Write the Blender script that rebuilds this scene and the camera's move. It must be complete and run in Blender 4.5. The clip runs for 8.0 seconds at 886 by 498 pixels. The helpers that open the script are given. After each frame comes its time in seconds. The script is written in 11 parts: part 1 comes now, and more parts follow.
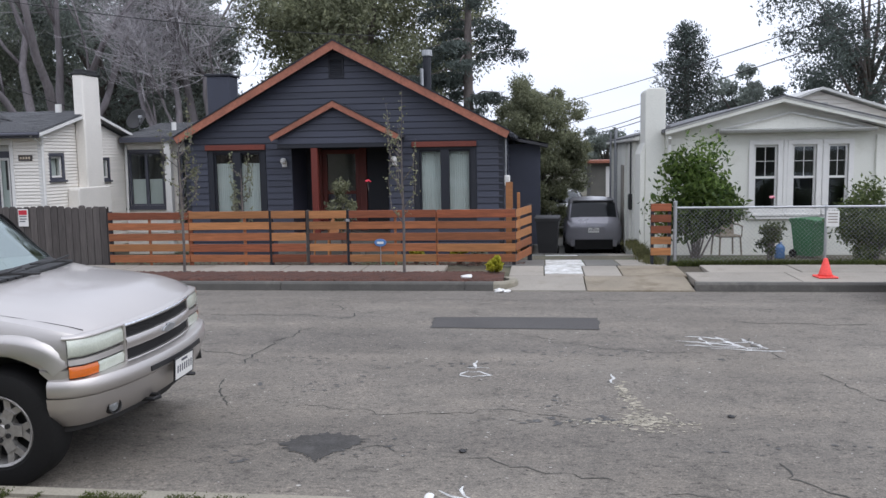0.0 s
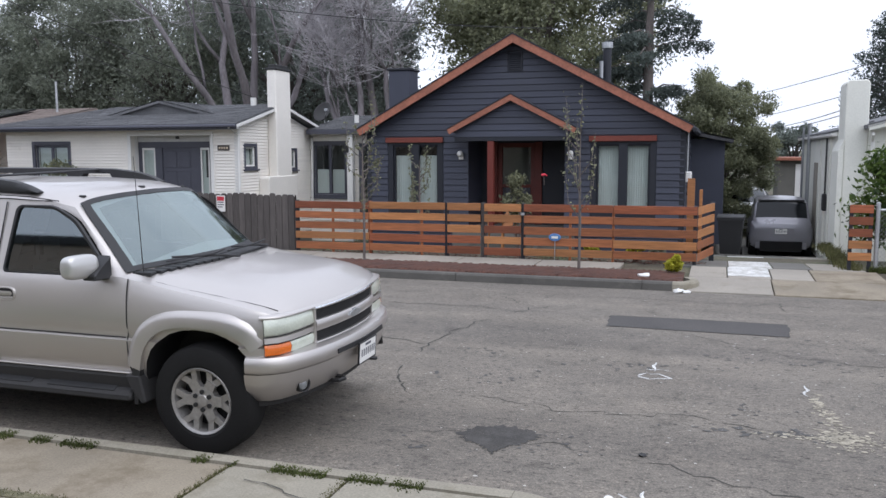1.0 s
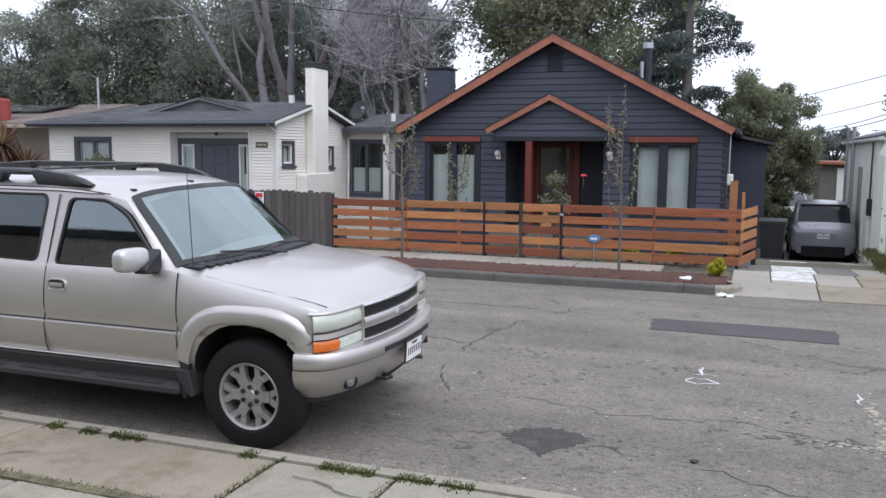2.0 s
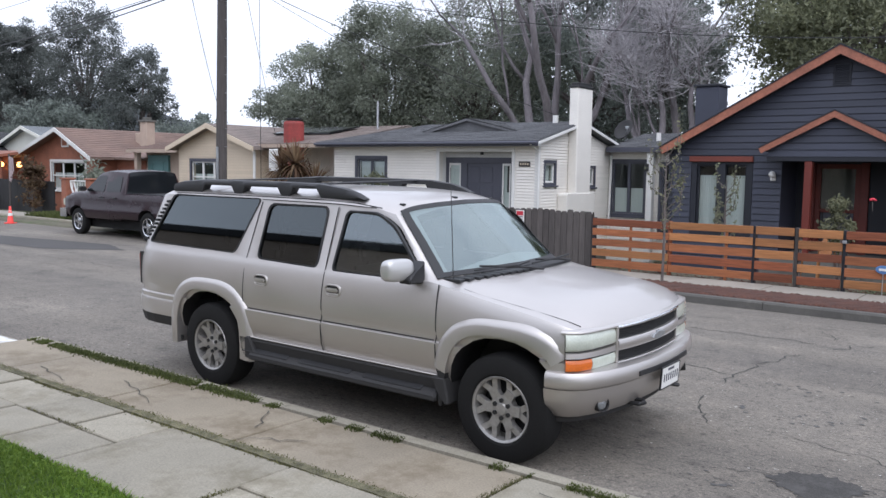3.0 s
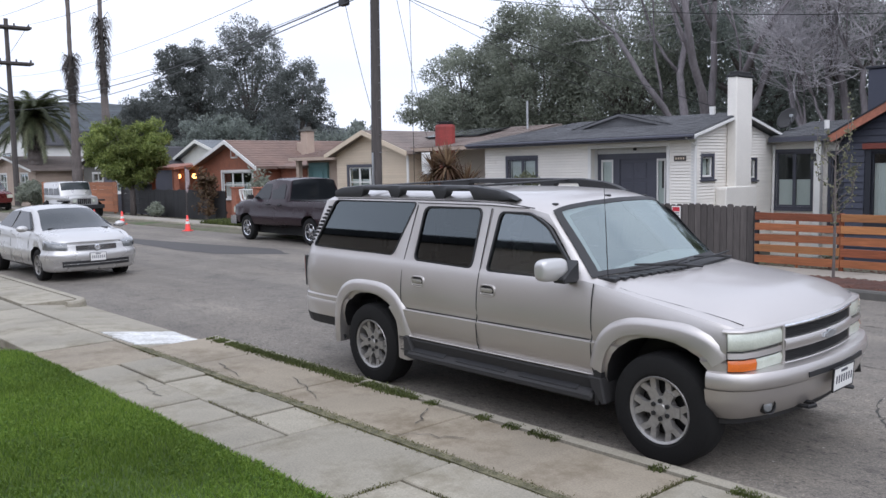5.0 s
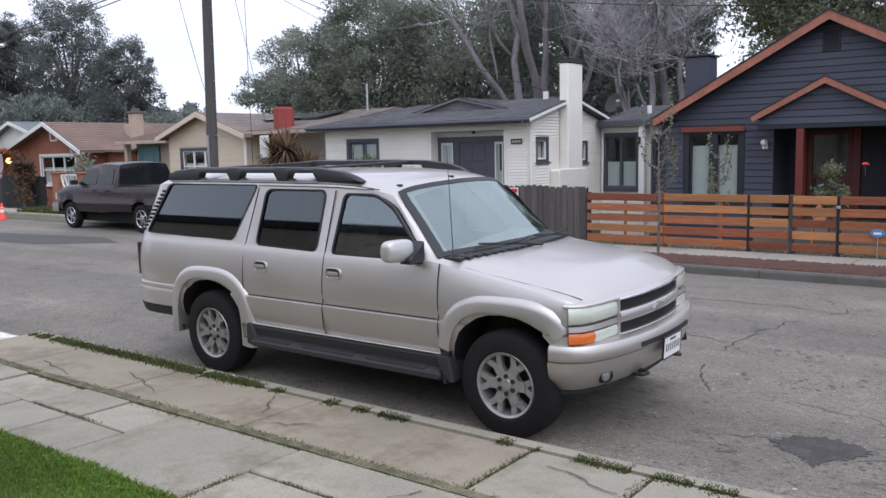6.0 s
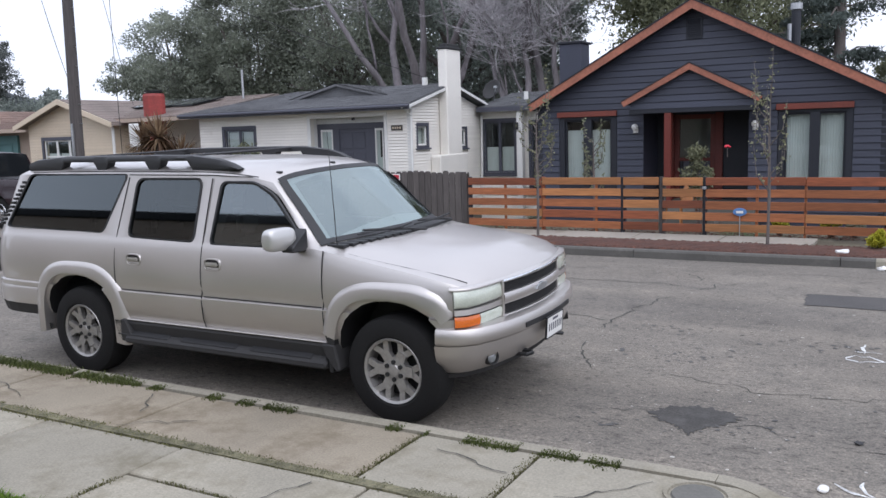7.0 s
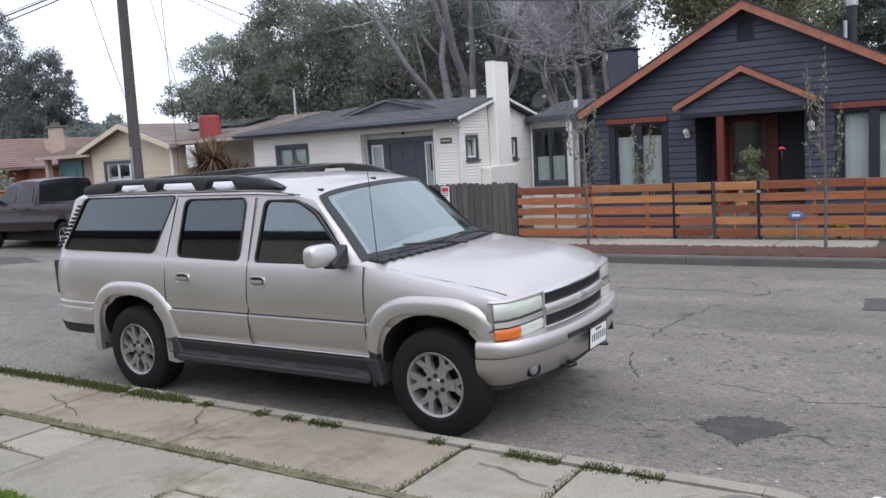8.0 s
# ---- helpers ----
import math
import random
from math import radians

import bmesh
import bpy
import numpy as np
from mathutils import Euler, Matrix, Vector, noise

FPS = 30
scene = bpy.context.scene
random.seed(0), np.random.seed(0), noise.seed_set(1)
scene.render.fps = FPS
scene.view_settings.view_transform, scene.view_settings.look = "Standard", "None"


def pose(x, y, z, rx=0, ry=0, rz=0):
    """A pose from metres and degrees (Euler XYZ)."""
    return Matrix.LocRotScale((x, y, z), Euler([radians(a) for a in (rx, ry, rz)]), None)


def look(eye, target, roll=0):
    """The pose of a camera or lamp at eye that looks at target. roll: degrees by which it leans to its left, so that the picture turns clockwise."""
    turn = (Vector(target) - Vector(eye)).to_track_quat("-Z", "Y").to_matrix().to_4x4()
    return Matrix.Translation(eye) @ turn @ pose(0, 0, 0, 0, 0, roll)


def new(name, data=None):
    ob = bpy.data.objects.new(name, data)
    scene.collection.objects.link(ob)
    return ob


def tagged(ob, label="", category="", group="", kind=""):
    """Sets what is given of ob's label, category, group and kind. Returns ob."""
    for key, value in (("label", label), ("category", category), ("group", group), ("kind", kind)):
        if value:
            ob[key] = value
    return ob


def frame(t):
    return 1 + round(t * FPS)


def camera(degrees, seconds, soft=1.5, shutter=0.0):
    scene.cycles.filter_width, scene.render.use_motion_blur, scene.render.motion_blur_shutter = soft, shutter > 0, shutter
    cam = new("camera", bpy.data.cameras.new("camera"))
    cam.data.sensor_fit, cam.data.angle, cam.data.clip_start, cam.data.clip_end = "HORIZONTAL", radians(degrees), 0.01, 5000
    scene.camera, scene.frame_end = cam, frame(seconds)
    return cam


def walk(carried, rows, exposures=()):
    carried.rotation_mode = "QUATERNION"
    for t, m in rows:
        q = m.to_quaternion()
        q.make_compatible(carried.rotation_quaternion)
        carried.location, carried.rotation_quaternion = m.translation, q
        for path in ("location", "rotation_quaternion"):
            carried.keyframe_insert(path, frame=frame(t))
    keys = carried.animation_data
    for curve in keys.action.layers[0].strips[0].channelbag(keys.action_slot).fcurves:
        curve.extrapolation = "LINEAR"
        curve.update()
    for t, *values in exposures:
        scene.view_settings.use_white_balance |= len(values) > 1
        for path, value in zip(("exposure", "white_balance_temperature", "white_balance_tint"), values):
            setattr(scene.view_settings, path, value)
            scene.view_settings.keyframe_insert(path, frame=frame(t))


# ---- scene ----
cam = camera(55.4, 8.0)
PATH = [
    (0, (0.207, 0.166, 2.141), (-0.025, 2.14, 1.921), -0.9),
    (0.5, (0.155, 0.198, 2.133), (-0.308, 2.13, 1.907), -0.7),
    (1, (0.09, 0.199, 2.131), (-0.529, 2.087, 1.901), -0.2),
    (2.3, (-0.094, 0.22, 2.112), (-0.838, 2.061, 1.881), 1.2),
    (2.5, (-0.104, 0.243, 2.113), (-0.995, 2.017, 1.874), 1.1),
    (2.6, (-0.098, 0.242, 2.108), (-1.087, 1.964, 1.869), 1.1),
    (3, (-0.06, 0.239, 2.1), (-1.279, 1.813, 1.909), 0.9),
    (3.5, (-0.011, 0.218, 2.119), (-1.427, 1.619, 1.946), -1.0),
    (4, (-0.007, 0.186, 2.129), (-1.522, 1.479, 1.946), -1.2),
    (4.2, (-0.003, 0.181, 2.125), (-1.518, 1.474, 1.942), -1.0),
    (5.3, (-0.03, 0.18, 2.106), (-1.458, 1.566, 1.902), -1.4),
    (5.5, (-0.028, 0.177, 2.103), (-1.381, 1.635, 1.891), -1.3),
    (6, (-0.083, 0.202, 2.088), (-1.288, 1.781, 1.852), -1.2),
    (6.5, (-0.11, 0.226, 2.073), (-1.202, 1.881, 1.81), -1.3),
    (7, (-0.112, 0.228, 2.072), (-1.084, 1.955, 1.799), -1.7),
    (7.5, (-0.06, 0.252, 2.08), (-1.064, 1.963, 1.829), -2.3),
    (8, (-0.002, 0.288, 2.079), (-1.089, 1.949, 1.839), -3.6),
]
walk(cam, [(t, look(eye, target, roll)) for t, eye, target, roll in PATH], [(0.0, 0.09, 6030, 13), (1.0, 0.16, 6010, 13), (2.5, 0.30, 5960, 13), (4.0, 0.14, 5940, 14), (5.5, 0.14, 5940, 14), (8.0, 0.24, 5970, 14)])

# ---- world and light: an overcast sky ----
world = bpy.data.worlds.new("overcast")
scene.world = world
world.use_nodes = True
wn, wl = world.node_tree.nodes, world.node_tree.links
wn.clear()
w_out = wn.new("ShaderNodeOutputWorld")
w_sky = wn.new("ShaderNodeTexSky")
w_sky.sky_type, w_sky.sun_disc = "NISHITA", False
w_sky.sun_elevation, w_sky.sun_rotation = radians(50), radians(122)
w_bg1, w_bg2 = wn.new("ShaderNodeBackground"), wn.new("ShaderNodeBackground")
w_bg1.inputs[1].default_value = 0.06
w_cloud = wn.new("ShaderNodeTexNoise")
w_cloud.inputs["Scale"].default_value, w_cloud.inputs["Detail"].default_value = 2.2, 5
w_map, w_co = wn.new("ShaderNodeMapping"), wn.new("ShaderNodeTexCoord")
w_map.inputs["Scale"].default_value = (1, 1, 3.5)
w_ramp = wn.new("ShaderNodeValToRGB")
w_ramp.color_ramp.elements[0].position, w_ramp.color_ramp.elements[0].color = 0.3, (0.74, 0.77, 0.84, 1)
w_ramp.color_ramp.elements[1].position, w_ramp.color_ramp.elements[1].color = 0.68, (0.90, 0.92, 0.97, 1)
wl.new(w_co.outputs["Generated"], w_map.inputs[0])
wl.new(w_map.outputs[0], w_cloud.inputs["Vector"])
wl.new(w_cloud.outputs["Fac"], w_ramp.inputs[0])
w_sep, w_up = wn.new("ShaderNodeSeparateXYZ"), wn.new("ShaderNodeMapRange")
w_up.inputs["From Min"].default_value, w_up.inputs["From Max"].default_value = 0.25, 1.0
w_up.inputs["To Min"].default_value, w_up.inputs["To Max"].default_value = 1.32, 1.78
wl.new(w_co.outputs["Generated"], w_sep.inputs[0])
wl.new(w_sep.outputs["Z"], w_up.inputs["Value"])
wl.new(w_up.outputs[0], w_bg2.inputs[1])
wl.new(w_sky.outputs[0], w_bg1.inputs[0])
wl.new(w_ramp.outputs[0], w_bg2.inputs[0])
w_add = wn.new("ShaderNodeMixShader")
w_add.inputs[0].default_value = 0.88
wl.new(w_bg1.outputs[0], w_add.inputs[1])
wl.new(w_bg2.outputs[0], w_add.inputs[2])
wl.new(w_add.outputs[0], w_out.inputs[0])
sun = new("sun", bpy.data.lights.new("sun", "SUN"))
sun.data.energy, sun.data.angle, sun.data.color = 1.2, radians(60), (1.0, 0.97, 0.93)
sun.matrix_world = look((45, -20, 62), (0, 8, 0))


# ---- materials ----
def nodes_of(name):
    m = bpy.data.materials.new(name)
    m.use_nodes = True
    n, l = m.node_tree.nodes, m.node_tree.links
    return m, n, l, n["Principled BSDF"]


def noise_node(n, l, scale, detail=4, rough=0.55, stretch=None):
    tex, geo = n.new("ShaderNodeTexNoise"), n.new("ShaderNodeNewGeometry")
    tex.inputs["Scale"].default_value, tex.inputs["Detail"].default_value = scale, detail
    tex.inputs["Roughness"].default_value = rough
    if stretch:
        mp = n.new("ShaderNodeMapping")
        mp.inputs["Scale"].default_value = stretch
        l.new(geo.outputs["Position"], mp.inputs[0])
        l.new(mp.outputs[0], tex.inputs["Vector"])
    else:
        l.new(geo.outputs["Position"], tex.inputs["Vector"])
    return tex


def ramp_node(n, l, source, stops):
    r = n.new("ShaderNodeValToRGB")
    e = r.color_ramp.elements
    while len(e) < len(stops):
        e.new(0.5)
    for el, (p, c) in zip(e, stops):
        el.position, el.color = p, (*c, 1) if len(c) == 3 else c
    l.new(source, r.inputs[0])
    return r


def mix_node(n, l, mode, fac, a, b):
    m = n.new("ShaderNodeMix")
    m.data_type, m.blend_type = "RGBA", mode
    for sock, v in ((m.inputs[0], fac), (m.inputs[6], a), (m.inputs[7], b)):
        if isinstance(v, bpy.types.NodeSocket):
            l.new(v, sock)
        elif isinstance(v, (int, float)):
            sock.default_value = v
        else:
            sock.default_value = (*v, 1)
    return m.outputs[2]


def mat(name, col, rough=0.6, metal=0.0, var=0.18, scale=1.5, fine=35.0, grain=0.12, bump=0.15, depth=0.004,
        stain=None, stain_at=0.62, coat=0.0, rand=0.0, island=0.0, stretch=None, spec=0.5):
    """A surface with broad patches, fine grain, relief and, where given, stains of another colour."""
    m, n, l, p = nodes_of(name)
    big, small = noise_node(n, l, scale, 4, 0.6, stretch), noise_node(n, l, fine, 3, 0.6, stretch)
    c1 = ramp_node(n, l, big.outputs["Fac"], [(0.3, [v * (1 - var) for v in col]), (0.7, [min(1, v * (1 + var)) for v in col])])
    c2 = ramp_node(n, l, small.outputs["Fac"], [(0.3, [1 - grain] * 3), (0.7, [1 + grain] * 3)])
    out = mix_node(n, l, "MULTIPLY", 1.0, c1.outputs[0], c2.outputs[0])
    if stain:
        s = noise_node(n, l, scale * 1.7 + 0.3, 7, 0.7, stretch)
        k = ramp_node(n, l, s.outputs["Fac"], [(stain_at - 0.08, (0, 0, 0)), (stain_at + 0.1, (0.8, 0.8, 0.8))])
        out = mix_node(n, l, "MIX", k.outputs[0], out, stain)
    for amount, kind in ((rand, "obj"), (island, "isl")):
        if amount:
            src = n.new("ShaderNodeObjectInfo").outputs["Random"] if kind == "obj" else n.new("ShaderNodeNewGeometry").outputs["Random Per Island"]
            r = ramp_node(n, l, src, [(0.0, [1 - amount] * 3), (1.0, [1 + amount] * 3)])
            out = mix_node(n, l, "MULTIPLY", 1.0, out, r.outputs[0])
    l.new(out, p.inputs["Base Color"])
    rr = ramp_node(n, l, big.outputs["Fac"], [(0.3, [max(0.02, rough - 0.08)] * 3), (0.7, [min(1, rough + 0.08)] * 3)])
    l.new(rr.outputs[0], p.inputs["Roughness"])
    p.inputs["Metallic"].default_value, p.inputs["Coat Weight"].default_value = metal, coat
    p.inputs["Coat Roughness"].default_value = 0.04
    p.inputs["Specular IOR Level"].default_value = spec
    if bump:
        b = n.new("ShaderNodeBump")
        b.inputs["Strength"].default_value, b.inputs["Distance"].default_value = bump, depth
        l.new(small.outputs["Fac"], b.inputs["Height"])
        l.new(b.outputs[0], p.inputs["Normal"])
    return m


def glass_mat(name, tint, gloss=0.02, least=0.06, sheen=(0.86, 0.96, 1.0)):
    """A thin pane: clear or tinted, with a mirror coat that grows towards grazing."""
    m, n, l, p = nodes_of(name)
    n.remove(p)
    tr, gl, mx, lw = (n.new("ShaderNode" + k) for k in ("BsdfTransparent", "BsdfGlossy", "MixShader", "LayerWeight"))
    tr.inputs[0].default_value = (*tint, 1)
    gl.inputs["Roughness"].default_value = gloss
    gl.inputs[0].default_value = (*sheen, 1)
    lw.inputs[0].default_value = 0.5
    pw, ml = n.new("ShaderNodeMath"), n.new("ShaderNodeMath")
    pw.operation, ml.operation = "POWER", "MULTIPLY_ADD"
    pw.inputs[1].default_value, ml.inputs[1].default_value, ml.inputs[2].default_value = 3.2, 0.94 - least, least
    l.new(lw.outputs["Facing"], pw.inputs[0])
    l.new(pw.outputs[0], ml.inputs[0])
    l.new(ml.outputs[0], mx.inputs[0])
    l.new(tr.outputs[0], mx.inputs[1])
    l.new(gl.outputs[0], mx.inputs[2])
    l.new(mx.outputs[0], n["Material Output"].inputs[0])
    return m


def emit_mat(name, col, strength):
    m, n, l, p = nodes_of(name)
    p.inputs["Base Color"].default_value = (*col, 1)
    p.inputs["Emission Color"].default_value = (*col, 1)
    p.inputs["Emission Strength"].default_value = strength
    return m


def asphalt_mat():
    """Worn asphalt: lanes, blotches, pitted and pebbly aggregate, hairline and map cracks."""
    m, n, l, p = nodes_of("asphalt")
    big, mid, agg, peb = noise_node(n, l, 0.35, 5, 0.6), noise_node(n, l, 2.6, 7, 0.72), noise_node(n, l, 62, 4, 0.8), noise_node(n, l, 24, 4, 0.75, (0.7, 1.3, 1))
    lane = noise_node(n, l, 1.0, 5, 0.65, (0.10, 0.9, 1))
    c = ramp_node(n, l, big.outputs["Fac"], [(0.3, (0.142, 0.127, 0.109)), (0.7, (0.204, 0.185, 0.160))])
    lf = ramp_node(n, l, lane.outputs["Fac"], [(0.35, (0.80, 0.80, 0.81)), (0.65, (1.14, 1.13, 1.11))])
    out = mix_node(n, l, "MULTIPLY", 1.0, c.outputs[0], lf.outputs[0])
    blot = ramp_node(n, l, mid.outputs["Fac"], [(0.28, (0.55, 0.54, 0.53)), (0.43, (0.94, 0.94, 0.93)), (0.6, (1.06, 1.05, 1.03)), (0.78, (1.35, 1.33, 1.28))])
    out = mix_node(n, l, "MULTIPLY", 1.0, out, blot.outputs[0])
    pit = ramp_node(n, l, peb.outputs["Fac"], [(0.33, (0.30, 0.29, 0.28)), (0.43, (0.92, 0.92, 0.92)), (0.6, (1.06, 1.06, 1.05)), (0.72, (1.5, 1.48, 1.42))])
    out = mix_node(n, l, "MULTIPLY", 1.0, out, pit.outputs[0])
    sp = ramp_node(n, l, agg.outputs["Fac"], [(0.3, (0.45, 0.45, 0.45)), (0.5, (0.96, 0.96, 0.96)), (0.62, (1.3, 1.29, 1.25)), (0.74, (2.6, 2.5, 2.3))])
    out = mix_node(n, l, "MULTIPLY", 1.0, out, sp.outputs[0])
    geo, war = n.new("ShaderNodeNewGeometry"), noise_node(n, l, 1.3, 6, 0.75)
    add = n.new("ShaderNodeVectorMath")
    add.operation = "ADD"
    l.new(geo.outputs["Position"], add.inputs[0])
    l.new(war.outputs["Color"], add.inputs[1])
    for scale, width, g0, src in ((0.42, 0.006, 0.44, big), (1.9, 0.02, 0.58, mid)):
        vor = n.new("ShaderNodeTexVoronoi")
        vor.feature = "DISTANCE_TO_EDGE"
        vor.inputs["Scale"].default_value = scale
        l.new(add.outputs[0], vor.inputs["Vector"])
        fine = ramp_node(n, l, vor.outputs["Distance"], [(0.0, (1, 1, 1)), (width, (0, 0, 0))])
        gate = ramp_node(n, l, src.outputs["Fac"], [(g0, (0, 0, 0)), (g0 + 0.12, (0.6, 0.6, 0.6))])
        k = mix_node(n, l, "MULTIPLY", 1.0, fine.outputs[0], gate.outputs[0])
        out = mix_node(n, l, "MIX", k, out, (0.05, 0.048, 0.044))
    l.new(out, p.inputs["Base Color"])
    p.inputs["Roughness"].default_value = 0.88
    b = n.new("ShaderNodeBump")
    b.inputs["Strength"].default_value, b.inputs["Distance"].default_value = 0.7, 0.006
    l.new(peb.outputs["Fac"], b.inputs["Height"])
    l.new(b.outputs[0], p.inputs["Normal"])
    return m


def leaf_mat(name, dark, light, gloss=0.55):
    """Leaves that differ one from another and let some light through."""
    m, n, l, p = nodes_of(name)
    src = n.new("ShaderNodeNewGeometry")
    r = ramp_node(n, l, src.outputs["Random Per Island"], [(0.0, dark), (1.0, light)])
    big = noise_node(n, l, 0.45, 3)
    k = ramp_node(n, l, big.outputs["Fac"], [(0.35, (0.7, 0.7, 0.7)), (0.65, (1.25, 1.25, 1.25))])
    col = mix_node(n, l, "MULTIPLY", 1.0, r.outputs[0], k.outputs[0])
    l.new(col, p.inputs["Base Color"])
    p.inputs["Roughness"].default_value = gloss
    p.inputs["Specular IOR Level"].default_value = 0.3
    tr, mx = n.new("ShaderNodeBsdfTranslucent"), n.new("ShaderNodeMixShader")
    l.new(col, tr.inputs[0])
    mx.inputs[0].default_value = 0.48
    l.new(p.outputs[0], mx.inputs[1])
    l.new(tr.outputs[0], mx.inputs[2])
    l.new(mx.outputs[0], n["Material Output"].inputs[0])
    return m


def ground_mat():
    m, n, l, p = nodes_of("soil_and_weeds")
    a, b2, f = noise_node(n, l, 0.5, 6, 0.65), noise_node(n, l, 3.0, 6, 0.7), noise_node(n, l, 60, 3)
    c = ramp_node(n, l, a.outputs["Fac"], [(0.35, (0.075, 0.062, 0.045)), (0.5, (0.11, 0.10, 0.07)), (0.65, (0.06, 0.085, 0.03))])
    k = ramp_node(n, l, b2.outputs["Fac"], [(0.3, (0.7, 0.7, 0.7)), (0.7, (1.3, 1.3, 1.25))])
    k2 = ramp_node(n, l, f.outputs["Fac"], [(0.3, (0.7, 0.7, 0.7)), (0.7, (1.3, 1.3, 1.3))])
    out = mix_node(n, l, "MULTIPLY", 1, mix_node(n, l, "MULTIPLY", 1, c.outputs[0], k.outputs[0]), k2.outputs[0])
    l.new(out, p.inputs["Base Color"])
    p.inputs["Roughness"].default_value = 0.95
    bp = n.new("ShaderNodeBump")
    bp.inputs["Strength"].default_value, bp.inputs["Distance"].default_value = 0.6, 0.02
    l.new(f.outputs["Fac"], bp.inputs["Height"])
    l.new(bp.outputs[0], p.inputs["Normal"])
    return m


M_ASPHALT, M_GROUND = asphalt_mat(), ground_mat()
M_PATCH = mat("fresh_asphalt", (0.066, 0.062, 0.059), 0.92, fine=120, grain=0.3, bump=0.4)
M_CONC = mat("old_concrete", (0.270, 0.247, 0.194), 0.9, var=0.18, scale=1.1, fine=70, grain=0.18, bump=0.25, stain=(0.165, 0.145, 0.10), stain_at=0.57, rand=0.09)
M_CONC2 = mat("stained_concrete", (0.252, 0.216, 0.160), 0.9, var=0.22, scale=0.9, fine=70, grain=0.18, bump=0.25, stain=(0.145, 0.115, 0.075), stain_at=0.55, rand=0.06)
M_CONCF = mat("far_concrete", (0.285, 0.26, 0.22), 0.9, var=0.15, scale=0.8, fine=50, grain=0.12, bump=0.2, stain=(0.2, 0.175, 0.135), rand=0.07)
M_CONCD = mat("dark_concrete", (0.135, 0.13, 0.115), 0.9, var=0.2, scale=0.9, fine=60, grain=0.12, bump=0.25, stain=(0.1, 0.1, 0.09))
M_KERBD = mat("dark_kerb_concrete", (0.092, 0.087, 0.078), 0.9, var=0.22, scale=1.2, fine=60, grain=0.15, bump=0.25, stain=(0.16, 0.15, 0.13), stain_at=0.62)
M_WHITEC = mat("white_painted_concrete", (0.58, 0.58, 0.56), 0.8, var=0.15, scale=2, fine=26, grain=0.2, bump=0.2, stain=(0.25, 0.235, 0.195), stain_at=0.55)
M_NAVY = mat("charcoal_blue_paint", (0.039, 0.0435, 0.064), 0.55, var=0.12, scale=1.0, fine=50, grain=0.1, bump=0.06, rand=0.14)
M_NAVYT = mat("charcoal_trim_paint", (0.013, 0.015, 0.022), 0.6, var=0.12, fine=50, bump=0.05)
M_REDORANGE = mat("orange_stained_wood", (0.27, 0.095, 0.036), 0.6, var=0.25, scale=1.2, fine=14, grain=0.26, bump=0.25, rand=0.2, stretch=(0.25, 4, 4))
M_REDWOOD = mat("stained_redwood", (0.21, 0.062, 0.025), 0.6, var=0.25, scale=1.2, fine=14, grain=0.28, bump=0.25, rand=0.35, stretch=(0.25, 4, 4))
M_CEDAR = mat("golden_cedar", (0.36, 0.155, 0.055), 0.6, var=0.22, scale=1.2, fine=14, grain=0.22, bump=0.25, rand=0.22, stretch=(0.25, 4, 4))
M_TRIM = mat("rust_orange_trim", (0.30, 0.112, 0.068), 0.6, var=0.2, scale=1.5, fine=18, grain=0.2, bump=0.15)
M_TRIMRED = mat("brick_red_trim", (0.16, 0.036, 0.022), 0.55, var=0.12, fine=25, bump=0.1)
M_POSTRED = mat("porch_post_red", (0.13, 0.022, 0.014), 0.5, var=0.12, fine=25, bump=0.1)
M_WHITESID = mat("cream_white_siding", (0.80, 0.765, 0.70), 0.6, var=0.05, scale=0.7, fine=40, grain=0.05, bump=0.08, rand=0.04, stain=(0.62, 0.58, 0.51), stain_at=0.70)
M_STUCCO = mat("white_stucco", (0.70, 0.70, 0.635), 0.85, var=0.07, scale=0.6, fine=55, grain=0.07, bump=0.35, depth=0.006, stain=(0.57, 0.56, 0.48), stain_at=0.66)
M_GREYWHITE = mat("grey_white_paint", (0.50, 0.50, 0.48), 0.6, var=0.12, scale=1.2, fine=30, grain=0.1, bump=0.08)
M_WHITEP = mat("white_paint", (0.72, 0.71, 0.68), 0.5, var=0.05, fine=40, grain=0.04, bump=0.05)
M_CREAM = mat("cream_siding", (0.60, 0.50, 0.375), 0.6, var=0.07, scale=0.8, fine=40, grain=0.06, bump=0.08, rand=0.05)
M_GREYTRIM = mat("slate_grey_trim", (0.066, 0.068, 0.088), 0.5, var=0.12, fine=40, bump=0.06)
M_SHINGLE = mat("grey_shingles", (0.125, 0.127, 0.132), 0.9, var=0.2, scale=0.8, fine=30, grain=0.25, bump=0.4, rand=0.16)
M_ROOFGREY = mat("blue_grey_shingles", (0.20, 0.215, 0.225), 0.9, var=0.15, scale=0.8, fine=30, grain=0.2, bump=0.4)
M_SHINGLED = mat("dark_shingles", (0.05, 0.05, 0.054), 0.9, var=0.2, scale=0.8, fine=30, grain=0.25, bump=0.4, rand=0.16)
M_SHINGLEB = mat("brown_shingles", (0.175, 0.118, 0.095), 0.9, var=0.2, scale=0.8, fine=30, grain=0.25, bump=0.4, rand=0.12)
M_SHINGLET = mat("tan_shingles", (0.215, 0.178, 0.157), 0.9, var=0.2, scale=0.8, fine=30, grain=0.25, bump=0.4, rand=0.12)
M_BRICKO = mat("orange_brick", (0.285, 0.112, 0.068), 0.85, var=0.2, scale=2.5, fine=22, grain=0.25, bump=0.3)
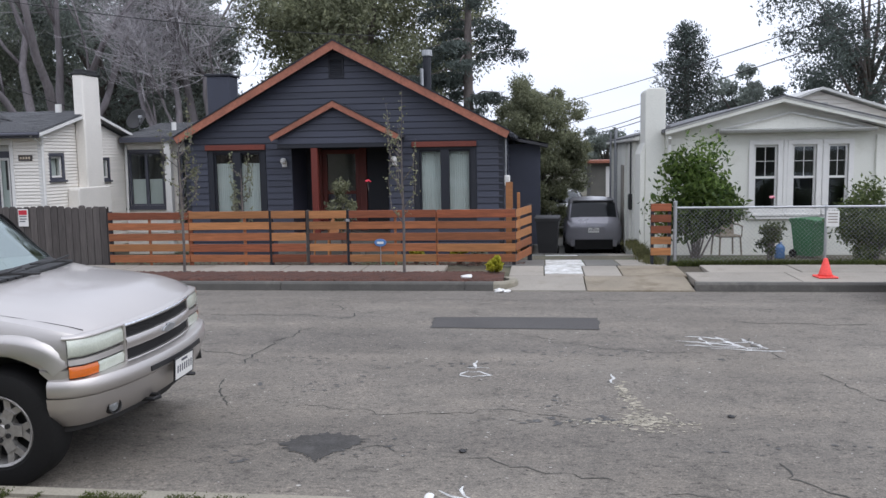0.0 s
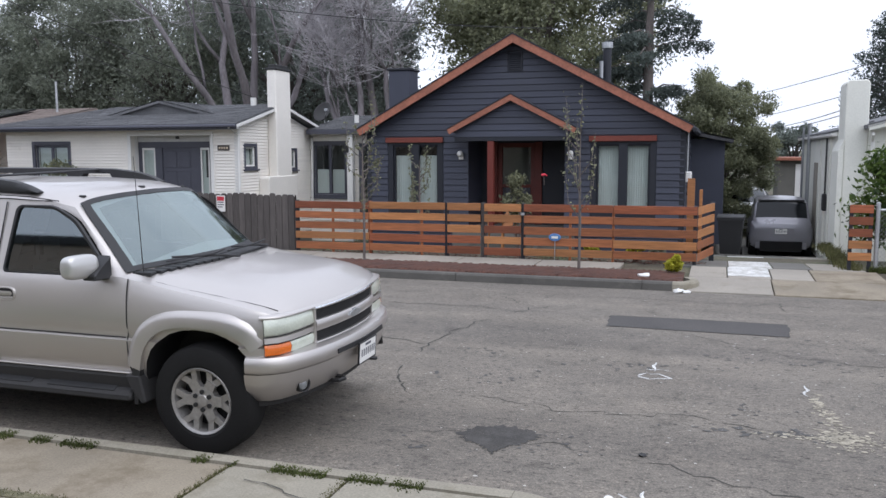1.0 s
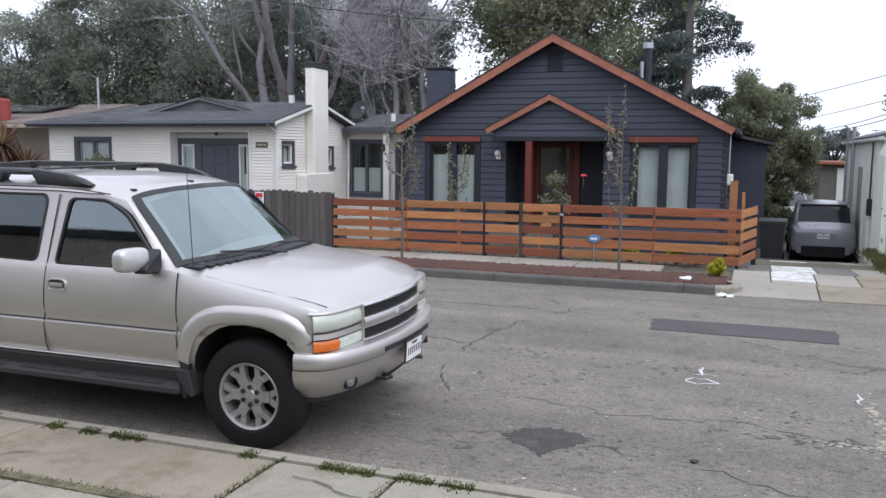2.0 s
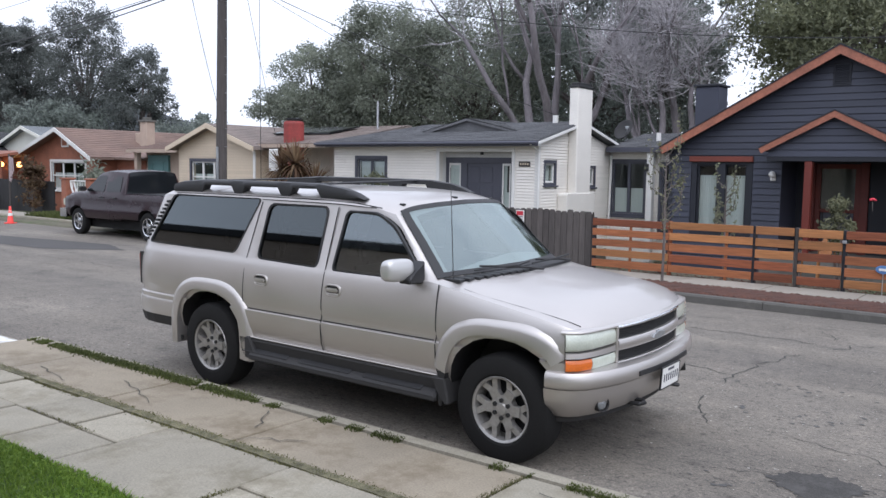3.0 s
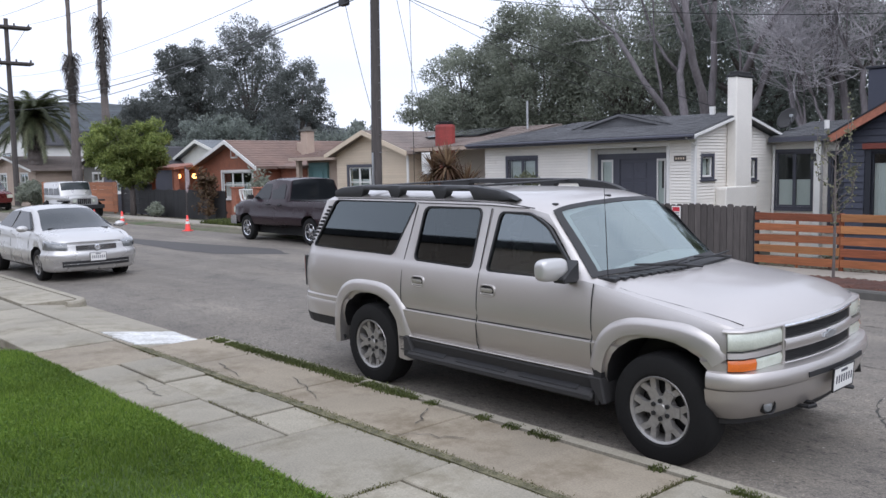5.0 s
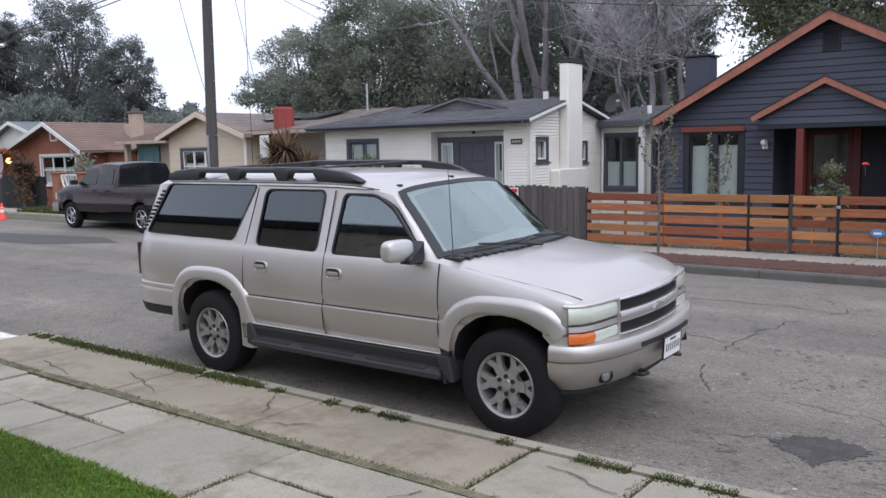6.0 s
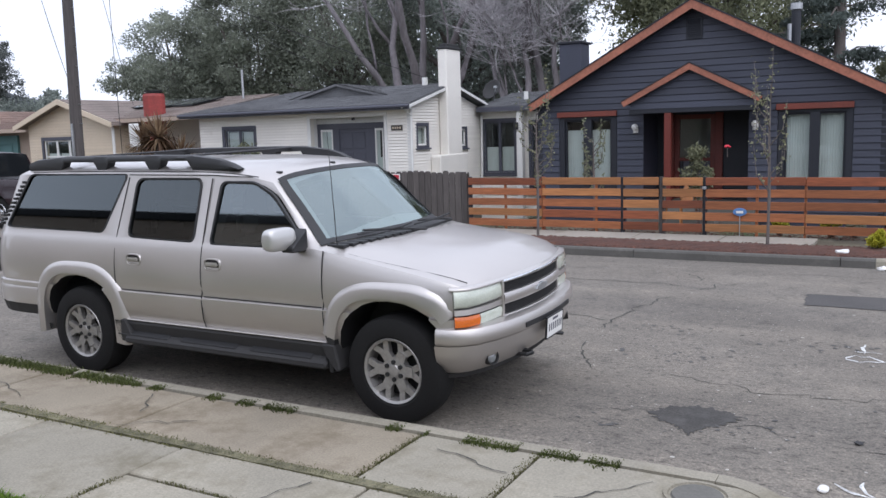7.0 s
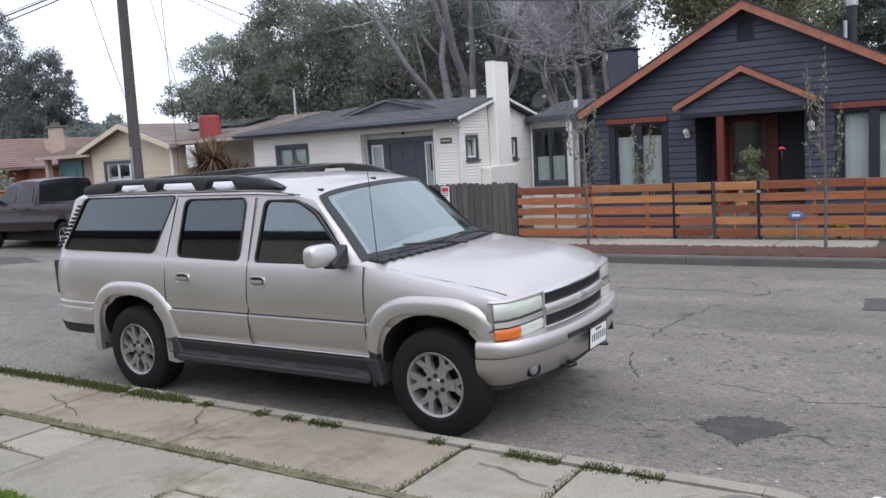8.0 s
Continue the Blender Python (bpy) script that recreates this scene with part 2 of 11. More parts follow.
M_REDCH = mat("red_painted_brick", (0.27, 0.045, 0.038), 0.7, var=0.15, scale=3, fine=25, grain=0.18, bump=0.3)
M_TANST = mat("tan_stucco", (0.42, 0.33, 0.265), 0.85, var=0.1, fine=50, bump=0.3)
M_TEAL = mat("teal_paint", (0.10, 0.20, 0.20), 0.6, var=0.1, fine=40, bump=0.05)
M_GREYWOOD = mat("weathered_grey_boards", (0.085, 0.075, 0.07), 0.85, var=0.25, scale=1.5, fine=16, grain=0.25, bump=0.35, rand=0.25, stretch=(4, 4, 0.25))
M_FENCEBLK = mat("black_fence_paint", (0.018, 0.018, 0.019), 0.6, var=0.2, fine=30, bump=0.1, rand=0.15)
M_ORFENCE = mat("orange_fence_boards", (0.33, 0.13, 0.06), 0.7, var=0.2, scale=1, fine=15, grain=0.2, bump=0.2, rand=0.15, stretch=(0.3, 4, 4))
M_POLEWOOD = mat("creosoted_pole", (0.075, 0.066, 0.062), 0.85, var=0.25, scale=1.2, fine=12, grain=0.25, bump=0.4, stretch=(4, 4, 0.2))
M_DIRT = mat("bark_mulch", (0.098, 0.042, 0.028), 0.95, var=0.3, scale=4, fine=60, grain=0.45, bump=0.9, depth=0.015, island=0.6)
M_BARK = mat("grey_bark", (0.14, 0.12, 0.11), 0.9, var=0.2, scale=2, fine=14, grain=0.25, bump=0.5, depth=0.02, stretch=(3, 3, 0.4))
M_BARKP = mat("pinkish_grey_bark", (0.175, 0.158, 0.165), 0.85, var=0.25, scale=0.7, fine=5, grain=0.2, bump=0.4, depth=0.03, stretch=(2, 2, 0.3))
M_BLACK = mat("black_plastic", (0.014, 0.014, 0.015), 0.5, var=0.1, fine=80, bump=0.1)
M_RUBBER = mat("tyre_rubber", (0.011, 0.0107, 0.0105), 0.85, var=0.15, scale=4, fine=60, bump=0.2, spec=0.25)
# near-black tone stands in for the shade beneath the cars
M_DARK = mat("underbody_shade_tone", (0.006, 0.006, 0.006), 0.9, var=0.1, bump=0)
# dark tone that gives rooms and cabins their unlit look
M_INTERIOR = mat("dim_toned_interior", (0.05, 0.048, 0.045), 0.9, var=0.1, bump=0)
M_CURTAIN = mat("pale_curtain", (0.60, 0.63, 0.60), 0.9, var=0.05, scale=1, fine=20, grain=0.06, bump=0.2, stretch=(6, 6, 0.3))
M_METAL = mat("galvanised_steel", (0.42, 0.43, 0.44), 0.45, metal=0.9, var=0.1, fine=30, bump=0.05)
M_CHROME = mat("chrome", (0.75, 0.76, 0.78), 0.14, metal=1, var=0.03, bump=0)
M_ALLOY = mat("alloy_wheel", (0.35, 0.338, 0.322), 0.38, metal=0.65, var=0.08, fine=40, bump=0.04)
M_SILVER = mat("pewter_car_paint", (0.51, 0.48, 0.455), 0.46, metal=0.86, var=0.03, scale=0.8, fine=300, grain=0.05, bump=0, coat=0.7)
M_SILVERD = mat("grey_sill_cladding", (0.022, 0.021, 0.021), 0.7, metal=0.0, var=0.06, fine=60, bump=0.05)
M_WHITESIL = mat("light_silver_car_paint", (0.50, 0.49, 0.475), 0.30, metal=0.5, var=0.02, fine=300, grain=0.0, bump=0, coat=0.6)
M_SCREENG = mat("reflective_windscreen", (0.028, 0.034, 0.036), 0.05, var=0.05, bump=0, spec=0.5)
M_PLUM = mat("dark_plum_car_paint", (0.020, 0.009, 0.013), 0.25, metal=0.0, var=0.06, fine=300, grain=0.06, bump=0, coat=0.15, spec=0.3)
M_CARRED = mat("dark_red_car_paint", (0.10, 0.012, 0.012), 0.28, metal=0.3, var=0.06, fine=300, bump=0, coat=1.0)
M_SMART = mat("silver_mauve_car_paint", (0.25, 0.245, 0.265), 0.34, metal=0.4, var=0.04, fine=300, bump=0, coat=0.5)
M_CARWHITE = mat("white_car_paint", (0.66, 0.66, 0.65), 0.35, var=0.03, bump=0, coat=1.0)
M_LAMPGL = mat("hazed_lamp_lens", (0.52, 0.55, 0.47), 0.2, metal=0.0, var=0.12, scale=6, fine=90, grain=0.1, bump=0.05, coat=1.0)
M_LAMPCL = mat("clear_lamp", (0.13, 0.135, 0.135), 0.12, metal=0.0, var=0.3, scale=14, fine=60, bump=0.05, coat=1.0)
M_AMBER = mat("amber_lens", (0.62, 0.13, 0.006), 0.2, var=0.1, fine=90, bump=0.05, coat=1.0)
M_REDLENS = mat("red_lens", (0.25, 0.008, 0.008), 0.2, var=0.1, fine=90, bump=0.05, coat=1.0)
M_ORANGE = mat("cone_orange", (0.86, 0.075, 0.06), 0.55, var=0.1, fine=30, bump=0.05)
M_GREENBIN = mat("green_bin_plastic", (0.04, 0.155, 0.06), 0.55, var=0.1, fine=40, bump=0.08)
M_BLUEPL = mat("blue_plastic", (0.09, 0.2, 0.42), 0.5, var=0.08, bump=0.03)
M_REDPL = mat("bright_red_cloth", (0.5, 0.03, 0.05), 0.7, var=0.12, bump=0.1)
M_LINE = mat("chalky_white_paint", (0.56, 0.56, 0.54), 0.9, var=0.25, scale=9, fine=60, grain=0.4, bump=0.2, stain=(0.22, 0.21, 0.20), stain_at=0.58)
M_CRACK = mat("crack_fill", (0.055, 0.053, 0.046), 0.95, var=0.3, scale=3, bump=0.3)
M_TAR = mat("tar_flecks", (0.085, 0.082, 0.078), 0.9, var=0.25, bump=0.2)
M_OIL = mat("oil_stain", (0.046, 0.043, 0.039), 0.9, var=0.3, scale=3, fine=90, grain=0.4, bump=0.3, stain=(0.085, 0.081, 0.076), stain_at=0.57)
M_GRASS = leaf_mat("grass_blades", (0.08, 0.15, 0.018), (0.225, 0.325, 0.055), 0.6)
M_KERBW = leaf_mat("kerb_weed_leaves", (0.05, 0.066, 0.02), (0.135, 0.155, 0.05), 0.6)
M_CLOVER = leaf_mat("clover_leaves", (0.07, 0.14, 0.02), (0.20, 0.30, 0.05), 0.6)
M_WEED = leaf_mat("weed_leaves", (0.065, 0.068, 0.026), (0.19, 0.185, 0.08), 0.6)
# Haze is put into M_LEAFD and M_LEAFM: paler, bluer than the leaf itself.
M_LEAFD = leaf_mat("haze_toned_evergreen_leaves", (0.165, 0.19, 0.172), (0.305, 0.338, 0.295))
# the hedge keeps the darker mid-green tone, without the added haze
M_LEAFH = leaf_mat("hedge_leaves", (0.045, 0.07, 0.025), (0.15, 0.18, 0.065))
M_FROND = leaf_mat("palm_fronds", (0.045, 0.055, 0.028), (0.12, 0.135, 0.07))
M_LEAFG = leaf_mat("grey_gum_leaves", (0.11, 0.122, 0.115), (0.21, 0.225, 0.205))
M_LEAFM = leaf_mat("haze_toned_green_leaves", (0.18, 0.198, 0.158), (0.335, 0.36, 0.285))
M_LEAFO = leaf_mat("olive_leaves", (0.15, 0.165, 0.105), (0.29, 0.30, 0.18))
M_LEAFB = leaf_mat("bright_green_leaves", (0.10, 0.145, 0.04), (0.34, 0.385, 0.12), 0.45)
M_LEAFL = leaf_mat("lemon_tree_leaves", (0.03, 0.06, 0.014), (0.165, 0.235, 0.06), 0.4)
M_LEAFC = leaf_mat("blue_green_conifer", (0.075, 0.093, 0.083), (0.15, 0.178, 0.158))
M_LEAFY = leaf_mat("yellow_green_leaves", (0.22, 0.24, 0.015), (0.55, 0.50, 0.06))
M_LEAFS = leaf_mat("sparse_young_leaves", (0.11, 0.12, 0.07), (0.30, 0.30, 0.18))
M_LEAFR = leaf_mat("bronze_sword_leaves", (0.07, 0.035, 0.022), (0.24, 0.17, 0.10))
# twigs, and M_BARKP above, are greyed and blued to hold haze
M_TWIG = mat("haze_toned_twigs", (0.42, 0.40, 0.415), 0.9, var=0.2, fine=20, bump=0)
M_HILL = mat("wooded_hill", (0.034, 0.042, 0.047), 0.95, var=0.4, scale=0.03, fine=0.15, grain=0.5, bump=0)
M_DARKGLASS = mat("dark_car_glass", (0.012, 0.014, 0.016), 0.05, var=0.05, bump=0, spec=0.35)
G_HOUSE = glass_mat("window_glass", (0.80, 0.84, 0.83))
G_CAR = glass_mat("clear_car_glass", (0.46, 0.54, 0.53), 0.03, 0.19)
G_SCREEN = glass_mat("hazy_windscreen", (0.42, 0.49, 0.48), 0.06, 0.30, (0.70, 0.80, 0.785))
G_TINT = glass_mat("tinted_car_glass", (0.13, 0.14, 0.15), 0.02, 0.085)
M_DEADF = mat("dead_palm_stalks", (0.055, 0.048, 0.042), 0.9, var=0.2, bump=0)


# ---- building helpers ----
def thing(name, loc=(0, 0, 0), rz=0.0, label="", category="", group="", kind=""):
    ob = new(name)
    ob.empty_display_size = 0.2
    ob.matrix_basis = pose(*loc, 0, 0, rz)
    return tagged(ob, label, category, group, kind)


def root_place(ob):
    while ob.parent:
        ob = ob.parent
    return ob.matrix_basis.translation.copy()


def finish(ob, mesh, material, parent, label, world_co, smooth):
    if material:
        mesh.materials.append(material)
    if smooth:
        mesh.shade_smooth()
    if parent:
        ob.parent = parent
        if world_co:
            mesh.transform(Matrix.Translation(-root_place(parent)))
    if label:
        ob["label"] = label
    return ob


def part(name, bm, material, parent=None, label="", world_co=False, smooth=False):
    """Links a bmesh as one mesh object under a thing or a part."""
    mesh = bpy.data.meshes.new(name)
    bmesh.ops.recalc_face_normals(bm, faces=bm.faces)
    bm.to_mesh(mesh)
    bm.free()
    return finish(new(name, mesh), mesh, material, parent, label, world_co, smooth)


def raw(name, verts, faces, material, parent=None, label="", world_co=False, smooth=False):
    mesh = bpy.data.meshes.new(name)
    mesh.from_pydata(verts, [], faces)
    return finish(new(name, mesh), mesh, material, parent, label, world_co, smooth)


def box(bm, lo, hi, bevel=0.0, seg=1):
    c = [(a + b) / 2 for a, b in zip(lo, hi)]
    s = [abs(b - a) for a, b in zip(lo, hi)]
    r = bmesh.ops.create_cube(bm, size=1, matrix=Matrix.Translation(c) @ Matrix.Diagonal((*s, 1)))
    if bevel:
        es = list({e for v in r["verts"] for e in v.link_edges})
        bmesh.ops.bevel(bm, geom=es, offset=min(bevel, min(s) * 0.45), segments=seg, affect="EDGES")
    return bm


def boxes(*items, bevel=0.0):
    bm = bmesh.new()
    for lo, hi in items:
        box(bm, lo, hi, bevel)
    return bm


def prism(bm, pts, axis, a, b, bevel=0.0):
    """A polygon in the plane across an axis ('x': y,z; 'y': x,z; 'z': x,y), drawn out from a to b."""
    def co(p, d):
        return {"x": (d, *p), "y": (p[0], d, p[1]), "z": (*p, d)}[axis]
    va, vb = [bm.verts.new(co(p, a)) for p in pts], [bm.verts.new(co(p, b)) for p in pts]
    fs = [bm.faces.new(va), bm.faces.new(vb[::-1])]
    k = len(pts)
    for i in range(k):
        fs.append(bm.faces.new((va[i], vb[i], vb[(i + 1) % k], va[(i + 1) % k])))
    if bevel:
        bmesh.ops.bevel(bm, geom=list({e for f in fs for e in f.edges}), offset=bevel, segments=1, affect="EDGES")
    return bm


def cyl(bm, p0, p1, r0, r1=None, n=12, caps=True):
    p0, p1 = Vector(p0), Vector(p1)
    d = p1 - p0
    m = Matrix.Translation((p0 + p1) / 2) @ d.to_track_quat("Z", "Y").to_matrix().to_4x4()
    bmesh.ops.create_cone(bm, cap_ends=caps, segments=n, radius1=r0, radius2=r0 if r1 is None else r1, depth=d.length, matrix=m)
    return bm


def tube(bm, pts, radii, n=6):
    """A round limb through points, with a radius at each."""
    rings = []
    for i, p in enumerate(pts):
        p = Vector(p)
        d = (Vector(pts[min(i + 1, len(pts) - 1)]) - Vector(pts[max(i - 1, 0)])).normalized()
        u = d.orthogonal().normalized()
        w = d.cross(u)
        r = radii[i] if isinstance(radii, (list, tuple)) else radii
        rings.append([bm.verts.new(p + (u * math.cos(t) + w * math.sin(t)) * r) for t in (2 * math.pi * k / n for k in range(n))])
    for a, b in zip(rings, rings[1:]):
        # match the start of the next ring to the last, to avoid twists
        off = min(range(n), key=lambda o: (a[0].co - b[o].co).length)
        b[:] = b[off:] + b[:off]
        if (a[1].co - b[1].co).length > (a[1].co - b[-1].co).length:
            b[1:] = b[:0:-1]
        for k in range(n):
            bm.faces.new((a[k], a[(k + 1) % n], b[(k + 1) % n], b[k]))
    bm.faces.new(rings[0][::-1])
    bm.faces.new(rings[-1])
    return bm


def lathe(bm, prof, axis_m=None, n=24, caps=True):
    """A profile of (radius, height) spun round z, then placed by a matrix."""
    axis_m = axis_m or Matrix()
    rings = []
    for r, h in prof:
        rings.append([bm.verts.new(axis_m @ Vector((r * math.cos(2 * math.pi * k / n), r * math.sin(2 * math.pi * k / n), h))) for k in range(n)])
    for a, b in zip(rings, rings[1:]):
        for k in range(n):
            bm.faces.new((a[k], a[(k + 1) % n], b[(k + 1) % n], b[k]))
    if caps and prof[0][0] > 0.001:
        bm.faces.new(rings[0][::-1])
    if caps and prof[-1][0] > 0.001:
        bm.faces.new(rings[-1])
    return bm


def carve(ob, cutters):
    """Cuts closed bmeshes, each with its material, out of a mesh object for good."""
    for bm, m in cutters:
        bmesh.ops.recalc_face_normals(bm, faces=bm.faces)
        me = bpy.data.meshes.new("cutter")
        bm.to_mesh(me)
        bm.free()
        me.materials.append(m)
        c = new("cutter", me)
        c.matrix_world = Matrix()
        mod = ob.modifiers.new("cut", "BOOLEAN")
        mod.object, mod.operation, mod.solver, mod.material_mode = c, "DIFFERENCE", "EXACT", "TRANSFER"
        keep = ob.matrix_basis.copy(), ob.parent
        ob.parent = None
        ob.matrix_basis = Matrix()
        bpy.context.view_layer.update()
        fresh = bpy.data.meshes.new_from_object(ob.evaluated_get(bpy.context.evaluated_depsgraph_get()))
        ob.modifiers.clear()
        ob.data = fresh
        ob.matrix_basis, ob.parent = keep
        bpy.data.objects.remove(c)
    return ob

# ---- ground, road, kerbs, pavements ----
def profile_sheet(name, prof, xs, material):
    verts = [(x, y, z) for x in xs for y, z in prof]
    k = len(prof)
    faces = [(i * k + j, (i + 1) * k + j, (i + 1) * k + j + 1, i * k + j + 1) for i in range(len(xs) - 1) for j in range(k - 1)]
    return raw(name, verts, faces, material)


def yard_z(y):
    """The lots behind the far pavement fall gently away from the street."""
    return float(np.interp(y, [15.7, 18, 24, 29, 34, 40], [0.09, 0.0, -0.66, -0.66, -0.25, -0.25]))


def road_z(y):
    return 0.05 * (1 - ((y - 9.29) / 4.42) ** 2)


ground = profile_sheet("ground", [(-3000, 0.05), (-40, 0.05), (2.5, 0.06), (4.7, -0.12), (13.9, -0.12), (14.3, 0.05), (15.7, 0.09), (18, 0.0),
                                  (24, -0.66), (29, -0.66), (34, -0.25), (40, -0.25), (120, -0.2), (3500, 0.0)], [-3500, -400, -120, -60, -30, -10, 0, 10, 30, 90, 400, 3500], M_GROUND)
tagged(ground, "bare soil and weeds of the front yards", "ground", kind="structure")
prof = [(4.84, -0.1)] + [(4.84 + 8.9 * k / 16, road_z(4.84 + 8.9 * k / 16)) for k in range(17)] + [(13.74, -0.1)]
road = profile_sheet("road", prof, [-400, -100, -40, -20, -10, -5, 0, 5, 10, 20, 140], M_ASPHALT)
tagged(road, "worn grey asphalt street with cracks and stains", "road", kind="structure")


def kerb_bm(x0, x1, y_face, s, top=0.14):
    return prism(bmesh.new(), [(y_face, -0.08), (y_face + s * 0.02, top - 0.03), (y_face + s * 0.045, top), (y_face + s * 0.155, top), (y_face + s * 0.155, -0.08)], "x", x0, x1)


def kerb_stones(name, x0, x1, y_face, s, step=2.4, label="", material=None):
    root = tagged(thing(name, ((x0 + x1) / 2, y_face, 0)), label, "kerb", kind="structure")
    x = x0
    while x < x1 - 0.05:
        e = min(x + step, x1)
        part("kerb_stone", kerb_bm(x + 0.004, e - 0.004, y_face, s), material or M_CONC, root, world_co=True)
        x = e
    return root


kerb_near = kerb_stones("kerb_near", -9.4, -1.0, 4.92, -1, 2.1, "pale concrete kerb beside the parked SUV")
kerb_nl = kerb_stones("kerb_beyond_driveway", -60, -14.0, 4.92, -1, 3.0, "concrete kerb past the driveway")
kerb_far = kerb_stones("kerb_far", -16.0, -0.55, 13.30, 1, 3.0, "grey concrete kerb along the planting strip", M_KERBD)
kerb_fl = kerb_stones("kerb_far_bay", -90, -16.2, 15.02, 1, 3.0, "concrete kerb of the wider street end")
bay = part("road_bay", box(bmesh.new(), (-400, 13.6, -0.1), (-16.2, 15.05, 0.004)), M_ASPHALT)
tagged(bay, "asphalt parking edge of the street", "road", kind="structure")
kerb_fr = kerb_stones("kerb_far_right", 2.55, 40, 13.30, 1, 3.0, "grey concrete kerb in front of the stucco house", M_KERBD)


def kerb_curve(parent, cx, cy, r, a0, a1, inner=0.155):
    """A rounded end of a kerb."""
    pts = [(cx + r * math.cos(radians(a0 + (a1 - a0) * k / 10)), cy + r * math.sin(radians(a0 + (a1 - a0) * k / 10))) for k in range(11)]
    bm = bmesh.new()
    rings = []
    for px, py in pts:
        d = Vector((cx - px, cy - py)).normalized()
        rings.append([bm.verts.new((px + d.x * o, py + d.y * o, z)) for o, z in ((0, -0.08), (0.02, 0.11), (0.045, 0.14), (inner, 0.14), (inner, -0.08))])
    for a, b in zip(rings, rings[1:]):
        for i in range(5):
            bm.faces.new((a[i], a[(i + 1) % 5], b[(i + 1) % 5], b[i]))
    bm.faces.new(rings[0])
    bm.faces.new(rings[-1])
    return part("kerb_stone", bm, M_CONC, parent, world_co=True)


kerb_curve(kerb_near, -1.0, 4.42, 0.5, 90, 0)
kerb_curve(kerb_nl, -14.0, 4.52, 0.4, 90, 0)
kerb_curve(kerb_far, -0.55, 13.70, 0.4, -90, 60)


def slab(parent, x0, x1, y0, y1, top, material, tilt=0.0, thick=0.12, gap=0.009):
    """One cast slab with eased edges; tilt lowers the y1 edge."""
    bm = box(bmesh.new(), (x0 + gap, y0 + gap, top - thick), (x1 - gap, y1 - gap, top), 0.008)
    for v in bm.verts:
        v.co.z -= tilt * (v.co.y - y0) / (y1 - y0) if v.co.z > top - thick * 0.5 or tilt else 0
    return part("slab", bm, material, parent, world_co=True)


rng = random.Random(7)
pave = tagged(thing("pavement_near", (-5, 3.6, 0)), "cracked concrete pavement with weeds in its joints", "pavement", kind="structure")
edges = [-40, -37, -34, -31, -28, -25, -22.5, -20.4, -18.5, -16.8, -15.2, -13.7, -12.3, -11.0, -10.1, -8.8, -5.45, -4.13, -2.7, -1.9, -0.4, 1.1, 2.6, 4.1]
for a, b in zip(edges, edges[1:]):
    top = 0.13 + rng.uniform(-0.006, 0.006)
    if (a, b) == (-8.8, -5.45):
        for y0, y1, cuts in ((2.95, 3.44, (-8.8, -7.58, -6.9, -6.2, -5.45)), (3.45, 3.91, (-8.8, -7.7, -6.75, -6.08, -5.45))):
            for c, d in zip(cuts, cuts[1:]):
                slab(pave, c + 0.004, d - 0.004, y0, y1, top + rng.uniform(-0.008, 0.008), M_CONC)
    elif (a, b) == (-4.13, -2.7):
        slab(pave, a, b, 2.95, 3.46, top, M_CONC)
        slab(pave, a, b, 3.46, 3.91, top + 0.006, M_CONC)
    else:
        slab(pave, a, b, 2.95, 3.91, top, M_CONC2 if (a, b) == (-10.1, -8.8) else M_CONC)
for a, b, m in ((-9.4, -8.2, M_CONC2), (-8.2, -6.55, M_CONC2), (-6.55, -4.85, M_CONC2), (-4.85, -2.85, M_CONC2), (-2.85, -2.02, M_CONC), (-2.02, -0.52, M_CONC)):
    slab(pave, a, b, 3.97, 4.755, 0.132 + rng.uniform(-0.004, 0.004), m)
for a, b in ((-60, -50), (-50, -40), (-40, -34), (-34, -28), (-28, -23), (-23, -19), (-19, -16.4), (-16.4, -14.0)):
    slab(pave, a, b, 3.97, 4.755, 0.132, M_CONC)
for a, b in ((-14.0, -12.0), (-12.0, -10.75), (-10.75, -9.42), (-0.5, 1.2), (1.2, 2.9)):
    slab(pave, a, b, 3.93, 4.9, 0.128, M_CONC, tilt=0.105)
bm = bmesh.new()
strip = [(-9.6 + 0.05 * k, 0.012 * noise.noise((k * 0.31, 2.2, 0))) for k in range(160)]
lo = [bm.verts.new((x, 3.902 + d, 0.136)) for x, d in strip]
hi = [bm.verts.new((x, 3.978 + 0.6 * d + 0.006 * noise.noise((x * 9, 0, 0)), 0.136)) for x, d in strip]
lo2, hi2 = [bm.verts.new((v.co.x, v.co.y, 0.09)) for v in lo], [bm.verts.new((v.co.x, v.co.y, 0.09)) for v in hi]
for k in range(len(strip) - 1):
    for a, b in ((lo, hi), (lo2, lo), (hi, hi2)):
        bm.faces.new((a[k], a[k + 1], b[k + 1], b[k]))
part("joint_soil", bm, mat("dry_joint_soil", (0.13, 0.12, 0.072), 0.95, var=0.45, scale=9, fine=70, grain=0.35, bump=0.6), pave, "dry soil and moss filling the joint", world_co=True)
# chipped white paint on the driveway apron
bm = bmesh.new()
corner = [(-10.75, 3.96), (-9.7, 3.98), (-9.47, 4.8), (-10.55, 4.82)]
pts = []
for k in range(4):
    a, b = corner[k], corner[(k + 1) % 4]
    for q in range(14):
        t = q / 14
        pts.append((a[0] + (b[0] - a[0]) * t + 0.06 * noise.noise((k * 5 + q * 0.9, 0.3, 0)), a[1] + (b[1] - a[1]) * t + 0.05 * noise.noise((k * 5 + q * 0.9, 7.3, 0))))
prism(bm, pts, "z", 0.0, 0.012)
for v in bm.verts:
    v.co.z += 0.128 - 0.105 * (v.co.y - 3.93) / 0.97
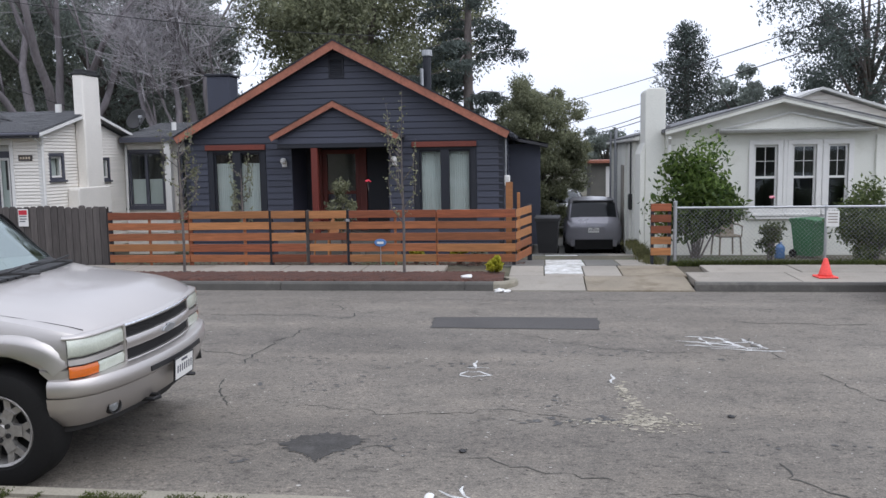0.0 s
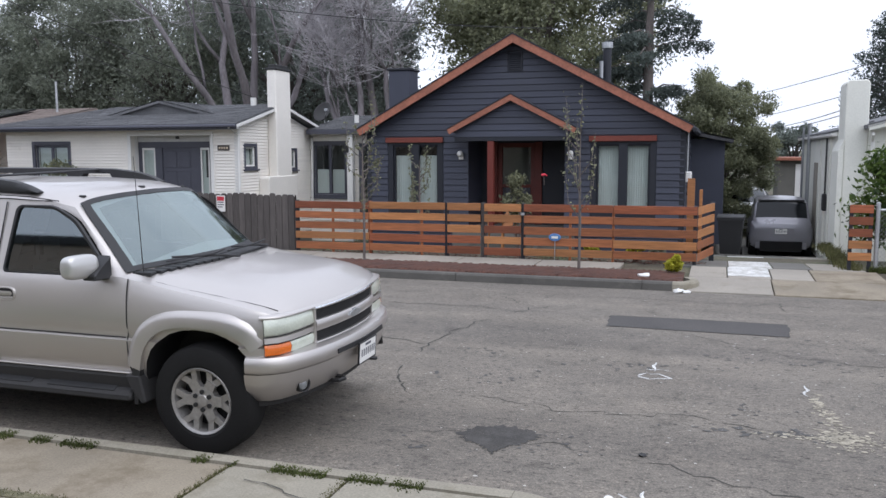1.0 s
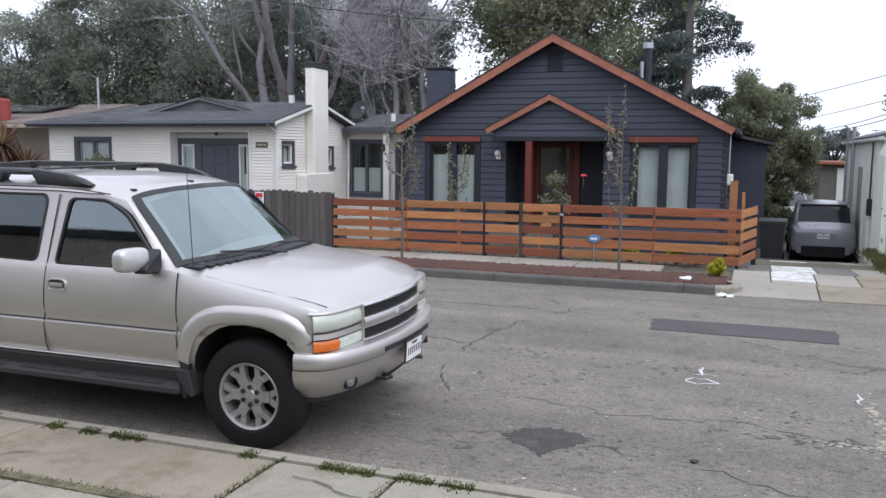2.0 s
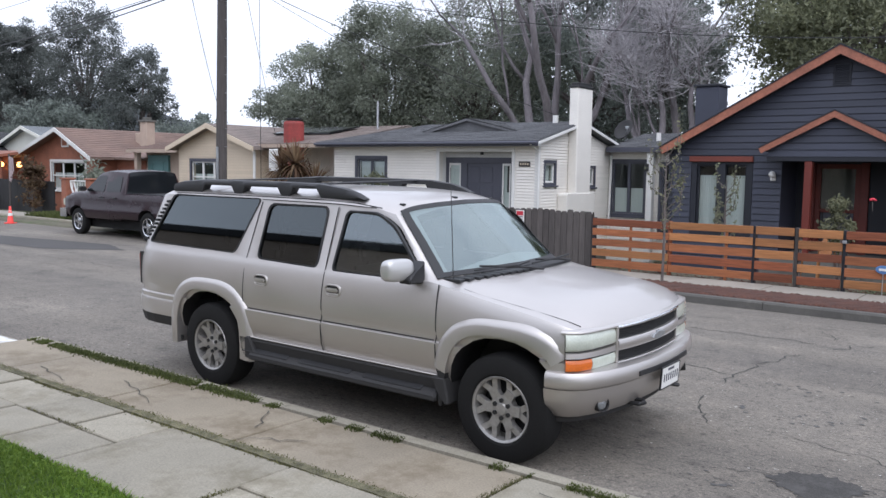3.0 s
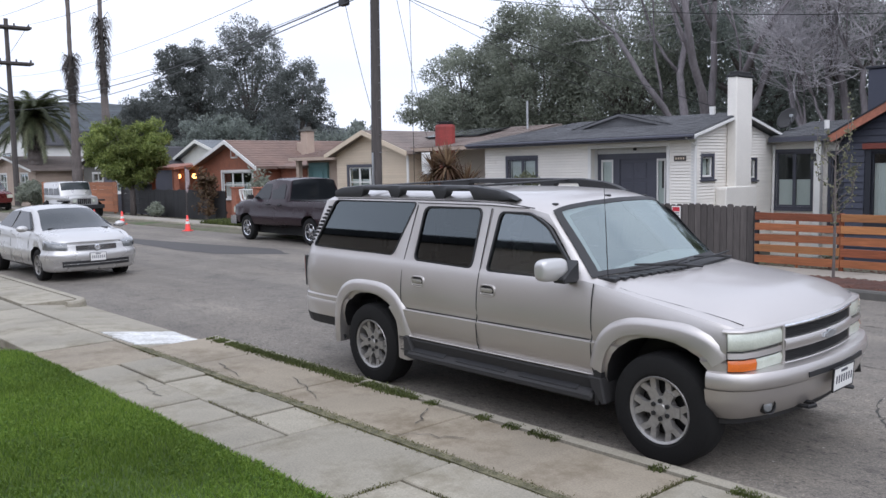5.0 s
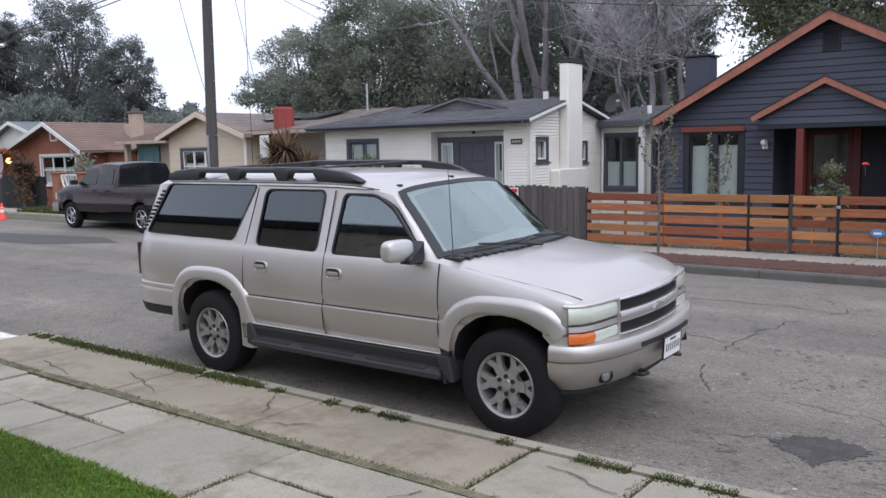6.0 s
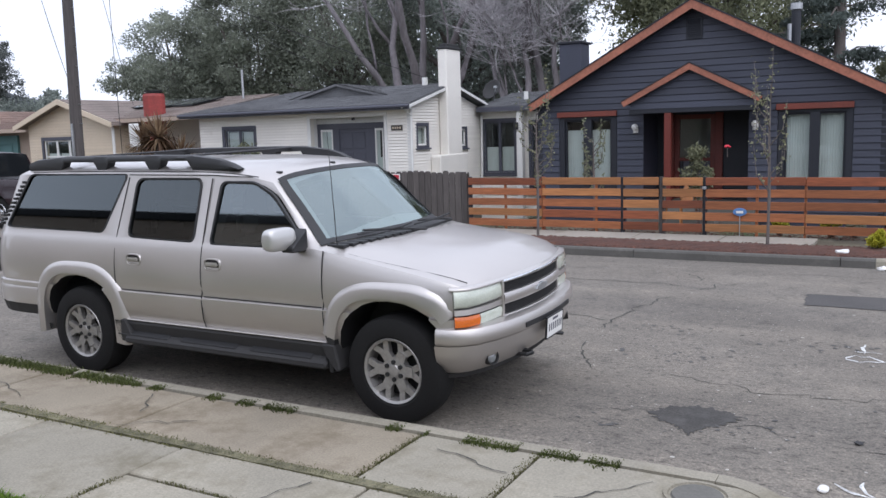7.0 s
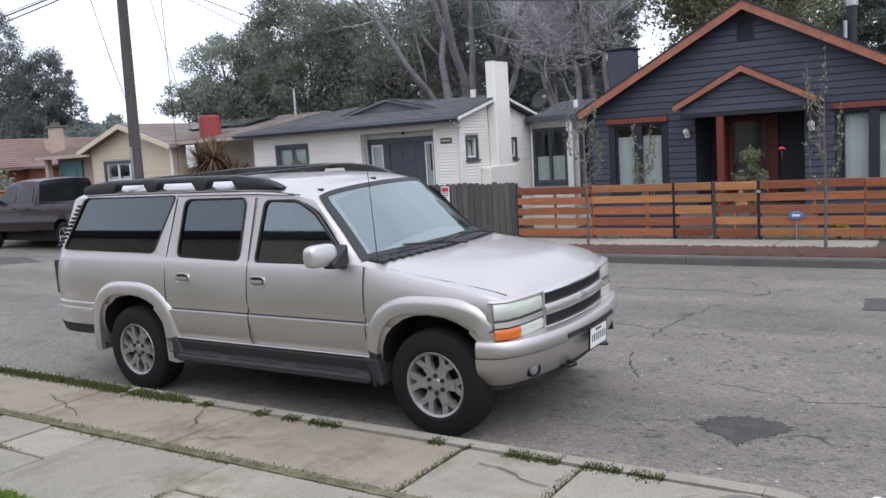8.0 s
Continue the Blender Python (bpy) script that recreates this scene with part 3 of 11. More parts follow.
part("paint_patch", bm, M_WHITEC, pave, "chipped white paint on the concrete", world_co=True)
lid = tagged(thing("meter_lid", (-1.05, 4.55, 0.132)), "round concrete meter lid sunk in the pavement", "manhole cover")
part("lid", lathe(bmesh.new(), [(0.0005, 0.012), (0.13, 0.012), (0.14, 0.0)], None, 24), M_CONCD, lid)
part("rim", lathe(bmesh.new(), [(0.15, 0.0), (0.155, 0.014), (0.175, 0.014), (0.18, 0.0)], None, 24, False), M_CONC, lid)

far_pave = tagged(thing("pavement_far", (-4, 15, 0)), "pale concrete pavement beside the slatted fence", "pavement", kind="structure")
x = -69.0
while x < 38:
    e = x + 1.5
    if not (-0.2 < e and x < 2.6):
        slab(far_pave, x, e, *((14.62, 15.56) if x > -16 else (15.18, 16.2)), 0.13 + rng.uniform(-0.004, 0.004), M_CONCF)
    x = e
for a, b in ((2.6, 4.2), (4.2, 5.8), (5.8, 7.4), (7.4, 9), (9, 12), (12, 16), (16, 22)):
    slab(far_pave, a, b, 13.46, 14.6, 0.131, M_CONCF)
for a, b, y0, y1, t0, tl, m in ((-0.35, 0.9, 13.27, 14.3, 0.03, -0.08, M_CONCF), (0.9, 2.55, 13.27, 14.3, 0.03, -0.08, M_CONC2), (-0.35, 0.25, 14.3, 15.5, 0.112, -0.01, M_CONCF), (0.25, 0.92, 14.55, 15.5, 0.114, -0.01, M_WHITEC),
                                (0.25, 0.92, 14.3, 14.55, 0.110, -0.002, M_CONCF), (0.92, 1.55, 14.3, 15.5, 0.112, -0.01, M_CONCF), (1.55, 2.6, 14.3, 15.5, 0.112, -0.01, M_CONC2)):
    slab(far_pave, a, b, y0, y1, t0, m, tilt=tl)
drive = tagged(thing("driveway", (1.2, 19, 0)), "patched concrete driveway with one white panel", "driveway", kind="structure")
for a, b, m in ((-0.5, 0.27, M_CONCD), (0.27, 1.0, M_WHITEC), (1.0, 1.62, M_CONCD), (1.62, 2.45, M_CONCF)):
    slab(drive, a, b, 15.5, 18.6, 0.128, m, tilt=0.128 - yard_z(18.6) - 0.012)
    slab(drive, a, b, 18.6, 24.0, yard_z(18.6) + 0.012, M_CONCD if m is not M_CONCF else M_CONCF, tilt=yard_z(18.6) - yard_z(24))
    slab(drive, a, b, 24.0, 28.5, yard_z(24) + 0.012, M_CONCD)
# planting strip of bark mulch
bm = bmesh.new()
nx, ny = 150, 11
vs = [[bm.verts.new((-16 + 15.6 * i / nx, 13.45 + 1.17 * j / ny, 0.124 + 0.06 * math.sin(math.pi * j / ny) + 0.018 * noise.noise((i * 1.3, j * 0.9, 0)))) for j in range(ny + 1)] for i in range(nx + 1)]
for i in range(nx):
    for j in range(ny):
        bm.faces.new((vs[i][j], vs[i + 1][j], vs[i + 1][j + 1], vs[i][j + 1]))
tagged(part("mulch_bed", bm, M_DIRT), "red-brown bark mulch planting strip along the kerb", "mulch", kind="stuff")


def chips(name, n, xr, yr, z, size, material, label, cat, seed):
    """Scattered flat chips with some height."""
    r = np.random.RandomState(seed)
    verts, faces = [], []
    for k in range(n):
        c = np.array([r.uniform(*xr), r.uniform(*yr), 0])
        c[2] = z(c[0], c[1]) if callable(z) else z
        a, s, tz = r.uniform(0, 6.28), size * r.uniform(0.4, 1.3), r.uniform(-0.5, 0.5)
        u, v = np.array([math.cos(a), math.sin(a), tz]) * s, np.array([-math.sin(a), math.cos(a), -tz * 0.6]) * s * r.uniform(0.3, 0.6)
        h = np.array([0, 0, s * 0.35])
        i = len(verts)
        verts += [tuple(c - u), tuple(c + v), tuple(c + u), tuple(c - v), tuple(c + h)]
        faces += [(i, i + 1, i + 4), (i + 1, i + 2, i + 4), (i + 2, i + 3, i + 4), (i + 3, i, i + 4)]
    return tagged(raw(name, verts, faces, material), label, cat, kind="stuff")


chips("mulch_chips", 8200, (-12, -0.5), (13.47, 14.6), 0.142, 0.03, M_DIRT, "loose bark chips on the planting strip", "mulch", 3)
chips("road_grit", 1500, (-4, 4.5), (5.0, 13.5), lambda x, y: road_z(y), 0.011, M_CONCF, "loose pale grit scattered on the asphalt", "gravel", 4)
chips("fence_soil_chips", 1500, (-8.2, -0.1), (15.6, 16.1), 0.11, 0.025, M_DIRT, "soil and bark under the slatted fence", "mulch", 5)


# ---- marks on the road ----
def on_road(x, y, lift=0.003):
    k = float(np.interp(y, [9.0, 11.0], [1.0, 0.978]))
    y = 0.23 + (y - 0.23) * k
    return (x * k, y, road_z(y) + lift)


def crack_open(i, seed):
    """False where a crack closes up for a stretch."""
    return noise.noise((i * 0.11 + seed * 3.7, 4.4, 0)) > -0.22


def ribbon(bm, pts, w, seed=0, lift=0.003, wobble=0.06, whole=False):
    """A wandering strip on the road."""
    r = random.Random(seed)
    fine = []
    for a, b in zip(pts, pts[1:]):
        n = max(2, int(math.hypot(b[0] - a[0], b[1] - a[1]) / 0.07))
        for k in range(n):
            t = k / n
            fine.append([a[0] + (b[0] - a[0]) * t, a[1] + (b[1] - a[1]) * t])
    fine.append(list(pts[-1]))
    for k, p in enumerate(fine[1:-1]):
        p[0] += r.uniform(-1, 1) * 0.028 + wobble * noise.noise((k * 0.37 + seed * 7.1, 0.5, 0))
        p[1] += r.uniform(-1, 1) * 0.028 + wobble * noise.noise((k * 0.37 + seed * 7.1, 9.5, 0))
    prev = None
    for i, p in enumerate(fine):
        a, b = fine[max(0, i - 1)], fine[min(len(fine) - 1, i + 1)]
        d = Vector((b[0] - a[0], b[1] - a[1]))
        d = d.normalized() if d.length > 1e-6 else Vector((1, 0))
        h = w * r.uniform(0.25, 1.3) / 2 * (0.3 if i in (0, len(fine) - 1) else 1) * (1 if whole or crack_open(i, seed) else 0.12)
        cur = [bm.verts.new(on_road(p[0] - d.y * h, p[1] + d.x * h, lift)), bm.verts.new(on_road(p[0] + d.y * h, p[1] - d.x * h, lift))]
        if prev:
            bm.faces.new((prev[0], prev[1], cur[1], cur[0]))
        prev = cur
    return bm


cracks = [([(-2.98, 12.45), (-2.5, 11.6), (-2.36, 11.23), (-2.75, 10.2), (-2.87, 8.66), (-2.75, 7.5), (-2.4, 6.9)], 0.03), ([(-4.53, 11.21), (-3.4, 11.3), (-2.36, 11.23), (-2.1, 11.6)], 0.03),
          ([(2.59, 10.97), (3.7, 10.84), (6.5, 10.8)], 0.045), ([(2.55, 10.9), (2.51, 9.52), (2.65, 8.77), (2.9, 7.95), (3.03, 7.43), (3.6, 6.6)], 0.028),
          ([(-2.35, 5.96), (-1.7, 6.05), (-0.86, 6.02), (-0.24, 5.89), (0.51, 5.59), (1.4, 5.3)], 0.015), ([(1.81, 5.95), (1.85, 5.6), (2.3, 5.3)], 0.03),
          ([(0.97, 12.87), (1.0, 11.47)], 0.02), ([(-12.0, 9.0), (-9.5, 9.4), (-7.0, 9.2), (-4.6, 9.3), (-2.9, 8.7)], 0.025), ([(-16, 8.0), (-14, 9.6), (-13.2, 10.6), (-11, 11.5)], 0.03),
          ([(-5.5, 12.6), (-3.5, 12.75), (0.5, 12.6), (3.5, 12.8), (8, 12.6)], 0.018), ([(-0.6, 10.4), (0.3, 9.7), (0.9, 9.2), (2.0, 9.0), (2.6, 8.8)], 0.016),
          ([(-20, 9.3), (-17, 9.5), (-14, 9.3)], 0.03), ([(0.9, 6.7), (-0.2, 7.0), (-1.0, 6.8), (-2.3, 7.2)], 0.014), ([(3.0, 11.9), (4.2, 12.0), (7, 11.9)], 0.03)]
for k, (pts, w) in enumerate(cracks):
    part("road_crack", ribbon(bmesh.new(), pts, w * 0.65, k, 0.003, 0.09), M_CRACK, road)


def blob(pts, n=48, rough=0.12, seed=0, lift=0.004):
    """An uneven flat patch through outline points."""
    cx, cy = sum(p[0] for p in pts) / len(pts), sum(p[1] for p in pts) / len(pts)
    bm = bmesh.new()
    ring = []
    k = len(pts)
    for i in range(n):
        t = i / n * k
        a, b = pts[int(t) % k], pts[(int(t) + 1) % k]
        f = t - int(t)
        x, y = a[0] + (b[0] - a[0]) * f, a[1] + (b[1] - a[1]) * f
        s = 1 + rough * noise.noise((i * 0.6, seed * 3.3, 0.2))
        ring.append(bm.verts.new(on_road(cx + (x - cx) * s, cy + (y - cy) * s, lift)))
    c = bm.verts.new(on_road(cx, cy, lift))
    for i in range(n):
        bm.faces.new((ring[i], ring[(i + 1) % n], c))
    return bm


part("asphalt_patch", blob([(-1.21, 11.16), (-0.3, 11.2), (0.94, 11.19), (0.93, 10.8), (0.91, 10.34), (-0.2, 10.36), (-1.16, 10.38), (-1.2, 10.8)], 64, 0.03, 1, 0.006), M_PATCH, road, "fresh dark asphalt repair patch")
part("asphalt_patch", blob([(-30, 10.4), (-27.4, 11.06), (-23.5, 11.6), (-20.3, 12.2), (-18.6, 11.6), (-20.07, 10.3), (-21.8, 10.1), (-25, 10.2)], 64, 0.05, 2, 0.006), M_PATCH, road)
part("asphalt_patch", blob([(-34, 9.6), (-31, 10.3), (-28, 10.6), (-29, 9.4), (-32, 8.9)], 48, 0.05, 3, 0.006), M_PATCH, road)
part("oil_stain", blob([(-1.72, 6.07), (-1.62, 6.26), (-1.42, 6.33), (-1.22, 6.3), (-1.12, 6.16), (-1.2, 6.02), (-1.3, 5.92), (-1.37, 5.76), (-1.48, 5.86), (-1.6, 5.93)], 110, 0.28, 4), M_OIL, road, "dark oil stain")
def flecks(label, spots, material, seed):
    """Scattered small ragged flakes on the road: spots (x, y, spread x, spread y, count, size)."""
    r = random.Random(seed)
    verts, faces = [], []
    for x, y, sx, sy, n, size in spots:
        for _ in range(n):
            cx, cy = x + r.gauss(0, sx), y + r.gauss(0, sy)
            if not 4.98 < cy < 13.5:
                continue
            w = size * r.choice((0.35, 0.5, 0.7, 1.2)) * r.uniform(0.7, 1.2)
            base, k = len(verts), r.choice((5, 6, 7))
            for q in range(k):
                a = 6.283 * q / k
                e = w * r.uniform(0.35, 1.25)
                verts.append(on_road(cx + math.cos(a) * e * 1.3, cy + math.sin(a) * e, 0.0035))
            faces.append(tuple(range(base, base + k)))
    return raw(label, verts, faces, material, road)


flecks("tar_flecks", [(-2.0, 5.75, 0.12, 0.05, 14, 0.02), (0.35, 7.3, 0.25, 0.1, 26, 0.02), (1.2, 10.3, 0.3, 0.1, 22, 0.03), (-1.9, 7.6, 0.3, 0.12, 30, 0.025), (-0.1, 8.5, 0.25, 0.08, 24, 0.022), (-0.75, 8.45, 0.3, 0.08, 26, 0.025), (0.55, 9.0, 0.4, 0.1, 30, 0.025),
                        (0.5, 6.75, 0.4, 0.07, 60, 0.03), (1.6, 8.9, 0.5, 0.1, 30, 0.025), (2.9, 6.3, 0.3, 0.08, 20, 0.02), (-2.25, 8.6, 0.3, 0.1, 22, 0.022), (1.45, 6.2, 0.3, 0.08, 18, 0.02), (-1.42, 6.06, 0.34, 0.18, 60, 0.02), (0, 9, 4.5, 2.4, 320, 0.013), (-9, 9.5, 4.0, 1.8, 120, 0.016)], M_TAR, 3)
flecks("pale_grit", [(0, 7.2, 3.8, 1.4, 900, 0.0075), (-1, 9.5, 4.5, 1.8, 520, 0.011), (-10, 8, 3.5, 1.6, 260, 0.012)], mat("pale_grit", (0.42, 0.40, 0.36), 0.9, var=0.2, bump=0.1), 4)
marks = [[(-0.45, 8.6), (-0.44, 8.25)], [(-0.58, 8.06), (-0.5, 8.17), (-0.38, 8.16), (-0.3, 8.06), (-0.4, 7.98), (-0.52, 7.98), (-0.58, 8.06)], [(-0.52, 8.32), (-0.3, 8.3)],
         [(1.7, 9.7), (2.38, 9.4)], [(1.75, 9.45), (2.6, 9.3)], [(2.18, 9.94), (2.32, 9.35)], [(1.85, 9.95), (2.3, 9.8)], [(2.0, 9.3), (2.75, 9.15)], [(2.2, 9.7), (2.45, 9.2)], [(2.0, 9.9), (2.05, 9.45)], [(2.45, 9.85), (2.6, 9.3)], [(1.95, 9.6), (2.5, 9.62)],
         [(-0.45, 5.32), (-0.25, 5.2)], [(-0.3, 5.4), (-0.2, 5.1), (-0.45, 5.05)], [(0.86, 8.15), (0.86, 7.8)],
         [(-13.5, 9.0), (-12.4, 9.1)], [(-13.2, 9.2), (-12.3, 8.8)], [(-11.6, 8.2), (-10.6, 8.5)], [(-11.0, 7.6), (-9.6, 8.0)]]
for k, pts in enumerate(marks):
    part("chalk_mark", ribbon(bmesh.new(), pts, 0.040 if 3 <= k <= 11 else 0.024, 30 + k, 0.004, 0.02, True), M_LINE, road, "faded white survey mark")
flecks("sandy_smear", [(0.92, 7.55, 0.025, 0.13, 60, 0.022), (0.98, 7.1, 0.03, 0.2, 90, 0.02), (1.02, 6.78, 0.10, 0.09, 170, 0.022), (0.95, 6.72, 0.28, 0.025, 150, 0.018), (1.1, 6.6, 0.12, 0.06, 60, 0.018)], mat("sandy_smear", (0.33, 0.30, 0.235), 0.9, var=0.3, scale=8, fine=70, grain=0.35), 51)
for k, (x, y) in enumerate(((1.70, 6.9), (-0.36, 6.0))):
    lf = thing("fallen_leaf", (x, y, road_z(y)), 40 * k, "curled black leaf lying on the asphalt", "leaf", "fallen leaves")
    bm = lathe(bmesh.new(), [(0.0005, 0.0), (0.018, 0.004), (0.023, 0.013), (0.012, 0.022), (0.0005, 0.019)], pose(0, 0, 0.0), 7)
    for v in bm.verts:
        v.co.x *= 1.5
        v.co.z += 0.012 * noise.noise(v.co * 40)
    part("blade", bm, M_BLACK, lf)
    part("stalk", tube(bmesh.new(), [(0.02, 0, 0.01), (0.045, 0.006, 0.014)], 0.003, 4), M_BLACK, lf)

# ---- buildings ----
def boards(parent, put, z0, z1, span, holes, material, e=0.12, name="board", thick=0.036):
    """Lapped courses. put(a, out, z) gives the place of a point a along the wall, out from it; span(z) the ends; holes (a0, a1, z0, z1)."""
    z = z0
    while z < z1 - 0.02:
        t = min(z + e, z1)
        lo, hi = span((z + t) / 2)
        cuts = sorted((h[0], h[1]) for h in holes if h[2] < t - 0.01 and h[3] > z + 0.01)
        runs, at = [], lo
        for a, b in cuts:
            if a > at + 0.03:
                runs.append((at, min(a, hi)))
            at = max(at, b)
        if hi > at + 0.03:
            runs.append((at, hi))
        for a, b in runs:
            l0, h0 = span(z) if a == lo else (a, 0), span(z) if b == hi else (0, b)
            l1, h1 = span(t) if a == lo else (a, 0), span(t) if b == hi else (0, b)
            pr = [(0.0, z), (thick, z), (thick * 0.5, t - 0.017), (0.0, t - 0.017)]
            vs = [put(l0[0] if q[1] == z else l1[0], *q) for q in pr] + [put(h0[1] if q[1] == z else h1[1], *q) for q in pr]
            raw(name, vs, [(0, 1, 2, 3), (7, 6, 5, 4), (0, 4, 5, 1), (1, 5, 6, 2), (2, 6, 7, 3), (3, 7, 4, 0)], material, parent, world_co=True)
        z = t


def shingles(name, a, b, c, d, material, parent, row=0.15, tab=0.32, seed=0):
    """Tabs in courses on the roof plane a-b (eave) to d-c (ridge), in one mesh."""
    a, b, c, d = (Vector(p) for p in (a, b, c, d))
    n = ((b - a).cross(d - a)).normalized()
    if n.z < 0:
        n = -n
    r = random.Random(seed)
    rows = max(2, int((d - a).length / row))
    verts, faces = [], []
    for j in range(rows):
        v0, v1 = j / rows, min(1.0, (j + 1.12) / rows)
        p0, p1, q0, q1 = a.lerp(d, v0), b.lerp(c, v0), a.lerp(d, v1), b.lerp(c, v1)
        cols = max(1, int((p1 - p0).length / tab))
        off = 0.5 * (j % 2)
        for i in range(-1, cols + 1):
            u0, u1 = max(0, (i + off + 0.012) / cols), min(1, (i + off + 0.988) / cols)
            if u1 <= u0:
                continue
            h = 0.016 + r.uniform(-0.003, 0.003)
            k = len(verts)
            lift, low = n * (0.012 + h), n * 0.012
            verts += [tuple(p0.lerp(p1, u0) + lift), tuple(p0.lerp(p1, u1) + lift), tuple(q0.lerp(q1, u1) + low), tuple(q0.lerp(q1, u0) + low), tuple(p0.lerp(p1, u0)), tuple(p0.lerp(p1, u1))]
            faces += [(k, k + 1, k + 2, k + 3), (k + 4, k + 5, k + 1, k)]
    ob = raw(name, verts, faces, material, parent, world_co=True)
    return tagged(ob, kind="stuff")


def roof_slab(parent, a, b, c, d, material, thick=0.09, name="roof"):
    vs = [Vector(p) for p in (a, b, c, d)]
    vs += [v - Vector((0, 0, thick)) for v in vs]
    return raw(name, [tuple(v) for v in vs], [(0, 1, 2, 3), (7, 6, 5, 4), (0, 4, 5, 1), (1, 5, 6, 2), (2, 6, 7, 3), (3, 7, 4, 0)], material, parent, world_co=True)


def wall(parent, poly, axis, a, b, holes, material, name="wall"):
    """A wall of thickness |b - a| with holes (lo, hi corners in the wall's plane) cut through."""
    ob = part(name, prism(bmesh.new(), poly, axis, a, b), material, None)
    cuts = []
    for u0, u1, z0, z1 in holes:
        lo, hi = min(a, b) - 0.1, max(a, b) + 0.1
        bm = box(bmesh.new(), (u0, lo, z0), (u1, hi, z1)) if axis == "y" else box(bmesh.new(), (lo, u0, z0), (hi, u1, z1))
        cuts.append((bm, material))
    carve(ob, cuts)
    ob.data.transform(Matrix.Translation(-root_place(parent)))
    ob.parent = parent
    return ob


def ring_frame(bx, outer, inner, o0, o1):
    """A closed four-sided frame between two upright rectangles (u0, u1, z0, z1), with eased front edges."""
    bm = bmesh.new()

    def loop(r, o):
        ua, ub, za, zb = r
        lo, hi = bx(ua, ub, za, zb, o, o)
        flat = lo[1] == hi[1]
        cs = ((lo[0], lo[1], lo[2]), (hi[0], lo[1], lo[2]), (hi[0], lo[1], hi[2]), (lo[0], lo[1], hi[2])) if flat else ((lo[0], lo[1], lo[2]), (lo[0], hi[1], lo[2]), (lo[0], hi[1], hi[2]), (lo[0], lo[1], hi[2]))
        return [bm.verts.new(c) for c in cs]

    def grow(r, e):
        return (r[0] - e, r[1] + e, r[2] - e, r[3] + e)
    e = 0.005
    loops = [loop(outer, o0), loop(outer, o1 - e), loop(grow(outer, -e), o1), loop(grow(inner, e), o1), loop(inner, o1 - e), loop(inner, o0)]
    for a, b in zip(loops, loops[1:] + loops[:1]):
        for i in range(4):
            bm.faces.new((a[i], a[(i + 1) % 4], b[(i + 1) % 4], b[i]))
    bmesh.ops.recalc_face_normals(bm, faces=bm.faces)
    return bm


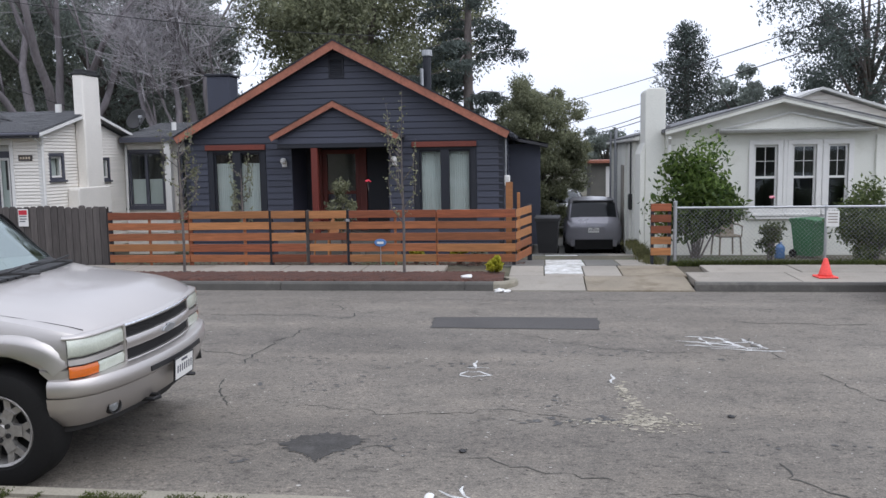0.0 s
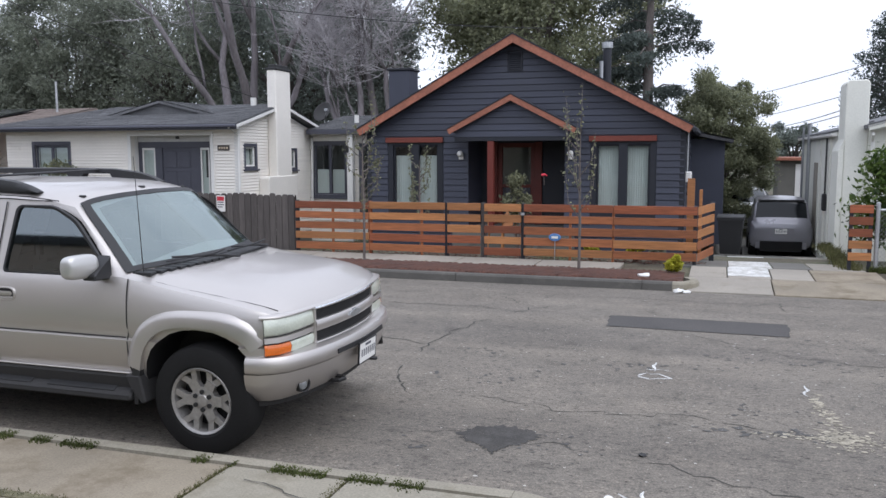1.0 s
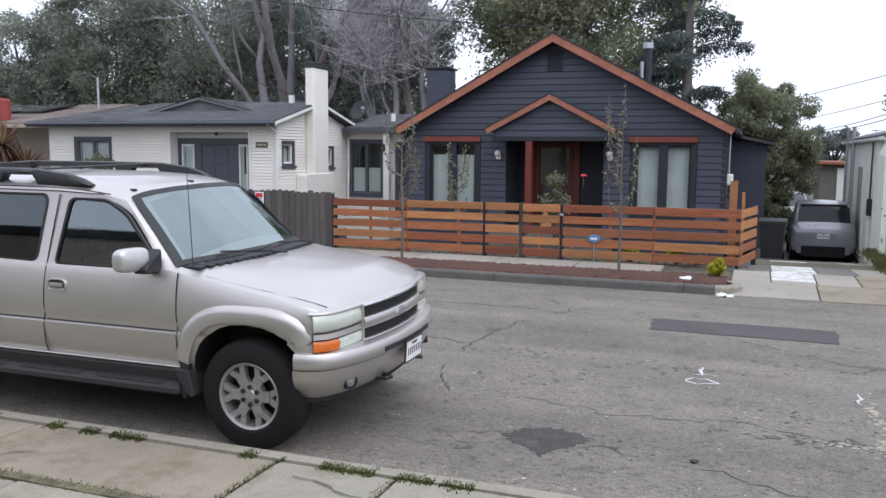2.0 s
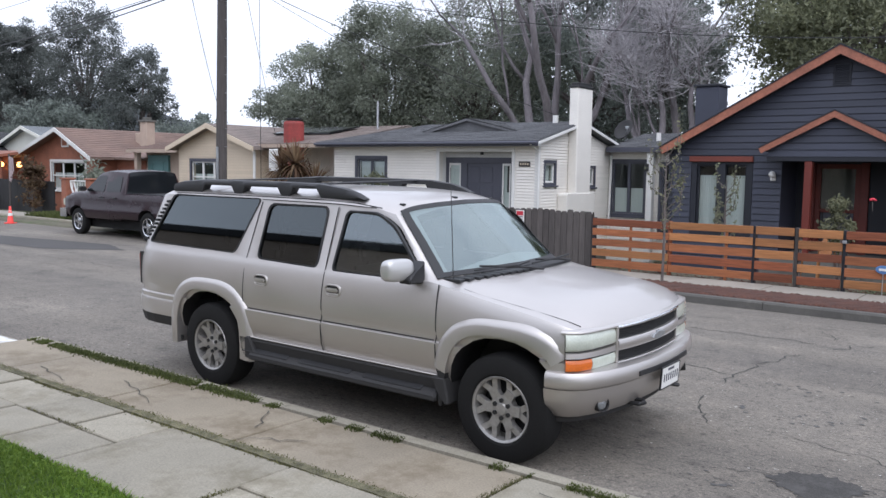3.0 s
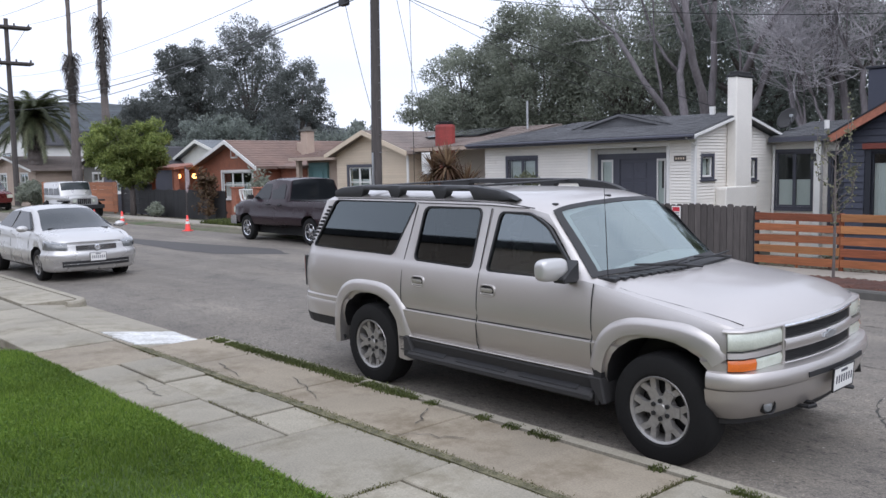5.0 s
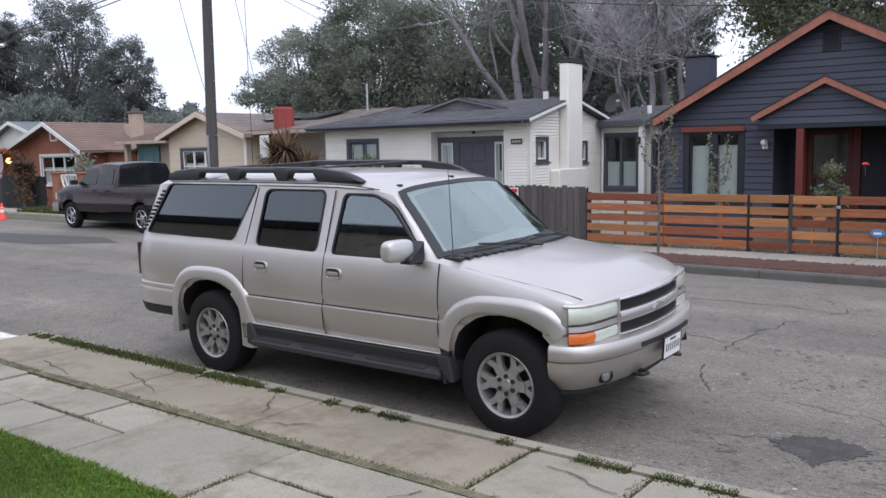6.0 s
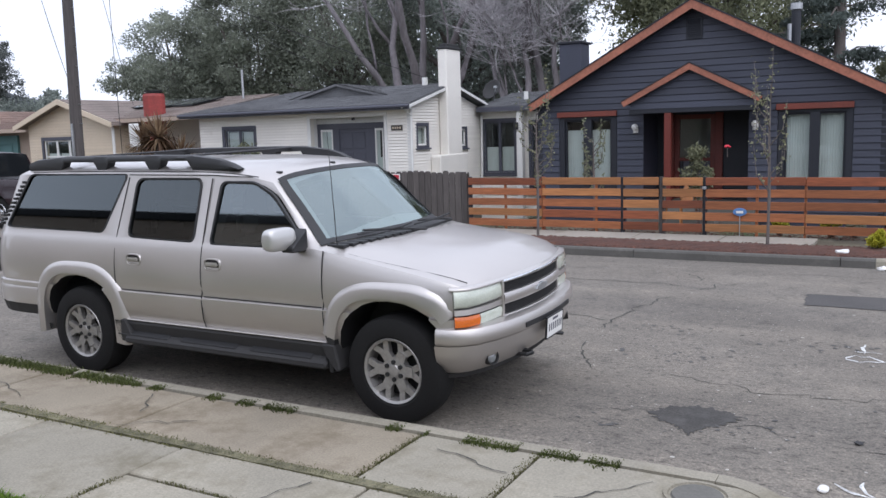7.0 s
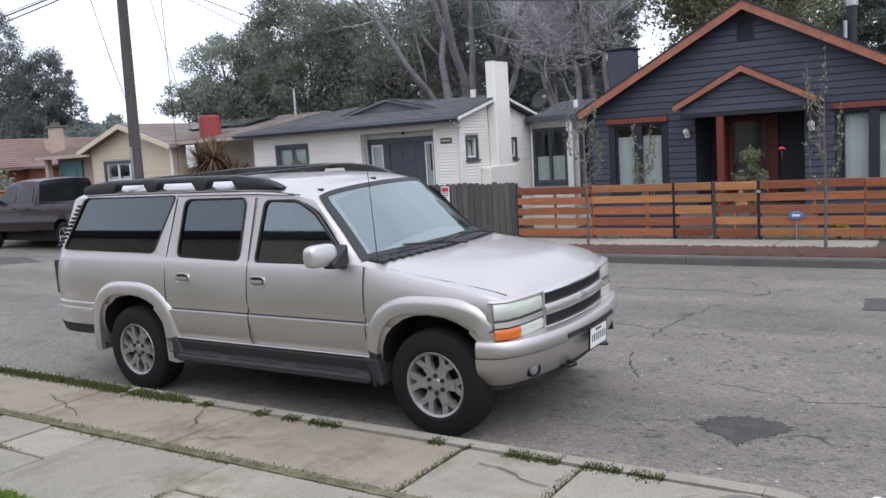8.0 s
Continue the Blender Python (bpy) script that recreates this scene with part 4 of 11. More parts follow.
def window(parent, u0, u1, z0, z1, at, axis, facing, trim, sash, panes=1, rail=None, depth=0.12, curtain=None, frame_w=0.09, muntins=0, sill=True, out=0.03):
    """A framed window in a wall. axis 'y': wall across y at 'at'; facing +-1 is the outward way along the axis."""
    def bx(ua, ub, za, zb, o0, o1):
        o0, o1 = sorted((at + facing * o0, at + facing * o1))
        return ((ua, o0, za), (ub, o1, zb)) if axis == "y" else ((o0, ua, za), (o1, ub, zb))
    f = frame_w
    fr = part("window", ring_frame(bx, (u0 - f, u1 + f, z0 - f * 0.8, z1 + f), (u0, u1, z0, z1), -0.02, out), trim, parent, world_co=True)
    if sill:
        part("window_sill", boxes(bx(u0 - f - 0.03, u1 + f + 0.03, z0 - f * 0.8 - 0.05, z0 - f * 0.8, -0.02, out + 0.05), bevel=0.006), trim, fr, world_co=True)
    w = (u1 - u0) / panes
    for k in range(panes):
        a, b = u0 + k * w, u0 + (k + 1) * w
        s = 0.045
        items = [bx(a, b, z1 - s, z1, -0.07, -0.025), bx(a, b, z0, z0 + s, -0.07, -0.025), bx(a, a + s, z0 + s, z1 - s, -0.07, -0.025), bx(b - s, b, z0 + s, z1 - s, -0.07, -0.025)]
        if rail:
            zr = z0 + (z1 - z0) * rail
            items.append(bx(a + s, b - s, zr - 0.025, zr + 0.025, -0.07, -0.02))
            for m in range(muntins):
                um = a + (b - a) * (m + 1) / (muntins + 1)
                items.append(bx(um - 0.006, um + 0.006, zr, z1 - s, -0.06, -0.035))
            if muntins:
                zm = (zr + z1) / 2
                items.append(bx(a + s, b - s, zm - 0.006, zm + 0.006, -0.06, -0.035))
        part("sash", boxes(*items, bevel=0.003), sash, fr, world_co=True)
        bm = bmesh.new()
        q = at - facing * 0.05
        co = [(a + s, z0 + s), (b - s, z0 + s), (b - s, z1 - s), (a + s, z1 - s)]
        bm.faces.new([bm.verts.new((u, q, z) if axis == "y" else (q, u, z)) for u, z in co])
        p = part("pane", bm, G_HOUSE, fr, world_co=True)
        p.visible_shadow = False
        if curtain:
            zc0, zc1, mtl = z0 + (z1 - z0) * curtain[0], z0 + (z1 - z0) * curtain[1], curtain[2]
            n = 36
            verts, faces = [], []
            for i in range(n + 1):
                u = a + 0.02 + (b - a - 0.04) * i / n
                o = at - facing * (0.16 + 0.004 * math.sin(i * 1.9 + k))
                verts += [(u, o, zc0) if axis == "y" else (o, u, zc0), (u, o, zc1) if axis == "y" else (o, u, zc1)]
            faces = [(2 * i, 2 * i + 2, 2 * i + 3, 2 * i + 1) for i in range(n)]
            raw("curtain", verts, faces, mtl, fr, "pale curtain", world_co=True)
    # a dark-coloured open box behind, in place of an unlit room
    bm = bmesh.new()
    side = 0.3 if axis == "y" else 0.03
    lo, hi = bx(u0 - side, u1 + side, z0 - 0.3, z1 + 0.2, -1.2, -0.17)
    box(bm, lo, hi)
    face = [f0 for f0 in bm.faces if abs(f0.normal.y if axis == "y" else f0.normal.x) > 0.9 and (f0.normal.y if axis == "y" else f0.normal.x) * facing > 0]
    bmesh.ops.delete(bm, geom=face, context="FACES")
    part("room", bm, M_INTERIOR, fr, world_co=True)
    return fr


def gable_span(x0, x1, zl, apex_x, apex_z):
    """Ends of a course under a gable roof line that springs from height zl at both ends."""
    def f(z):
        if z <= zl:
            return x0, x1
        t = min(1.0, (z - zl) / (apex_z - zl))
        return x0 + (apex_x - x0) * t, x1 + (apex_x - x1) * t
    return f


def navy_house():
    h = thing("house", (-4.55, 19.8, yard_z(19.8)), 0, "charcoal blue clapboard bungalow with rust orange gable trim", "house")
    base, xl, xr, ax = yard_z(19.8) - 0.1, -8.30, -0.68, -4.53
    y = 19.8
    az, ez = 4.70, 2.62
    holes = [(-7.62, -6.45, 0.72, 2.28), (-2.62, -1.42, 0.72, 2.28), (-5.68, -3.35, 0.30, 2.42)]
    body = wall(h, [(xl, base), (xl, ez), (ax, az), (xr, ez), (xr, base)], "y", y, y + 0.15, holes, M_NAVY, "front_wall")
    part("side_wall", boxes(((xl, y + 0.15, base), (xl + 0.15, 29, ez + 0.05)), bevel=0), M_NAVY, h, world_co=True)
    side = part("side_wall", boxes(((xr - 0.15, y + 0.15, base), (xr, 29, ez + 0.05))), M_NAVY, h, world_co=True)
    part("back_wall", prism(bmesh.new(), [(xl, base), (xl, ez), (ax, az), (xr, ez), (xr, base)], "y", 28.85, 29), M_NAVY, h, world_co=True)
    span = gable_span(xl, xr, ez, ax, az)
    hb = [(a - 0.14, b + 0.14, c - 0.16, d + 0.22) for a, b, c, d in holes[:2]] + [holes[2]]
    boards(h, lambda a, o, z: (a, y - o, z), 0.0, az - 0.05, span, hb, M_NAVY, 0.147)
    boards(h, lambda a, o, z: (xr + o, a, z), 0.0, ez, lambda z: (y, 29), [], M_NAVY, 0.147)
    part("corner_board", boxes(((xr - 0.09, y - 0.032, 0), (xr + 0.032, y + 0.09, ez)), bevel=0.004), M_NAVYT, h, world_co=True)
    part("corner_board", boxes(((xl - 0.02, y - 0.032, 0), (xl + 0.10, y + 0.05, ez)), bevel=0.004), M_NAVYT, h, world_co=True)
    # roof planes with eaves, bargeboards of two stacked boards
    el, er, fy = -8.44, -0.50, 19.47
    zl = 2.66
    az2 = 4.79
    for sx in (el, er):
        roof_slab(h, (sx, fy, zl), (sx, 29.3, zl), (ax, 29.3, az2), (ax, fy, az2), M_SHINGLED)
        shingles("roof_shingles", (sx, fy - 0.02, zl), (sx, 29.3, zl), (ax, 29.3, az2), (ax, fy - 0.02, az2), M_SHINGLED, h)
        d = Vector((ax - sx, 0, az2 - zl))
        nrm = Vector((-d.z, 0, d.x)).normalized() * (1 if d.x > 0 else -1)
        def quad(o0, o1, y0, y1, nm, m):
            ps = [Vector((sx, 0, zl)) + nrm * o0, Vector((ax, 0, az2)) + Vector((0, 0, o0 / max(0.2, nrm.z))), Vector((ax, 0, az2)) + Vector((0, 0, o1 / max(0.2, nrm.z))), Vector((sx, 0, zl)) + nrm * o1]
            part(nm, prism(bmesh.new(), [(p.x, p.z) for p in ps], "y", y0, y1), m, h, world_co=True)
        quad(-0.165, 0.0, fy - 0.045, fy - 0.002, "bargeboard", M_TRIM)
        quad(0.002, 0.032, fy - 0.06, fy + 0.02, "drip_edge", M_NAVYT)
    part("soffit", prism(bmesh.new(), [(el + 0.05, zl - 0.1), (ax, az2 - 0.12), (er - 0.05, zl - 0.1), (er - 0.05, zl - 0.13), (ax, az2 - 0.15), (el + 0.05, zl - 0.13)], "y", fy, y), M_NAVYT, h, world_co=True)
    part("gutter", boxes(((er - 0.02, fy, zl - 0.14), (er + 0.09, 29.2, zl - 0.03)), bevel=0.02), M_NAVYT, h, world_co=True)
    # gable vent
    v = part("gable_vent", boxes(((-4.72, y - 0.05, 4.02), (-4.68, y, 4.42)), ((-4.40, y - 0.05, 4.02), (-4.36, y, 4.42)), ((-4.72, y - 0.05, 4.42), (-4.36, y, 4.46)), ((-4.72, y - 0.05, 3.98), (-4.36, y, 4.02))), M_NAVYT, h, "slatted gable vent", world_co=True)
    for k in range(9):
        z = 4.03 + k * 0.044
        part("slat", prism(bmesh.new(), [(y - 0.045, z), (y - 0.04, z - 0.008), (y - 0.026, z + 0.034), (y - 0.03, z + 0.04)], "x", -4.68, -4.40), M_NAVYT, v, world_co=True)
    # windows with dark casings, red heads, pale blinds
    for u0, u1 in ((-7.62, -6.45), (-2.62, -1.42)):
        w = window(h, u0, u1, 0.72, 2.28, y, "y", -1, M_NAVYT, M_NAVYT, 2, None, curtain=(0.0, 0.84 if u0 < -5 else 1.0, M_CURTAIN), frame_w=0.13)
        part("window_head", boxes(((u0 - 0.17, y - 0.10, 2.345), (u1 + 0.14, y - 0.033, 2.47)), bevel=0.006), M_TRIMRED, w, "brick red head board", world_co=True)
        part("mullion", boxes((((u0 + u1) / 2 - 0.10, y - 0.05, 0.72), ((u0 + u1) / 2 + 0.10, y + 0.05, 2.28)), bevel=0.004), M_NAVYT, w, world_co=True)
    # porch: projecting little gable, beam, posts, recess with floor, walls, door
    py, pl, pr, pax = 19.12, -5.90, -3.02, -4.46
    pz, paz = 2.66, 3.40
    part("porch_gable", prism(bmesh.new(), [(pl + 0.1, 2.44), (pl + 0.1, pz - 0.03), (pax, paz - 0.05), (pr - 0.1, pz - 0.03), (pr - 0.1, 2.44)], "y", py + 0.02, py + 0.1), M_NAVY, h, world_co=True)
    boards(h, lambda a, o, z: (a, py + 0.02 - o, z), 2.46, paz - 0.08, gable_span(pl + 0.1, pr - 0.1, pz - 0.03, pax, paz - 0.06), [], M_NAVY, 0.147)
    part("porch_beam", boxes(((pl + 0.08, py - 0.005, 2.36), (pr - 0.08, py + 0.14, 2.46)), bevel=0.006), M_NAVYT, h, world_co=True)
    for sx in (pl - 0.06, pr + 0.06):
        roof_slab(h, (sx, py - 0.12, pz - 0.03), (sx, y, pz - 0.03), (pax, y, paz), (pax, py - 0.12, paz), M_SHINGLED, 0.06, "porch_roof")
        d = Vector((pax - sx, 0, paz - pz + 0.03))
        nrm = Vector((-d.z, 0, d.x)).normalized() * (1 if d.x > 0 else -1)
        ps = [Vector((sx, 0, pz - 0.03)) - nrm * 0.12, Vector((pax, 0, paz - 0.135)), Vector((pax, 0, paz + 0.0)), Vector((sx, 0, pz - 0.03))]
        part("porch_bargeboard", prism(bmesh.new(), [(p.x, p.z) for p in ps], "y", py - 0.16, py - 0.122), M_TRIM, h, world_co=True)
        ps = [q + Vector((0, 0, 0.004)) for q in (ps[3], ps[2], ps[2] + Vector((0, 0, 0.03)), ps[3] + Vector((0, 0, 0.03)))]
        part("porch_drip_edge", prism(bmesh.new(), [(p.x, p.z) for p in ps], "y", py - 0.17, py - 0.1), M_NAVYT, h, world_co=True)
    part("porch_ceiling", boxes(((-5.72, py + 0.14, 2.40), (-3.2, 21.1, 2.44))), M_NAVYT, h, world_co=True)
    part("porch_floor", boxes(((-5.85, py - 0.1, yard_z(y) - 0.05), (-3.1, 21.1, 0.30)), bevel=0.01), M_CONCD, h, world_co=True)
    part("porch_step", boxes(((-5.3, py - 0.55, yard_z(y) - 0.05), (-3.8, py - 0.1, 0.14)), bevel=0.01), M_CONCD, h, world_co=True)
    part("porch_wall", boxes(((-5.83, y + 0.15, 0.3), (-5.68, 21.1, 2.42))), M_NAVY, h, world_co=True)
    part("porch_wall", boxes(((-3.35, y + 0.15, 0.3), (-3.2, 21.1, 2.42))), M_NAVY, h, world_co=True)
    part("porch_back", boxes(((-5.83, 21.0, 0.3), (-5.27, 21.12, 2.44)), ((-4.27, 21.0, 0.3), (-3.2, 21.12, 2.44)), ((-5.27, 21.0, 2.34), (-4.27, 21.12, 2.44))), M_NAVYT, h, world_co=True)
    part("door_jamb", boxes(((-5.42, 20.94, 0.3), (-5.26, 20.998, 2.36)), ((-4.30, 20.94, 0.3), (-4.12, 20.998, 2.36)), bevel=0.006), M_POSTRED, h, "brick red door casing", world_co=True)
    for x in (-4.96,):
        part("porch_post", boxes(((x - 0.075, py + 0.0, 0.3), (x + 0.075, py + 0.14, 2.36)), bevel=0.008), M_POSTRED, h, "brick red square porch post", world_co=True)
    dr = part("front_door", boxes(((-5.27, 21.02, 0.31), (-5.15, 21.08, 2.33)), ((-4.42, 21.02, 0.31), (-4.27, 21.08, 2.33)), ((-5.15, 21.02, 2.22), (-4.42, 21.08, 2.33)), ((-5.15, 21.02, 0.31), (-4.42, 21.08, 0.55)), ((-5.15, 21.02, 1.22), (-4.42, 21.08, 1.30)), bevel=0.004), M_POSTRED, h, "red door with a grey storm screen", world_co=True)
    part("door_panel", boxes(((-5.13, 21.06, 0.5), (-4.44, 21.075, 1.23))), M_GREYTRIM, dr, world_co=True)
    bm = bmesh.new()
    bm.faces.new([bm.verts.new(c) for c in ((-5.15, 21.05, 1.3), (-4.42, 21.05, 1.3), (-4.42, 21.05, 2.22), (-5.15, 21.05, 2.22))])
    part("door_glass", bm, G_HOUSE, dr, world_co=True)
    part("door_lining", boxes(((-5.15, 21.09, 1.25), (-4.42, 21.10, 2.25))), M_CONCD, dr, world_co=True)
    for k in range(4):
        x = -5.08 + k * 0.19
        part("screen_bar", cyl(bmesh.new(), (x, 21.03, 0.55), (x, 21.03, 1.22), 0.008, n=6), M_BLACK, dr, world_co=True)
    # bump-out on the driveway side with its own hipped roof
    part("bay_wall", boxes(((xr, 23.2, -0.3), (0.18, 26.2, 2.42))), M_NAVY, h, world_co=True)
    roof_slab(h, (xr, 22.85, 2.62), (0.38, 22.85, 2.40), (0.38, 26.5, 2.40), (xr, 26.5, 2.62), M_SHINGLED, 0.08, "bay_roof")
    shingles("roof_shingles", (0.40, 22.83, 2.40), (0.40, 26.5, 2.40), (xr, 26.5, 2.66), (xr, 22.83, 2.66), M_SHINGLE, h)
    window(h, 20.9, 21.6, 1.2, 2.1, xr + 0.02, "x", 1, M_NAVYT, M_NAVYT, 1, frame_w=0.08)
    # chimney, vent pipes
    part("chimney", prism(bmesh.new(), [(-9.0, -0.3), (-9.0, 4.42), (-8.36, 4.42), (-8.36, -0.3)], "y", 23.0, 23.7, 0.02), M_NAVY, h, "charcoal painted chimney", world_co=True)
    part("chimney_cap", boxes(((-9.05, 22.95, 4.42), (-8.31, 23.75, 4.48)), bevel=0.01), M_NAVYT, h, world_co=True)
    vp = part("vent_pipe", cyl(bmesh.new(), (-2.83, 23, 3.75), (-2.83, 23, 4.78), 0.11, n=14), M_NAVYT, h, world_co=True)
    part("vent_cap", cyl(bmesh.new(), (-2.83, 23, 4.80), (-2.83, 23, 4.95), 0.14, n=14), M_METAL, vp, world_co=True)
    part("vent_collar", cyl(bmesh.new(), (-2.95, 22.8, 3.8), (-2.95, 22.8, 4.45), 0.05, n=10), M_METAL, vp, world_co=True)
    # wall lamps, meter, conduit
    for x in (-5.86, -3.21):
        lamp = part("wall_lamp", boxes(((x - 0.06, y - 0.05, 1.93), (x + 0.06, y - 0.024, 2.06)), bevel=0.01), M_WHITEP, h, "white globe wall lamp", world_co=True)
        bm = bmesh.new()
        bmesh.ops.create_uvsphere(bm, u_segments=14, v_segments=10, radius=0.075, matrix=Matrix.Translation((x, y - 0.12, 2.07)))
        part("globe", bm, M_WHITEP, lamp, world_co=True, smooth=True)
        part("bracket", tube(bmesh.new(), [(x, y - 0.04, 1.97), (x, y - 0.12, 1.95), (x, y - 0.12, 2.01)], 0.018, 8), M_WHITEP, lamp, world_co=True)
    m = part("meter_box", boxes(((-0.66, 19.86, 1.42), (-0.52, 20.1, 1.66)), bevel=0.02), M_WHITEP, h, "white meter box", world_co=True)
    part("conduit", cyl(bmesh.new(), (-0.62, 19.95, 1.66), (-0.62, 19.95, 2.6), 0.025, n=8), M_METAL, m, world_co=True)
    return h


def white_house():
    h = thing("house", (-16, 20, yard_z(20)), 0, "low white clapboard house with grey trim and tall white chimney", "house")
    M = M_WHITESID
    b0 = yard_z(20) - 0.1
    y, xr, xl, ez = 20.0, -12.15, -19.9, 2.80
    holes = [(-15.53, -12.98, 0.1, 2.58), (-18.86, -17.70, 1.0, 2.34)]
    wall(h, [(xl, b0), (xl, ez), (xr, ez), (xr, b0)], "y", y, y + 0.15, holes, M, "front_wall")
    gable = [(y + 0.15, b0), (y + 0.15, ez + 0.03), (22.1, 3.36), (24.2, ez + 0.03), (24.2, b0)]
    gh = [(20.36, 20.88, 1.74, 2.27), (22.85, 23.22, 1.66, 2.17)]
    wall(h, gable, "x", xr - 0.15, xr, gh, M, "gable_wall")
    part("back_wall", boxes(((xl, 24.05, b0), (xr - 0.15, 24.2, ez))), M, h, world_co=True)
    part("side_wall", boxes(((xl, y + 0.15, b0), (xl + 0.15, 24.05, ez))), M, h, world_co=True)
    boards(h, lambda a, o, z: (a, y - o, z), 0.0, ez - 0.02, lambda z: (xl, xr), [(-15.62, -12.9, 0, 2.66), (-18.98, -17.58, 0.88, 2.46)], M, 0.083, thick=0.034)
    boards(h, lambda a, o, z: (xr + o, a, z), 0.0, 3.33, gable_span(y, 24.2, ez, 22.1, 3.38), [(20.27, 20.97, 1.64, 2.36), (22.77, 23.30, 1.56, 2.25)], M, 0.083, thick=0.034)
    part("corner_board", boxes(((xr - 0.08, y - 0.03, 0), (xr + 0.03, y + 0.08, ez)), bevel=0.004), M_WHITEP, h, world_co=True)
    # roof: low front and back slopes, hip on the far end, a cross gable riding on it
    fy, by, rz, rl = 19.55, 24.65, 3.50, -17.6
    e0 = 2.86
    for (a, b, c, d) in (((xl - 0.4, fy, e0), (xr + 0.25, fy, e0), (xr + 0.25, 22.1, rz), (rl, 22.1, rz)), ((xr + 0.25, by, e0), (xl - 0.4, by, e0), (rl, 22.1, rz), (xr + 0.25, 22.1, rz)), ((xl - 0.4, by, e0), (xl - 0.4, fy, e0), (rl, 22.1, rz), (rl, 22.1, rz - 0.002))):
        roof_slab(h, a, b, c, d, M_SHINGLE, 0.1)
        shingles("roof_shingles", a, b, c, d, M_SHINGLE, h, seed=3)
    part("fascia", boxes(((xl - 0.42, fy - 0.03, e0 - 0.14), (xr + 0.27, fy - 0.002, e0 + 0.0)), bevel=0.004), M_GREYTRIM, h, "dark grey fascia board", world_co=True)
    part("gutter", boxes(((xl - 0.42, fy - 0.12, e0 - 0.09), (xr + 0.27, fy - 0.034, e0 - 0.012)), bevel=0.02), M_GREYTRIM, h, world_co=True)
    for s, (ya, za, yb, zb) in enumerate(((fy, e0, 22.1, rz), (22.1, rz, by, e0))):
        part("bargeboard", prism(bmesh.new(), [(ya, za - 0.10), (ya, za - 0.03), (yb, zb - 0.03), (yb, zb - 0.10)], "x", xr + 0.252, xr + 0.28), M_WHITEP, h, world_co=True)
    part("soffit", boxes(((xl - 0.4, fy, e0 - 0.13), (xr + 0.2, y, e0 - 0.11))), M_WHITEP, h, world_co=True)
    # cross gable
    ax, gy, gz = -15.15, 20.9, 3.59
    part("cross_gable", prism(bmesh.new(), [(-17.0, 3.13), (ax, gz - 0.05), (-13.2, 3.13)], "y", gy, gy + 0.1), M_SHINGLE, h, "shingled cross gable", world_co=True)
    for sx in (-17.3, -12.95):
        roof_slab(h, (sx, gy - 0.12, 3.09), (sx, 23.6, 3.09), (ax, 23.6, gz), (ax, gy - 0.12, gz), M_SHINGLE, 0.07)
        shingles("roof_shingles", (sx, gy - 0.13, 3.09), (sx, 23.6, 3.09), (ax, 23.6, gz), (ax, gy - 0.13, gz), M_SHINGLE, h, seed=5)
    # shallow entry recess: slate frame, two side lights, panelled door
    ye = 20.30
    for lo, hi in (((-15.62, y + 0.15, 0.1), (-15.53, ye + 0.1, 2.66)), ((-12.98, y + 0.15, 0.1), (-12.88, ye + 0.1, 2.66)), ((-15.53, y + 0.15, 2.58), (-12.98, ye + 0.1, 2.66))):
        part("entry_wall", boxes((lo, hi)), M_WHITEP, h, world_co=True)
    part("entry_floor", boxes(((-15.53, y, -0.1), (-12.98, ye, 0.3))), M_CONCD, h, world_co=True)
    part("entry_trim", boxes(((-15.64, y - 0.035, 0), (-15.53, y + 0.01, 2.58)), ((-12.98, y - 0.035, 0), (-12.88, y + 0.01, 2.58)), ((-15.64, y - 0.036, 2.58), (-12.88, y + 0.01, 2.70)), bevel=0.004), M_WHITEP, h, world_co=True)
    part("entry_head", boxes(((-15.53, ye - 0.02, 2.42), (-12.98, ye + 0.08, 2.58)), bevel=0.004), M_GREYWHITE, h, "grey-white boarded soffit", world_co=True)
    ent = part("entry_frame", boxes(((-15.53, ye, 0.3), (-15.41, ye + 0.08, 2.30)), ((-13.22, ye, 0.3), (-12.98, ye + 0.08, 2.30)), ((-15.53, ye - 0.01, 2.255), (-12.98, ye + 0.08, 2.42)), ((-14.98, ye, 0.3), (-14.75, ye + 0.08, 2.255)), ((-13.78, ye, 0.3), (-13.51, ye + 0.08, 2.255)), bevel=0.004), M_GREYTRIM, h, "slate grey door frame with side lights", world_co=True)
    part("door", boxes(((-14.75, ye + 0.03, 0.3), (-13.78, ye + 0.07, 2.255)), bevel=0.004), M_GREYTRIM, ent, "dark panelled front door", world_co=True)
    for x0 in (-14.68, -14.24):
        for z0, z1 in ((0.5, 1.0), (1.1, 1.6), (1.7, 2.15)):
            part("door_panel", boxes(((x0, ye + 0.014, z0), (x0 + 0.38, ye + 0.032, z1)), bevel=0.008), M_GREYTRIM, ent, world_co=True)
    for a, b in ((-15.41, -14.98), (-13.51, -13.22)):
        bm = bmesh.new()
        bm.faces.new([bm.verts.new(c) for c in ((a, ye + 0.03, 0.4), (b, ye + 0.03, 0.4), (b, ye + 0.03, 2.255), (a, ye + 0.03, 2.255))])
        part("side_light", bm, G_HOUSE, ent, world_co=True)
        part("side_light_curtain", boxes(((a, ye + 0.05, 0.3), (b, ye + 0.06, 2.255))), M_CURTAIN, ent, world_co=True)
